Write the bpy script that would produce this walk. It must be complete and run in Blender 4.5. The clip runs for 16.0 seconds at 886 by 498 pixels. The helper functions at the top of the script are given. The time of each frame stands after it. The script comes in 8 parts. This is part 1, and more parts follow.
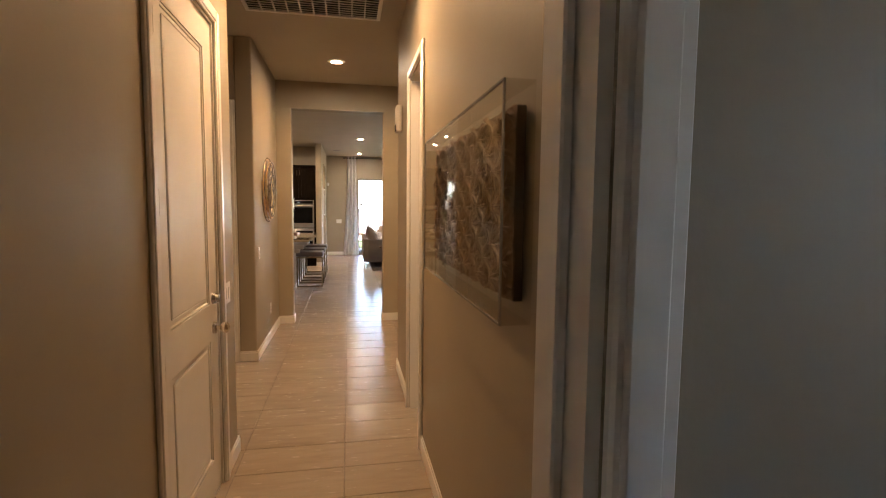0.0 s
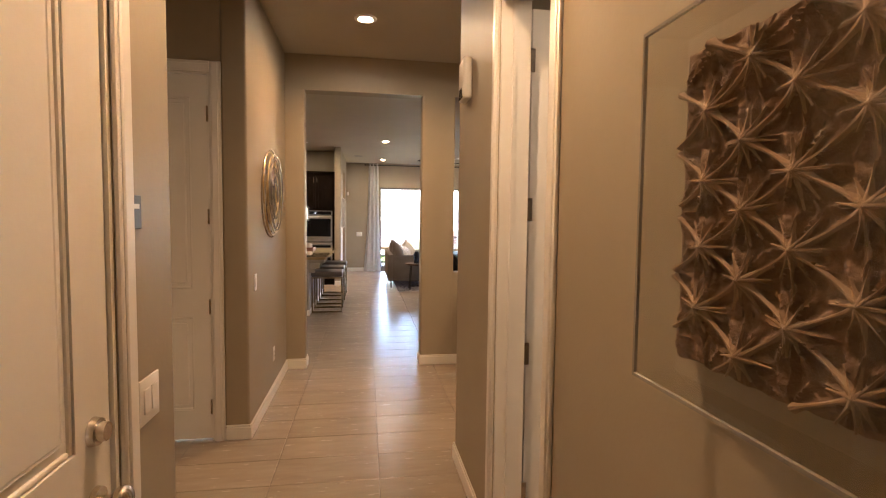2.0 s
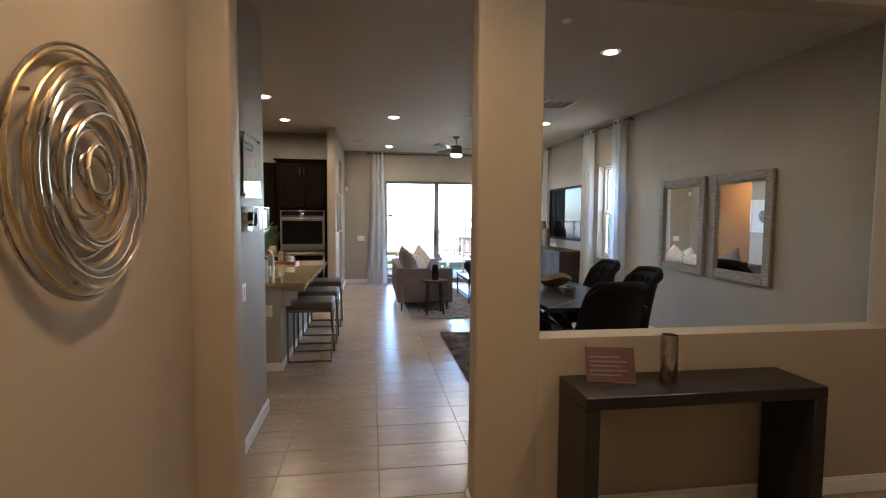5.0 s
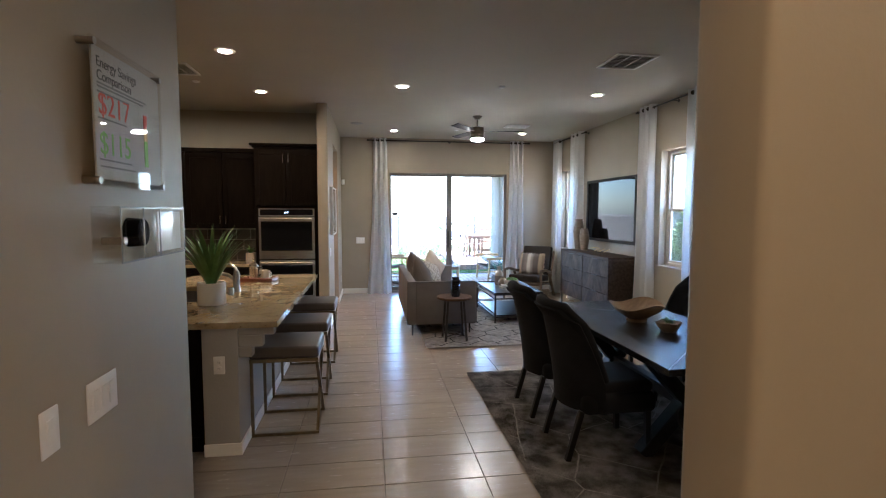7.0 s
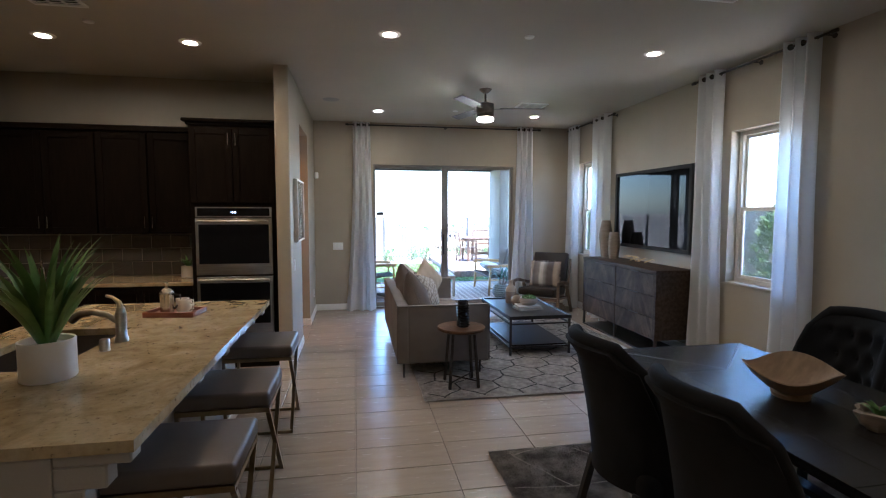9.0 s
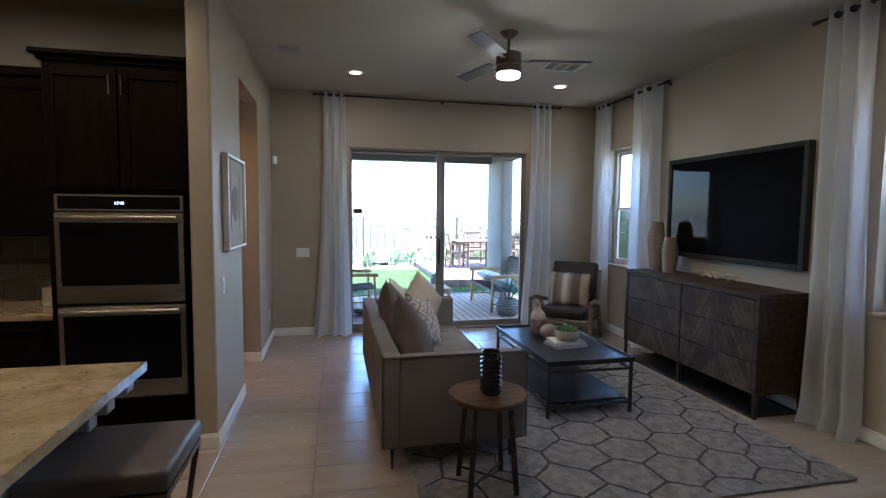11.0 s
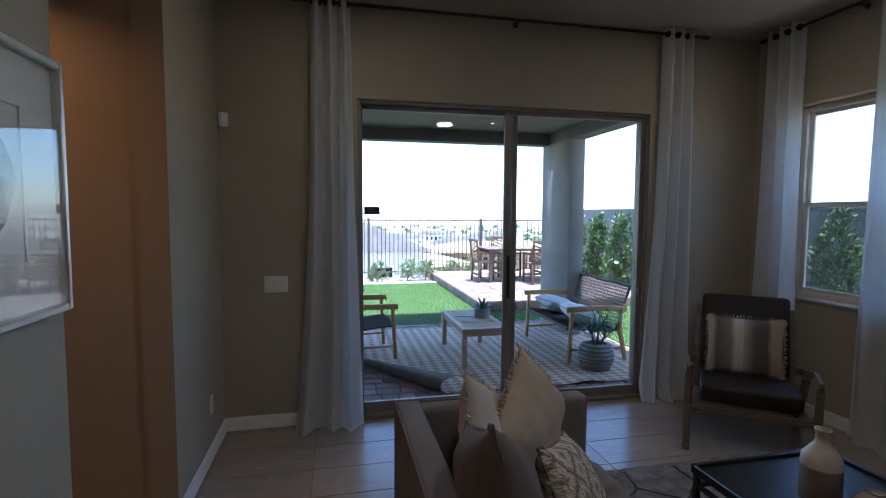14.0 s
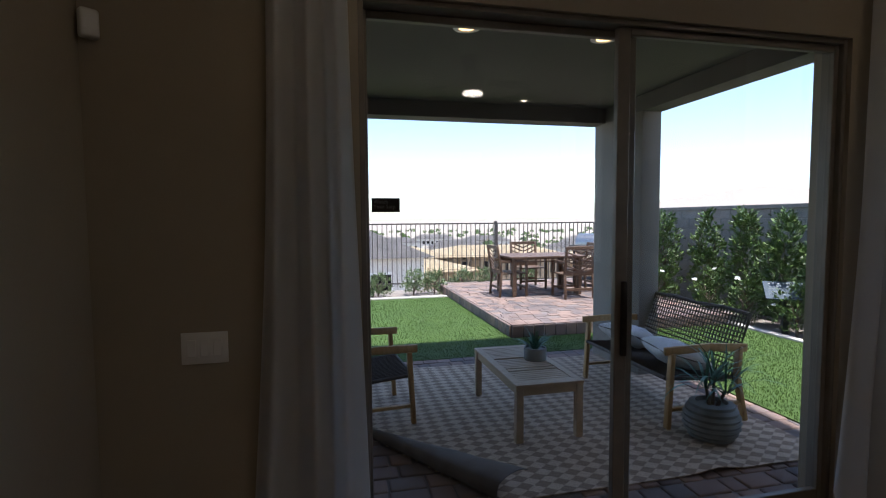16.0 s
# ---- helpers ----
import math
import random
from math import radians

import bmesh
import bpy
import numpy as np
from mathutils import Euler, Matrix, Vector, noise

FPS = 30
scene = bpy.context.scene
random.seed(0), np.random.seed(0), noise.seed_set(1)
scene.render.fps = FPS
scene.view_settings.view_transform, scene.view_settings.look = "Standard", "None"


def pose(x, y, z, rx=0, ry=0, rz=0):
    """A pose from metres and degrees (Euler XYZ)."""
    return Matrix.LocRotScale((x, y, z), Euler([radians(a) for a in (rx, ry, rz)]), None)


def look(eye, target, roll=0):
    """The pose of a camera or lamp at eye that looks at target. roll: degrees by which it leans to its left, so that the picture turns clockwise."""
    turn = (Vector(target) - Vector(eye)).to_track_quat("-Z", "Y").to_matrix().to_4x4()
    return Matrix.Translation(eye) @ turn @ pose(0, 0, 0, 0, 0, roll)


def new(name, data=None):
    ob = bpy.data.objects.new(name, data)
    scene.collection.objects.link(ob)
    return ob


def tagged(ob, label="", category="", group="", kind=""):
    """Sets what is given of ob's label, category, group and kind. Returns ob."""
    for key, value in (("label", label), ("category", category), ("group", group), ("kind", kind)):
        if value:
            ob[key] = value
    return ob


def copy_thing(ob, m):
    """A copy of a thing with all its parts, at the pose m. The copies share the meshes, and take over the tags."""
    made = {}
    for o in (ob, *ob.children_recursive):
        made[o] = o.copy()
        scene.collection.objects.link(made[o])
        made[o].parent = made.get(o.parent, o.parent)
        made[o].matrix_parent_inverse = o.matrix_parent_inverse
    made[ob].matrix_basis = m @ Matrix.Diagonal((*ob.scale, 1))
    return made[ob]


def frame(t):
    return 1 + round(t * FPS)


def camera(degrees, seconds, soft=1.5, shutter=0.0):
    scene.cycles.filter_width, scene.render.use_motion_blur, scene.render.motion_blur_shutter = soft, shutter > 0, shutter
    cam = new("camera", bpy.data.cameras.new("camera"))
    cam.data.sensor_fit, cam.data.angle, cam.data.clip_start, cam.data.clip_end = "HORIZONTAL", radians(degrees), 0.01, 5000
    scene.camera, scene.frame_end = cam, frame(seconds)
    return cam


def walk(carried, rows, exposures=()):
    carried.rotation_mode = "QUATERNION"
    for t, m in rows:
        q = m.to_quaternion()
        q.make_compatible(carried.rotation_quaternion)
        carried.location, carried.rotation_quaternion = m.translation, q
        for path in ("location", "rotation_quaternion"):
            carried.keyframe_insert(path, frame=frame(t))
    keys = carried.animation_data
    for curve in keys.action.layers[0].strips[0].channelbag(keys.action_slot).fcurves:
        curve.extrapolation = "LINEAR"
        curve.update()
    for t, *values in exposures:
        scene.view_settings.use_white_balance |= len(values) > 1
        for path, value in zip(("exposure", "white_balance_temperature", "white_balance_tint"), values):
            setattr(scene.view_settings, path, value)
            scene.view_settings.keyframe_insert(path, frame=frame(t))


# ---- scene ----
cam = camera(83.7, 16.0, soft=1.15)
PATH = [
    (0, (0.033, -2.434, 1.525), (0.407, -0.476, 1.359), 0.6),
    (0.5, (0.001, -2.049, 1.532), (0.359, -0.087, 1.381), 0.8),
    (1, (0.006, -1.659, 1.53), (0.337, 0.308, 1.387), 0.9),
    (1.5, (-0.022, -1.24, 1.51), (0.298, 0.729, 1.377), 0.8),
    (2, (-0.081, -0.862, 1.51), (0.227, 1.111, 1.392), 0.7),
    (2.5, (-0.054, -0.448, 1.508), (0.239, 1.527, 1.392), 0.6),
    (3, (-0.044, -0.023, 1.523), (0.24, 1.953, 1.399), 0.6),
    (3.5, (-0.071, 0.396, 1.561), (0.21, 2.372, 1.434), 0.7),
    (4, (-0.032, 0.851, 1.56), (0.255, 2.827, 1.436), 0.6),
    (4.2, (-0.027, 1.033, 1.566), (0.262, 3.008, 1.442), 0.6),
    (6.3, (-0.088, 2.968, 1.607), (0.202, 4.942, 1.463), 0.1),
    (6.5, (-0.088, 3.144, 1.609), (0.2, 5.118, 1.468), 0.2),
    (7, (-0.072, 3.559, 1.635), (0.218, 5.533, 1.486), 0.1),
    (7.5, (-0.113, 3.974, 1.643), (0.194, 5.944, 1.49), 0.2),
    (8, (-0.074, 4.388, 1.633), (0.238, 6.358, 1.478), 0.2),
    (8.5, (-0.032, 4.824, 1.63), (0.3, 6.79, 1.478), 0.2),
    (9, (0.011, 5.241, 1.635), (0.36, 7.205, 1.485), 0.1),
    (9.2, (0.028, 5.421, 1.637), (0.386, 7.383, 1.484), 0.1),
    (11.3, (0.134, 7.328, 1.572), (0.566, 9.276, 1.433), 0.5),
    (11.5, (0.126, 7.503, 1.569), (0.558, 9.451, 1.434), 0.4),
    (12, (0.135, 7.961, 1.569), (0.565, 9.909, 1.435), 0.4),
    (12.5, (0.144, 8.464, 1.584), (0.576, 10.412, 1.452), 0.3),
    (13, (0.101, 8.924, 1.579), (0.531, 10.873, 1.446), 0.3),
    (13.5, (0.123, 9.413, 1.562), (0.555, 11.361, 1.429), 0.4),
    (14, (0.145, 9.858, 1.578), (0.573, 11.806, 1.437), 0.3),
    (14.5, (0.142, 10.285, 1.579), (0.574, 12.233, 1.445), -0.1),
    (15, (0.171, 10.744, 1.572), (0.608, 12.692, 1.443), -0.2),
    (15.5, (0.162, 11.188, 1.547), (0.603, 13.135, 1.418), -0.2),
    (16, (0.197, 11.601, 1.546), (0.641, 13.547, 1.421), -0.4),
]
EXPOSURE = [
    (0.0, 5.5, 6400, 14), (1.5, 5.45, 6300, 16), (2.5, 5.55, 5700, 14), (3.0, 5.5, 5400, 12), (4.0, 5.15, 5200, 10), (6.5, 5.05, 5000, 8), (8.0, 4.8, 4950, 8), (9.0, 4.6, 4850, 8),
    (11.5, 4.0, 4850, 8), (12.5, 3.55, 4850, 8), (14.0, 2.85, 4950, 8), (15.0, 2.35, 5400, 10), (16.0, 1.7, 5850, 12),
]
walk(cam, [(t, look(eye, target, roll)) for t, eye, target, roll in PATH], EXPOSURE)

# ---- light ----
world = bpy.data.worlds.new("world")
scene.world = world
world.use_nodes = True
wn = world.node_tree.nodes
sky = wn.new("ShaderNodeTexSky")
sky.sky_type = "NISHITA"
sky.sun_disc = False
SUN_EL, SUN_AZ = radians(79), radians(140)
sky.sun_elevation, sky.sun_rotation = SUN_EL, SUN_AZ
sky.air_density, sky.dust_density, sky.ozone_density = 0.9, 0.8, 0.5
wn["Background"].inputs["Strength"].default_value = 0.115
world.node_tree.links.new(sky.outputs["Color"], wn["Background"].inputs["Color"])

sun = new("sun", bpy.data.lights.new("sun", "SUN"))
sun.data.energy, sun.data.angle, sun.data.color = 3.3, radians(2), (1.0, 0.96, 0.91)
sun_from = Vector((math.sin(SUN_AZ) * math.cos(SUN_EL), math.cos(SUN_AZ) * math.cos(SUN_EL), math.sin(SUN_EL)))
sun.matrix_world = look(sun_from * 50, (0, 0, 0))

CEIL = 3.10
# only the first hall can is in view; the other three are added
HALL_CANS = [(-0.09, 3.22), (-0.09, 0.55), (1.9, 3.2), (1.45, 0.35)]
LIVING_CANS = [(-1.37, 8.43), (-1.38, 9.97), (-2.53, 10.0), (-2.53, 8.45), (0.31, 9.46), (2.75, 9.52), (0.36, 12.62), (2.75, 12.62), (2.12, 6.11)]


def can_lamp(x, y, watts, color, z=CEIL - 0.035):
    lamp = new("can_lamp", bpy.data.lights.new("can_lamp", "AREA"))
    lamp.data.shape, lamp.data.size, lamp.data.energy, lamp.data.color = "DISK", 0.13, watts, color
    lamp.data.spread = radians(150)
    lamp.matrix_world = pose(x, y, z)


WARM = (1.0, 0.74, 0.48)
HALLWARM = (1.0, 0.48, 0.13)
# the unseen three act as fill for hall, foyer and side room
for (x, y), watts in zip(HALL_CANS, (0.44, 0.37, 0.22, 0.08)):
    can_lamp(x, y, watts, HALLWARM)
for x, y in LIVING_CANS:
    can_lamp(x, y, 0.22 if x < -1 else 0.06, HALLWARM if x < -1 else WARM)
PATIO_CANS = [(1.06, 14.66), (2.01, 14.66)]
for x, y in PATIO_CANS:
    can_lamp(x, y, 0.1, WARM, 2.735)
can_lamp(-1.5, 12.0, 0.75, (1.0, 0.42, 0.14), 2.7)

# ---- materials ----
def material(name, base, rough=0.5, metal=0.0, **extra):
    """A Principled material; returns it with its node tree and shader."""
    m = bpy.data.materials.new(name)
    m.use_nodes = True
    sh = m.node_tree.nodes["Principled BSDF"]
    sh.inputs["Base Color"].default_value = (*base, 1)
    sh.inputs["Roughness"].default_value = rough
    sh.inputs["Metallic"].default_value = metal
    for key, value in extra.items():
        sh.inputs[key.replace("_", " ")].default_value = value
    return m


def node(m, kind, **values):
    n = m.node_tree.nodes.new(kind)
    for key, value in values.items():
        n.inputs[key.replace("_", " ")].default_value = value
    return n


def link(m, a, b):
    m.node_tree.links.new(a, b)


def coords(m, scale=(1, 1, 1), turn=(0, 0, 0)):
    t = node(m, "ShaderNodeTexCoord")
    mp = node(m, "ShaderNodeMapping")
    mp.inputs["Scale"].default_value = scale
    mp.inputs["Rotation"].default_value = turn
    link(m, t.outputs["Object"], mp.inputs["Vector"])
    return mp.outputs["Vector"]


def ramp(m, fac, stops):
    r = node(m, "ShaderNodeValToRGB")
    els = r.color_ramp.elements
    while len(els) < len(stops):
        els.new(0.5)
    for e, (at, c) in zip(els, stops):
        e.position, e.color = at, (*c, 1)
    link(m, fac, r.inputs["Fac"])
    return r.outputs["Color"]


def noise_of(m, vec, scale, detail=4, rough=0.55, distortion=0.0):
    n = node(m, "ShaderNodeTexNoise", Scale=scale, Detail=detail, Roughness=rough, Distortion=distortion)
    link(m, vec, n.inputs["Vector"])
    return n.outputs["Fac"]


def bump(m, height, strength, distance=0.01):
    b = node(m, "ShaderNodeBump", Strength=strength, Distance=distance)
    link(m, height, b.inputs["Height"])
    link(m, b.outputs["Normal"], m.node_tree.nodes["Principled BSDF"].inputs["Normal"])


def mottled(name, a, b, scale, rough=0.5, bump_scale=0, bump_strength=0.2, stretch=(1, 1, 1), metal=0.0, detail=5, distance=0.005, lo=0.35, hi=0.65, **extra):
    """Two tones mixed by noise, with a finer relief and gloss variation."""
    m = material(name, a, rough, metal, **extra)
    sh = m.node_tree.nodes["Principled BSDF"]
    v = coords(m, stretch)
    f = noise_of(m, v, scale, detail)
    link(m, ramp(m, f, [(lo, a), (hi, b)]), sh.inputs["Base Color"])
    if bump_scale:
        bump(m, noise_of(m, v, bump_scale, 3), bump_strength, distance)
    return m


def tone(c, k):
    return tuple(min(1.0, v * k) for v in c)


def by_object(m, amount):
    """Scale the base colour from piece to piece."""
    sh = m.node_tree.nodes["Principled BSDF"]
    src = sh.inputs["Base Color"].links[0].from_socket
    info = node(m, "ShaderNodeObjectInfo")
    geo = node(m, "ShaderNodeNewGeometry")
    add = node(m, "ShaderNodeMath")
    add.operation = "ADD"
    link(m, info.outputs["Random"], add.inputs[0])
    link(m, geo.outputs["Random Per Island"], add.inputs[1])
    mod = node(m, "ShaderNodeMath")
    mod.operation = "FRACT"
    link(m, add.outputs[0], mod.inputs[0])
    rng = node(m, "ShaderNodeMapRange")
    rng.inputs["To Min"].default_value, rng.inputs["To Max"].default_value = 1 - amount, 1 + amount
    link(m, mod.outputs[0], rng.inputs["Value"])
    hsv = node(m, "ShaderNodeHueSaturation")
    link(m, rng.outputs["Result"], hsv.inputs["Value"])
    link(m, src, hsv.inputs["Color"])
    link(m, hsv.outputs["Color"], sh.inputs["Base Color"])
    return m


WALL = mottled("wall_paint", (0.345, 0.295, 0.218), (0.375, 0.322, 0.241), 1.3, 0.52, 55, 0.09, distance=0.006, Specular_IOR_Level=0.4)
CEILING = mottled("ceiling_paint", (0.45, 0.408, 0.335), (0.48, 0.437, 0.36), 1.1, 0.75, 60, 0.15, distance=0.006)
TRIM = mottled("white_trim", (0.78, 0.76, 0.72), (0.82, 0.80, 0.77), 3, 0.32, 30, 0.03)
DOORPAINT = mottled("door_paint", (0.76, 0.74, 0.70), (0.80, 0.78, 0.75), 2, 0.5, 90, 0.05, Specular_IOR_Level=0.35)
GROUT = mottled("grout", (0.20, 0.17, 0.14), (0.27, 0.23, 0.19), 20, 0.9, 200, 0.2)


def tile_material():
    m = material("porcelain_tile", (0.5, 0.44, 0.37), 0.27)
    sh = m.node_tree.nodes["Principled BSDF"]
    info = node(m, "ShaderNodeObjectInfo")
    geo = node(m, "ShaderNodeNewGeometry")
    v = node(m, "ShaderNodeMapping")
    v.inputs["Scale"].default_value = (1.3, 7, 1)
    link(m, geo.outputs["Position"], v.inputs["Vector"])
    f = noise_of(m, v.outputs["Vector"], 2.2, 7, 0.62, 0.4)
    link(m, ramp(m, f, [(0.25, (0.285, 0.232, 0.182)), (0.5, (0.325, 0.268, 0.213)), (0.75, (0.36, 0.302, 0.245))]), sh.inputs["Base Color"])
    f2 = noise_of(m, v.outputs["Vector"], 6, 4)
    link(m, ramp(m, f2, [(0.3, (0.22, 0.22, 0.22)), (0.7, (0.28, 0.28, 0.28))]), sh.inputs["Roughness"])
    bump(m, f2, 0.015, 0.004)
    return by_object(m, 0.07)


TILE = tile_material()
CHROME = mottled("satin_nickel", (0.55, 0.50, 0.44), (0.62, 0.57, 0.50), 30, 0.24, metal=1.0)
STEEL = mottled("brushed_steel", (0.36, 0.345, 0.32), (0.44, 0.42, 0.39), 6, 0.3, 200, 0.03, stretch=(1, 1, 12), metal=1.0)
DARKMETAL = mottled("dark_metal", (0.045, 0.04, 0.036), (0.07, 0.06, 0.055), 20, 0.42, metal=0.8)
BRONZE = mottled("bronze_frame", (0.20, 0.175, 0.145), (0.24, 0.21, 0.175), 8, 0.45, metal=0.2)
VINYL = mottled("tan_vinyl", (0.62, 0.57, 0.48), (0.66, 0.61, 0.52), 8, 0.4)
BLACKGLASS = material("black_glass", (0.006, 0.006, 0.007), 0.015, IOR=1.22, Specular_IOR_Level=0.25)
WHITEPLASTIC = mottled("white_plastic", (0.76, 0.74, 0.70), (0.80, 0.78, 0.75), 10, 0.35)
BLACK = mottled("black_recess", (0.012, 0.011, 0.01), (0.02, 0.018, 0.016), 5, 0.8)
ESPRESSO = mottled("espresso_wood", (0.0045, 0.0034, 0.0028), (0.009, 0.0065, 0.005), 5, 0.42, 60, 0.06, stretch=(6, 6, 1), Specular_IOR_Level=0.02)


def glass_material(name, tint=(1, 1, 1), gloss=0.9):
    """A thin clear pane: see-through with a gloss of its own."""
    m = bpy.data.materials.new(name)
    m.use_nodes = True
    nt = m.node_tree
    nt.nodes.clear()
    out = nt.nodes.new("ShaderNodeOutputMaterial")
    tr = nt.nodes.new("ShaderNodeBsdfTransparent")
    tr.inputs["Color"].default_value = (*tint, 1)
    gl = nt.nodes.new("ShaderNodeBsdfGlossy")
    gl.inputs["Roughness"].default_value = 0.01
    lw = nt.nodes.new("ShaderNodeLayerWeight")
    pw = nt.nodes.new("ShaderNodeMath")
    pw.operation, pw.inputs[1].default_value = "POWER", 5.0
    nt.links.new(lw.outputs["Facing"], pw.inputs[0])
    fr = nt.nodes.new("ShaderNodeMath")
    fr.operation, fr.inputs[1].default_value, fr.inputs[2].default_value = "MULTIPLY_ADD", gloss, 0.03
    nt.links.new(pw.outputs[0], fr.inputs[0])
    mx = nt.nodes.new("ShaderNodeMixShader")
    nt.links.new(fr.outputs[0], mx.inputs["Fac"])
    nt.links.new(tr.outputs[0], mx.inputs[1])
    nt.links.new(gl.outputs[0], mx.inputs[2])
    nt.links.new(mx.outputs[0], out.inputs["Surface"])
    return m


def screen_material():
    m = glass_material("insect_mesh")
    nt = m.node_tree
    out = nt.nodes["Material Output"]
    thru = nt.nodes.new("ShaderNodeBsdfTransparent")
    yarn = nt.nodes.new("ShaderNodeBsdfDiffuse")
    yarn.inputs["Color"].default_value = (0.20, 0.24, 0.25, 1)
    mx = nt.nodes.new("ShaderNodeMixShader")
    mx.inputs["Fac"].default_value = 0.32
    nt.links.new(thru.outputs[0], mx.inputs[1])
    nt.links.new(yarn.outputs[0], mx.inputs[2])
    nt.links.new(mx.outputs[0], out.inputs["Surface"])
    return m


MESH = screen_material()
PANE = glass_material("window_pane", (0.96, 0.96, 0.95))
ACRYLIC = glass_material("clear_acrylic", (0.97, 0.97, 0.96), 0.4)


def glow(name, color, strength):
    m = material(name, color, 0.5)
    sh = m.node_tree.nodes["Principled BSDF"]
    sh.inputs["Emission Color"].default_value = (*color, 1)
    sh.inputs["Emission Strength"].default_value = strength
    return m


PATIO_GLOW = glow("patio_lens", (1.0, 0.62, 0.26), 1.1)
LAMP_GLOW = glow("lamp_lens", (1.0, 0.78, 0.52), 14.0)

# ---- building helpers ----
def box(bm, x0, y0, z0, x1, y1, z1, bevel=0.0, segs=2, upright=False, m=None):
    """A box between two corners; bevel rounds all edges, or the upright ones alone."""
    made = bmesh.ops.create_cube(bm, size=1.0)["verts"]
    for v in made:
        v.co = Vector(((x0 + x1) / 2 + v.co.x * (x1 - x0), (y0 + y1) / 2 + v.co.y * (y1 - y0), (z0 + z1) / 2 + v.co.z * (z1 - z0)))
    faces = {f for v in made for f in v.link_faces}
    if bevel > 0:
        edges = {e for v in made for e in v.link_edges}
        if upright:
            edges = {e for e in edges if abs(e.verts[0].co.z - e.verts[1].co.z) > 1e-6}
        out = bmesh.ops.bevel(bm, geom=list(edges), offset=bevel, segments=segs, affect="EDGES", profile=0.5)
        faces = set(out["faces"]) | {f for f in faces if f.is_valid}
    verts = list({v for f in faces for v in f.verts})
    if m is not None:
        bmesh.ops.transform(bm, matrix=m, verts=verts)
    return verts


def cyl(bm, p0, p1, r0, r1=None, segs=16, caps=True):
    """A round bar from p0 to p1."""
    p0, p1 = Vector(p0), Vector(p1)
    r1 = r0 if r1 is None else r1
    made = bmesh.ops.create_cone(bm, cap_ends=caps, segments=segs, radius1=r0, radius2=r1, depth=(p1 - p0).length)["verts"]
    turn = (p1 - p0).to_track_quat("Z", "Y").to_matrix().to_4x4()
    bmesh.ops.transform(bm, matrix=Matrix.Translation((p0 + p1) / 2) @ turn, verts=made)
    return made


def lathe(bm, profile, segs=28, at=(0, 0, 0), wobble=None):
    """A turned shape from (radius, height) pairs."""
    rings = []
    for r, z in profile:
        ring = []
        for i in range(segs):
            a = 2 * math.pi * i / segs
            rr = r if wobble is None else r * wobble(a, z)
            ring.append(bm.verts.new((at[0] + rr * math.cos(a), at[1] + rr * math.sin(a), at[2] + z)))
        rings.append(ring)
    for a, b in zip(rings, rings[1:]):
        for i in range(segs):
            bm.faces.new((a[i], a[(i + 1) % segs], b[(i + 1) % segs], b[i]))
    for ring, flip in ((rings[0], True), (rings[-1], False)):
        if (ring[0].co - ring[1].co).length > 1e-5:
            bm.faces.new(ring[::-1] if flip else ring)
    return [v for ring in rings for v in ring]


def tube(bm, pts, r, segs=8, closed=False):
    """A round tube along points."""
    pts = [Vector(p) for p in pts]
    n = len(pts)
    rings = []
    for i, p in enumerate(pts):
        a = pts[(i - 1) % n] if closed or i > 0 else p
        b = pts[(i + 1) % n] if closed or i < n - 1 else p
        d = (b - a).normalized()
        up = Vector((0, 0, 1)) if abs(d.z) < 0.95 else Vector((0, 1, 0))
        s = d.cross(up).normalized()
        u = s.cross(d)
        rr = r[i] if isinstance(r, (list, tuple)) else r
        rings.append([bm.verts.new(p + rr * (math.cos(2 * math.pi * k / segs) * s + math.sin(2 * math.pi * k / segs) * u)) for k in range(segs)])
    for i in range(n if closed else n - 1):
        a, b = rings[i], rings[(i + 1) % n]
        for k in range(segs):
            bm.faces.new((a[k], a[(k + 1) % segs], b[(k + 1) % segs], b[k]))
    if not closed:
        bm.faces.new(rings[0])
        bm.faces.new(rings[-1][::-1])


def sheet(bm, nu, nv, fn, thick=0.0):
    """A grid surface from fn(u, v); thick adds a second side."""
    g = [[bm.verts.new(fn(i / nu, j / nv)) for j in range(nv + 1)] for i in range(nu + 1)]
    faces = [bm.faces.new((g[i][j], g[i + 1][j], g[i + 1][j + 1], g[i][j + 1])) for i in range(nu) for j in range(nv)]
    if thick:
        bmesh.ops.recalc_face_normals(bm, faces=faces)
        bmesh.ops.solidify(bm, geom=faces, thickness=thick)


def mesh_from(name, bm, mat, smooth=None):
    bmesh.ops.recalc_face_normals(bm, faces=bm.faces)
    me = bpy.data.meshes.new(name)
    bm.to_mesh(me)
    bm.free()
    me.materials.append(mat)
    if smooth is not None:
        me.polygons.foreach_set("use_smooth", [True] * len(me.polygons))
        me.set_sharp_from_angle(angle=radians(smooth))
    return me


def part(name, bm, mat, parent=None, label="", smooth=40):
    ob = new(name, mesh_from(name, bm, mat, smooth))
    ob.parent = parent
    if label:
        tagged(ob, label)
    return ob


def thing(name, m, label, category, group=""):
    ob = new(name)
    ob.matrix_world = m
    ob.empty_display_size = 0.1
    return tagged(ob, label, category, group)


def structure(name, bm, mat, label="", smooth=40):
    return tagged(part(name, bm, mat, None, "", smooth), label or name.replace("_", " "), name.split("_")[0], kind="structure")


def B():
    return bmesh.new()


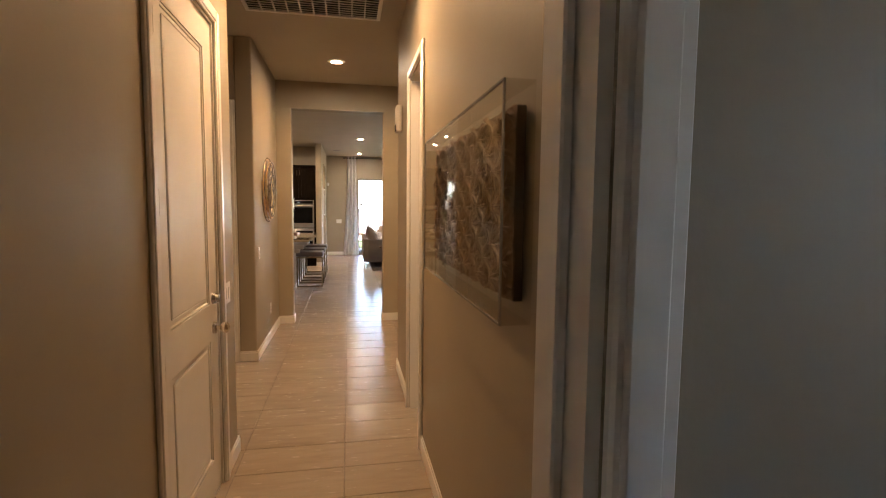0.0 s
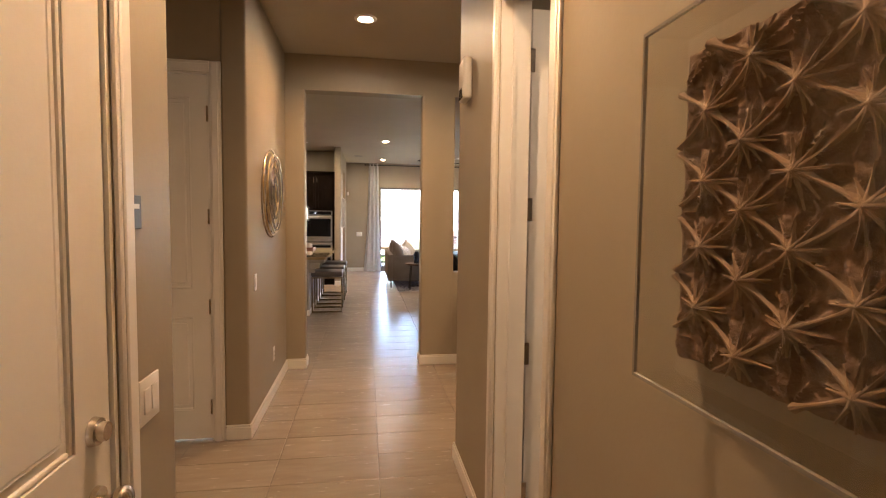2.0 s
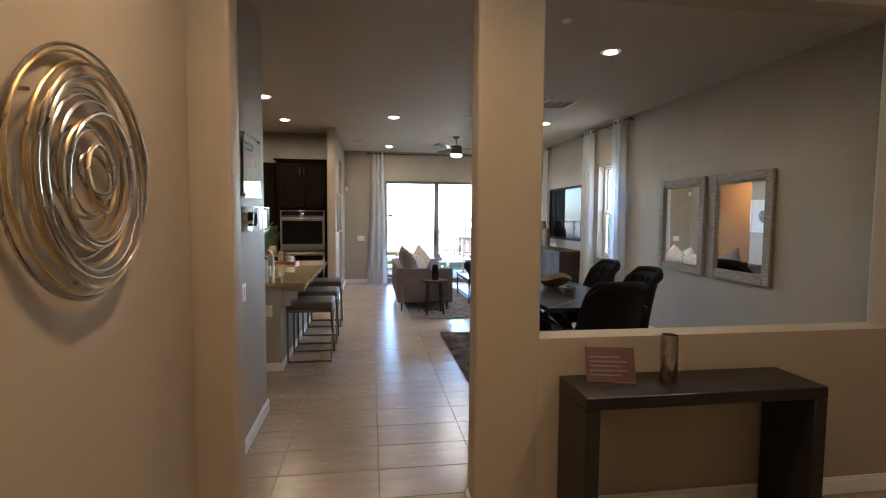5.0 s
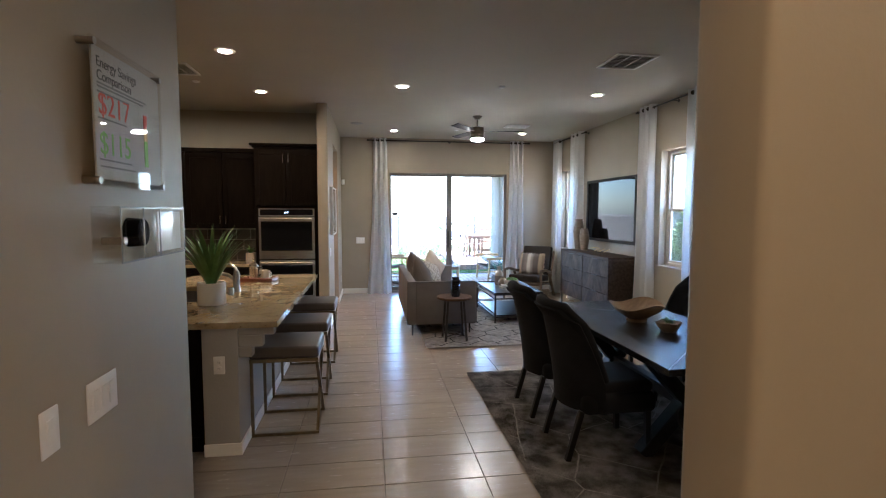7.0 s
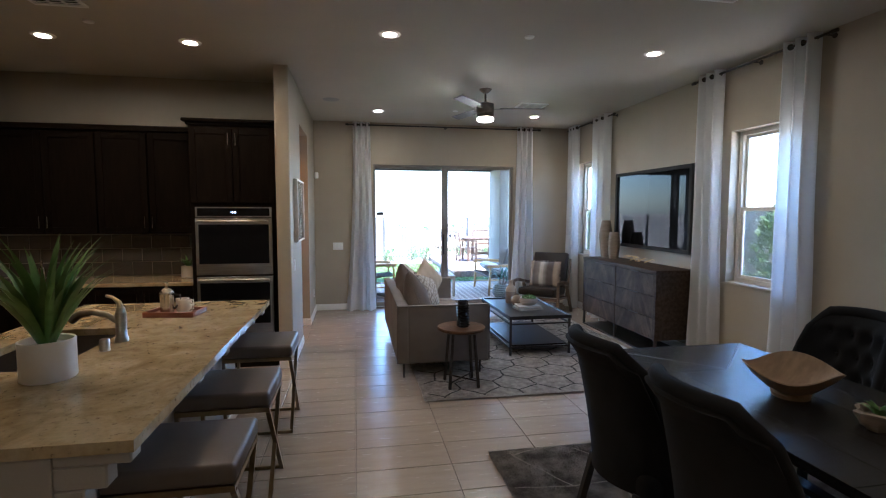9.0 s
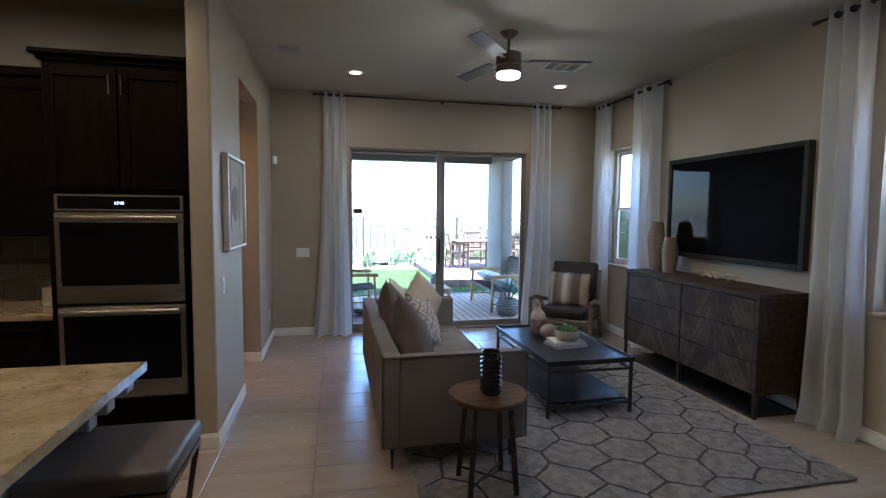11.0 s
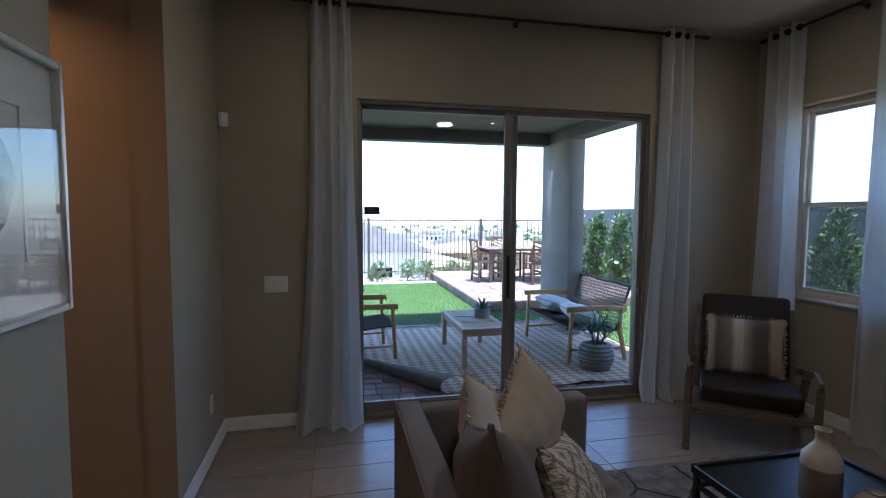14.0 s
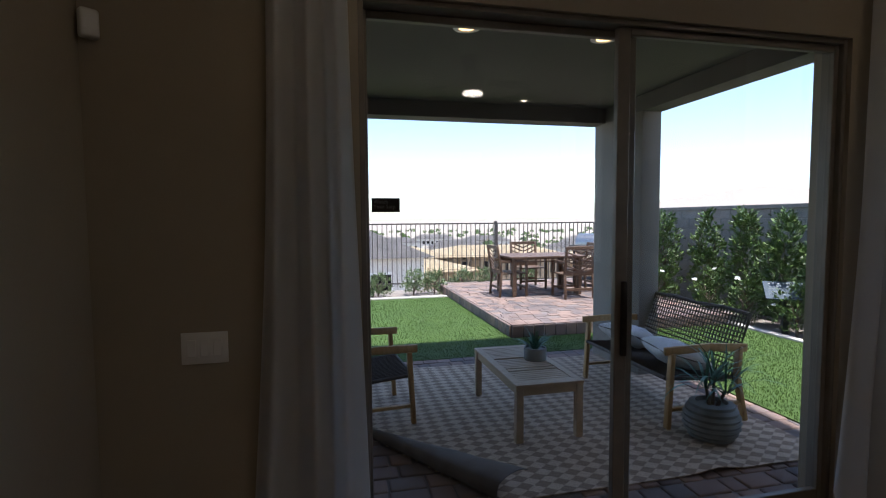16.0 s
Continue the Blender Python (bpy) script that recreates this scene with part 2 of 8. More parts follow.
def wall_holes(bm, axis, a0, a1, t0, t1, z0, z1, holes):
    """A wall along an axis from a0 to a1, thick from t0 to t1, with openings (a0, a1, z0, z1)."""
    cuts = sorted({a0, a1, *[h[0] for h in holes], *[h[1] for h in holes]})
    for p, q in zip(cuts, cuts[1:]):
        spans = [(z0, z1)]
        for h in holes:
            if h[0] <= p + 1e-6 and h[1] >= q - 1e-6:
                spans = [s for lo, hi in spans for s in ((lo, min(hi, h[2])), (max(lo, h[3]), hi)) if s[1] - s[0] > 1e-4]
        for lo, hi in spans:
            if axis == "x":
                box(bm, p, t0, lo, q, t1, hi)
            else:
                box(bm, t0, p, lo, t1, q, hi)


# ---- large structure ----
FAR, RIGHT, LEFT = 13.59, 3.79, -0.64
bm = B()
box(bm, -4.3, -4.6, -0.16, 4.0, 13.72, -0.006)
structure("subfloor", bm, GROUT, "grey-brown grout bed under the floor tiles")

bm = B()
box(bm, -4.3, -4.6, CEIL, 4.0, 13.8, CEIL + 0.2)
structure("ceiling", bm, CEILING, "off-white textured plaster ceiling")

# hall: door wall on the left with its rounded end
bm = B()
wall_holes(bm, "y", -4.5, 0.695, -0.85, -0.65, 0, CEIL, [(-0.49, 0.37, 0, 2.46)])
box(bm, -0.85, 0.675, 0, -0.65, 0.715, CEIL, 0.018, 3, True)
structure("wall_hall_left", bm, WALL, "beige textured hall wall with a door")
bm = B()
box(bm, -1.95, -0.7, 0, -1.78, 2.6, CEIL)
box(bm, -1.78, -0.7, 0, -0.85, -0.6, CEIL)
structure("wall_recess", bm, WALL, "beige textured wall of the side recess")
bm = B()
wall_holes(bm, "x", -1.95, -1.02, 2.60, 2.74, 0, CEIL, [(-1.68, -1.085, 0, 2.445)])
structure("wall_closet", bm, WALL, "beige textured wall with the closet door")
bm = B()
box(bm, -1.02, 2.598, 0, -0.86, 4.19, CEIL, 0.018, 3, True)
structure("wall_medallion", bm, WALL, "beige textured hall wall behind the metal wall art")
# partition with opening and pass-through
bm = B()
box(bm, -1.02, 4.19, 0, -0.68, 4.36, 2.76, 0.018, 3, True)
box(bm, 0.48, 4.19, 0, 0.82, 4.36, 2.76, 0.018, 3, True)
box(bm, 0.80, 4.192, 0, 3.0, 4.358, 0.965)
box(bm, 2.95, 4.19, 0, RIGHT, 4.36, 2.76, 0.018, 3, True)
box(bm, -1.02, 4.19, 2.76, RIGHT, 4.36, CEIL)
structure("wall_partition", bm, WALL, "beige textured partition with a wide opening and a pass-through")
# hall right wall
bm = B()
wall_holes(bm, "y", -1.90, 2.13, 0.48, 0.61, 0, CEIL, [(0.60, 1.22, 0, 2.45)])
box(bm, 0.48, 2.11, 0, 0.61, 2.15, CEIL, 0.018, 3, True)
structure("wall_hall_right", bm, WALL, "beige textured hall wall with a doorway")
bm = B()
box(bm, 0.61, 2.03, 0, RIGHT, 2.149, CEIL)
box(bm, 0.61, -1.50, 0, RIGHT, -1.36, CEIL)
box(bm, 2.2, -1.36, 0, 2.34, 2.03, CEIL)
structure("wall_side_rooms", bm, WALL, "plain walls of the side rooms")
bm = B()
wall_holes(bm, "x", -0.65, RIGHT, -2.03, -1.90, 0, CEIL, [(-0.56, 0.26, 0, 2.45)])
structure("wall_hall_end", bm, WALL, "wall between entry room and hall, with a cased opening")
bm = B()
box(bm, -0.85, -4.6, 0, 4.0, -4.45, CEIL)
structure("wall_entry", bm, WALL, "plain wall closing the entry end")
# living room and kitchen
bm = B()
box(bm, -1.04, 4.36, 0, -0.88, 5.885, CEIL, 0.018, 3, True)
box(bm, -4.1, 5.70, 0, -1.04, 5.86, CEIL)
structure("wall_signs", bm, WALL, "grey-beige wall carrying framed signs and switches")
bm = B()
box(bm, -4.25, 5.7, 0, -4.1, 13.8, CEIL)
box(bm, -4.1, 11.27, 0, -0.78, 11.42, CEIL)
structure("wall_kitchen", bm, WALL, "beige kitchen walls above the dark cabinets")
bm = B()
wall_holes(bm, "y", 10.55, FAR, -0.78, LEFT, 0, CEIL, [(11.51, 12.50, 0, 2.69)])
box(bm, -0.781, 10.52, 0, LEFT + 0.001, 10.57, CEIL, 0.018, 3, True)
structure("wall_left", bm, WALL, "grey-beige textured wall with a tall opening to a side hall")
bm = B()
box(bm, -2.4, 11.42, 0, -2.25, FAR, CEIL)
box(bm, -2.25, 12.52, 0, -0.78, 12.66, CEIL)
box(bm, -2.25, 11.42, 2.72, -0.78, 12.52, 2.80)
structure("wall_side_hall", bm, WALL, "beige walls of the side hall")
bm = B()
wall_holes(bm, "x", -4.25, RIGHT, FAR, FAR + 0.2, -0.1, CEIL + 0.2, [(0.318, 2.737, -0.1, 2.42)])
structure("wall_far", bm, WALL, "grey-beige wall with the sliding glass door")
W1, W2 = (8.92, 9.75, 0.92, 2.455), (12.42, 13.24, 0.92, 2.455)
bm = B()
# the third hole is for a window added out of view
wall_holes(bm, "y", -4.6, FAR + 0.2, RIGHT, RIGHT + 0.18, -0.1, CEIL + 0.2, [W1, W2, (-3.75, -3.05, 0.9, 2.4)])
structure("wall_right", bm, WALL, "grey-beige wall with two curtained windows")

# baseboards: (x0, y0, x1, y1) runs, 12 mm proud
bm = B()


def skirting(x0, y0, x1, y1, nx, ny, h=0.085):
    t = 0.013
    ax, bx = sorted((x0, x1))
    ay, by = sorted((y0, y1))
    if nx:
        lo, hi = (x0, x0 + nx * t) if nx > 0 else (x0 + nx * t, x0)
        box(bm, lo, ay, 0, hi, by, h, 0.004, 1)
        lo, hi = (x0, x0 + nx * t * 0.6) if nx > 0 else (x0 + nx * t * 0.6, x0)
        box(bm, lo, ay, h, hi, by, h + 0.018, 0.004, 1)
    else:
        lo, hi = (y0, y0 + ny * t) if ny > 0 else (y0 + ny * t, y0)
        box(bm, ax, lo, 0, bx, hi, h, 0.004, 1)
        lo, hi = (y0, y0 + ny * t * 0.6) if ny > 0 else (y0 + ny * t * 0.6, y0)
        box(bm, ax, lo, h, bx, hi, h + 0.018, 0.004, 1)


for run in ((-0.65, 0.44, -0.65, 0.727, 1, 0), (-0.85, 0.715, -0.64, 0.715, 0, 1), (-0.65, -1.90, -0.65, -0.56, 1, 0), (-1.78, -0.6, -1.78, 2.6, 1, 0), (-1.015, 2.6, -0.848, 2.6, 0, -1),
            (-0.86, 2.588, -0.86, 4.19, 1, 0), (-0.86, 4.19, -0.668, 4.19, 0, -1), (-0.68, 4.19, -0.68, 4.36, 1, 0), (0.468, 4.19, 2.96, 4.19, 0, -1), (0.48, 4.19, 0.48, 4.36, -1, 0),
            (0.48, 1.29, 0.48, 2.162, -1, 0), (0.48, -1.90, 0.48, 0.53, -1, 0), (0.468, 2.15, RIGHT, 2.15, 0, 1), (0.48, 4.36, RIGHT, 4.36, 0, 1),
            (-0.88, 4.36, -0.88, 5.897, 1, 0), (-1.04, 5.885, -0.868, 5.885, 0, 1), (LEFT, 10.51, LEFT, 11.51, 1, 0), (-0.78, 10.52, LEFT + 0.012, 10.52, 0, -1), (LEFT, 12.50, LEFT, FAR, 1, 0),
            (-0.78, 12.50, LEFT + 0.012, 12.50, 0, -1), (-2.25, 12.52, -0.78, 12.52, 0, -1), (LEFT, FAR, 0.24, FAR, 0, -1), (2.81, FAR, RIGHT, FAR, 0, -1), (RIGHT, 2.15, RIGHT, 4.19, -1, 0), (RIGHT, 4.36, RIGHT, FAR, -1, 0), (0.34, -2.03, RIGHT, -2.03, 0, -1)):
    skirting(*run)
structure("baseboard", bm, TRIM, "white painted baseboards along the walls")


# ---- doors ----
def casing(bm, plane, a0, a1, z1, side, axis, w=0.07):
    """Door trim round an opening a0..a1 on a wall face; axis is the wall's own direction."""
    t = 0.016
    lo, hi = sorted((plane, plane + side * t))
    for p, q, z0, zz in ((a0 - w, a0, 0, z1 + w), (a1, a1 + w, 0, z1 + w), (a0, a1, z1, z1 + w)):
        for inset, more in ((0, 0), (0.02, 0.006)):
            l2, h2 = sorted((plane, plane + side * (t + more)))
            pi, qi = (p + inset * 0.5, q - inset * 0.9) if q - p < 0.2 else (p, q)
            za, zb = (z0, zz - inset * (0.5 if q - p < 0.2 else 0.5)) if q - p < 0.2 else (z0 + inset * 0.4, zz - inset)
            if axis == "y":
                box(bm, l2, pi, za, h2, qi, zb, 0.004, 1)
            else:
                box(bm, pi, l2, za, qi, h2, zb, 0.004, 1)


def panel_door(name, width, height, m, label, panels, hinge_side=1):
    """A slab in the local xz plane, facing -y, with raised panels (x0, x1, z0, z1)."""
    ob = thing(name, m, label, "door")
    ob["kind"] = "structure"
    bm = B()
    cuts_x = sorted({0, width, *[p[0] for p in panels], *[p[1] for p in panels]})
    cuts_z = sorted({0, height, *[p[2] for p in panels], *[p[3] for p in panels]})
    for a, b in zip(cuts_x, cuts_x[1:]):
        for c, d in zip(cuts_z, cuts_z[1:]):
            if not any(p[0] <= a + 1e-6 and p[1] >= b - 1e-6 and p[2] <= c + 1e-6 and p[3] >= d - 1e-6 for p in panels):
                box(bm, a, 0, c, b, 0.035, d)
    part("slab", bm, DOORPAINT, ob)
    for x0, x1, z0, z1 in panels:
        bm = B()
        box(bm, x0, 0.010, z0, x1, 0.025, z1)
        for y0, y1 in ((0.004, 0.013), (0.022, 0.031)):
            box(bm, x0 + 0.035, y0, z0 + 0.035, x1 - 0.035, y1, z1 - 0.035, 0.008, 1)
        for a, b, c, d in ((x0, x0 + 0.014, z0, z1), (x1 - 0.014, x1, z0, z1), (x0 + 0.014, x1 - 0.014, z0, z0 + 0.014), (x0 + 0.014, x1 - 0.014, z1 - 0.014, z1)):
            box(bm, a, 0.003, c, b, 0.032, d, 0.006, 2)
        part("panel", bm, DOORPAINT, ob)
    return ob


def hinge(parent, x, y, z, mat=None):
    bm = B()
    cyl(bm, (x, y, z - 0.05), (x, y, z + 0.05), 0.007, segs=10)
    box(bm, x - 0.002, y, z - 0.05, x + 0.03, y + 0.003, z + 0.05)
    part("hinge", bm, mat or CHROME, parent)


def knob(parent, x, y, z, lever=0):
    bm = B()
    cyl(bm, (x, y, z), (x, y - 0.012, z), 0.032, 0.03, 20)
    cyl(bm, (x, y - 0.012, z), (x, y - 0.04, z), 0.012, segs=12)
    if lever:
        tube(bm, [(x, y - 0.045, z), (x + lever * 0.03, y - 0.05, z + 0.004), (x + lever * 0.07, y - 0.05, z - 0.004), (x + lever * 0.115, y - 0.045, z + 0.002)], [0.012, 0.011, 0.009, 0.008], 10)
    else:
        vs = bmesh.ops.create_uvsphere(bm, u_segments=18, v_segments=12, radius=0.03)["verts"]
        bmesh.ops.transform(bm, matrix=Matrix.Translation((x, y - 0.055, z)) @ Matrix.Diagonal((1, 0.75, 1, 1)), verts=vs)
    part("door_handle", bm, CHROME, parent, "satin nickel handle")


# garage door on the hall's left wall, closed
bm = B()
casing(bm, -0.65, -0.49, 0.37, 2.46, 1, "y")
box(bm, -0.85, -0.49, 0, -0.652, -0.475, 2.46)
box(bm, -0.85, 0.355, 0, -0.652, 0.37, 2.46)
box(bm, -0.85, -0.475, 2.445, -0.652, 0.355, 2.46)
structure("trim_hall_door", bm, TRIM, "white painted door casing")
gd = panel_door("door_1", 0.824, 2.44, pose(-0.662, -0.472, 0.004, 0, 0, 90), "white two-panel interior door, closed, with nickel knob and deadbolt", [(0.13, 0.69, 1.02, 2.29), (0.13, 0.69, 0.20, 0.83)])
knob(gd, 0.755, 0, 0.885)
bm = B()
cyl(bm, (0.755, 0, 1.04), (0.755, -0.014, 1.04), 0.032, 0.029, 20)
cyl(bm, (0.755, -0.014, 1.04), (0.755, -0.03, 1.04), 0.022, 0.02, 16)
part("deadbolt", bm, CHROME, gd, "satin nickel deadbolt")
for z in (0.28, 0.9, 1.53, 2.18):
    hinge(gd, -0.004, -0.012, z)

# closet door, closed
bm = B()
casing(bm, 2.6, -1.68, -1.085, 2.445, -1, "x")
box(bm, -1.68, 2.602, 0, -1.666, 2.74, 2.445)
box(bm, -1.099, 2.602, 0, -1.085, 2.74, 2.445)
box(bm, -1.666, 2.602, 2.431, -1.099, 2.74, 2.445)
structure("trim_closet_door", bm, TRIM, "white painted closet door casing")
cd = panel_door("door_2", 0.56, 2.415, pose(-1.663, 2.612, 0.012), "narrow white two-panel closet door, closed", [(0.11, 0.45, 1.02, 2.27), (0.11, 0.45, 0.20, 0.83)])
knob(cd, 0.055, 0, 0.93, 1)
for z in (0.22, 0.9, 1.5, 2.17):
    hinge(cd, 0.557, -0.006, z)

# doorway on the right, leaf swung open into the side room
bm = B()
casing(bm, 0.48, 0.60, 1.22, 2.45, -1, "y")
box(bm, 0.482, 0.60, 0, 0.61, 0.615, 2.45)
box(bm, 0.482, 1.205, 0, 0.61, 1.22, 2.45)
box(bm, 0.482, 0.615, 2.435, 0.61, 1.205, 2.45)
box(bm, 0.53, 1.195, 0, 0.545, 1.205, 2.435)
casing(bm, -2.03, -0.56, 0.26, 2.45, -1, "x")
casing(bm, -1.90, -0.56, 0.26, 2.45, 1, "x")
box(bm, -0.56, -2.028, 0, -0.545, -1.902, 2.45)
box(bm, 0.245, -2.028, 0, 0.26, -1.902, 2.45)
box(bm, 0.232, -1.985, 0, 0.245, -1.945, 2.437, 0.003, 1)
box(bm, -0.545, -2.028, 2.437, 0.245, -1.902, 2.45)
structure("trim_doorways", bm, TRIM, "white painted casings of the hall doorways")
rd = panel_door("door_3", 0.60, 2.42, pose(0.636, 1.262, 0.01), "white two-panel door standing open into the side room", [(0.125, 0.485, 1.02, 2.27), (0.125, 0.485, 0.20, 0.83)])
for z in (0.25, 0.9, 1.55, 2.2):
    hinge(rd, -0.018, -0.006, z)

# ---- sliding door and windows ----
def framed(bm, axis, a0, a1, z0, z1, t0, t1, w, bev=0.004):
    """A rectangular frame of bars w wide in the wall's plane."""
    for p, q, c, d in ((a0, a0 + w, z0, z1), (a1 - w, a1, z0, z1), (a0 + w, a1 - w, z0, z0 + w), (a0 + w, a1 - w, z1 - w, z1)):
        if axis == "x":
            box(bm, p, t0, c, q, t1, d, bev, 1)
        else:
            box(bm, t0, p, c, t1, q, d, bev, 1)


sd = thing("sliding_door", pose(0, 0, 0), "bronze-framed two-panel sliding glass door, closed", "door")
sd["kind"] = "structure"
bm = B()
framed(bm, "x", 0.318, 2.737, 0.0, 2.42, FAR + 0.02, FAR + 0.14, 0.024)
part("door_frame", bm, BRONZE, sd)
for x0, x1, y, wl, wr in ((0.342, 1.60, FAR + 0.095, 0.016, 0.062), (1.475, 2.713, FAR + 0.045, 0.062, 0.03)):
    bm = B()
    for a0, a1, c0, c1 in ((x0, x0 + wl, 0.024, 2.396), (x1 - wr, x1, 0.024, 2.396), (x0 + wl, x1 - wr, 0.024, 0.10), (x0 + wl, x1 - wr, 2.362, 2.396)):
        box(bm, a0, y, c0, a1, y + 0.035, c1, 0.004, 1)
    leaf = part("sash", bm, BRONZE, sd)
    bm = B()
    box(bm, x0 + wl - 0.004, y + 0.014, 0.095, x1 - wr + 0.004, y + 0.02, 2.366)
    pane = part("pane", bm, PANE, leaf, "clear glass pane")
    pane.visible_shadow = False
bm = B()
box(bm, 1.50, FAR + 0.02, 0.9, 1.525, FAR + 0.045, 1.25, 0.006, 2)
part("door_pull", bm, DARKMETAL, sd, "dark pull handle")
bm = B()
box(bm, 0.318, FAR - 0.01, 0.0, 2.737, FAR + 0.02, 0.03, 0.005, 1)
part("threshold", bm, BRONZE, sd)

sticker = tagged(new("door_sticker"), "small black step-warning sticker on the glass door", "sign")
bm = B()
box(bm, 0, -0.003, 0, 0.19, 0, 0.095)
part("plate", bm, BLACK, sticker)


def words(name, body, size, m, mat, parent, extrude=0.0004):
    cu = bpy.data.curves.new(name, "FONT")
    cu.body, cu.size, cu.extrude = body, size, extrude
    cu.space_line = 0.9
    ob = new(name, cu)
    ob.parent = parent
    ob.matrix_basis = m
    cu.materials.append(mat)
    dg = bpy.context.evaluated_depsgraph_get()
    me = bpy.data.meshes.new_from_object(ob.evaluated_get(dg))
    bpy.data.objects.remove(ob)
    bpy.data.curves.remove(cu)
    me.name = name
    real = new(name, me)
    real.parent = parent
    real.matrix_basis = m
    return real


GREYINK = mottled("grey_ink", (0.16, 0.16, 0.16), (0.2, 0.2, 0.2), 20, 0.6)
words("lettering", "Watch\nYour Step", 0.036, pose(0.012, -0.004, 0.058, 90, 0, 0), GREYINK, sticker)
sticker.matrix_world = pose(0.368, FAR + 0.09, 1.572) @ Matrix.Scale(0.62, 4)


def window(name, a0, a1, z0, z1):
    w = thing(name, pose(0, 0, 0), "tan vinyl single-hung window in a deep plaster reveal", "window")
    w["kind"] = "structure"
    x = RIGHT + 0.10
    bm = B()
    framed(bm, "y", a0, a1, z0, z1, x, x + 0.07, 0.045)
    part("window_frame", bm, VINYL, w)
    mid = (z0 + z1) / 2 - 0.02
    for c, d, off in ((z0 + 0.045, mid + 0.02, 0.012), (mid - 0.02, z1 - 0.045, 0.035)):
        bm = B()
        framed(bm, "y", a0 + 0.045, a1 - 0.045, c, d, x + off, x + off + 0.025, 0.032)
        s = part("sash", bm, VINYL, w)
        bm = B()
        box(bm, x + off + 0.01, a0 + 0.07, c + 0.03, x + off + 0.015, a1 - 0.07, d - 0.03)
        p = part("pane", bm, PANE, s, "clear glass pane")
        p.visible_shadow = False
    bm = B()
    box(bm, RIGHT - 0.02, a0 - 0.015, z0 - 0.02, x, a1 + 0.015, z0 + 0.004, 0.006, 2)
    part("window_sill", bm, WALL, w)
    bm = B()
    box(bm, x + 0.062, a0 + 0.045, z0 + 0.045, x + 0.063, a1 - 0.045, mid)
    part("insect_screen", bm, MESH, w, "grey insect screen")
    return w


window("window_1", *W1)
window("window_2", *W2)
# added out of view, sized to let daylight into the entry room
window("window_unseen", -3.75, -3.05, 0.9, 2.4)

# ---- outdoors: ground and patio cover ----
GZ = -0.06
STUCCO = mottled("stucco", (0.20, 0.178, 0.15), (0.25, 0.223, 0.19), 2, 0.85, 90, 0.5, distance=0.01)
# darker than STUCCO: part of the shade under the cover is in this colour
SOFFIT = mottled("shaded_stucco", (0.115, 0.105, 0.092), (0.14, 0.128, 0.112), 2, 0.85, 70, 0.4)
EARTH = mottled("desert_earth", (0.25, 0.205, 0.16), (0.36, 0.305, 0.245), 0.35, 0.95, 3, 0.4, distance=0.05)


def far_ground(x, y):
    """The slope that falls away beyond the fence to a far plain with low hills."""
    d = max(0.0, y - 24.0)
    z = GZ - 0.3 - 0.166 * min(d, 60) - 0.02 * max(0, min(d - 60, 240))
    z += 0.5 * noise.noise((x * 0.05, y * 0.05, 0)) * min(1, d / 20)
    far = math.hypot(x, y)
    if far > 700:
        side = max(0.0, min(1.0, (math.atan2(x, y) - 0.46) * 3.2))
        z += (far - 700) / 900 * (66 * side + 3) * (0.7 + 0.6 * noise.noise((x * 0.0035, y * 0.0035, 3)))
    return z


bm = B()
grid_x = [-2600, -1500, -800, -400, -200, -110, -70, -45, -30, -20, -12, -6, 0, 4, 8.5, 14, 20, 28, 38, 52, 70, 95, 130, 180, 250, 340, 450, 600, 760, 950, 1200, 1500, 1900, 2600]
grid_y = [-400, -150, -60, -30, 13.8, 17, 20, 22.9, 24, 27, 31, 36, 42, 50, 60, 72, 86, 104, 130, 170, 220, 300, 400, 520, 640, 760, 900, 1060, 1240, 1500, 1900, 2500]
gv = [[bm.verts.new((x, y, far_ground(x, y) - (0.25 if y < 23.5 else 0))) for y in grid_y] for x in grid_x]
for i in range(len(grid_x) - 1):
    for j in range(len(grid_y) - 1):
        bm.faces.new((gv[i][j], gv[i + 1][j], gv[i + 1][j + 1], gv[i][j + 1]))
structure("ground", bm, EARTH, "pale desert ground falling away to a far plain")

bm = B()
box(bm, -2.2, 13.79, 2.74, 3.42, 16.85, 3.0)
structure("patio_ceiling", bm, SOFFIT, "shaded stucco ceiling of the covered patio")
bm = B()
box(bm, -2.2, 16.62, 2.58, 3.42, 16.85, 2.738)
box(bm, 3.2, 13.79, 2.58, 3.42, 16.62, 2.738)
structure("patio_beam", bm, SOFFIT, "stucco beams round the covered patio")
bm = B()
box(bm, 3.2, 15.95, GZ - 0.1, 3.42, 16.85, 2.58, 0.02, 2, True)
structure("patio_pier", bm, STUCCO, "grey-beige stucco pier carrying the patio cover")
bm = B()
box(bm, -1.2, 13.79, GZ - 0.1, -0.98, 16.85, 2.578, 0.02, 2, True)
structure("wall_patio", bm, STUCCO, "grey-beige stucco wall closing the patio")
bm = B()
box(bm, -6, -5.2, CEIL + 0.21, 4.6, 13.9, CEIL + 0.5)
box(bm, -2.7, 13.9, 3.01, 4.0, 17.3, 3.25)
structure("roof", bm, STUCCO, "plain roof over the house and patio")

GRASS = mottled("turf_ground", (0.035, 0.07, 0.007), (0.055, 0.10, 0.012), 9, 0.9, 400, 0.4, distance=0.01)
bm = B()
for x0, y0, x1, y1 in ((-4.5, 17.02, 2.52, 21.3), (2.52, 17.02, 5.95, 17.74), (3.72, 13.9, 5.95, 17.02), (-4.5, 13.85, -2.6, 17.02)):
    box(bm, x0, y0, GZ - 0.3, x1, y1, GZ + 0.004)
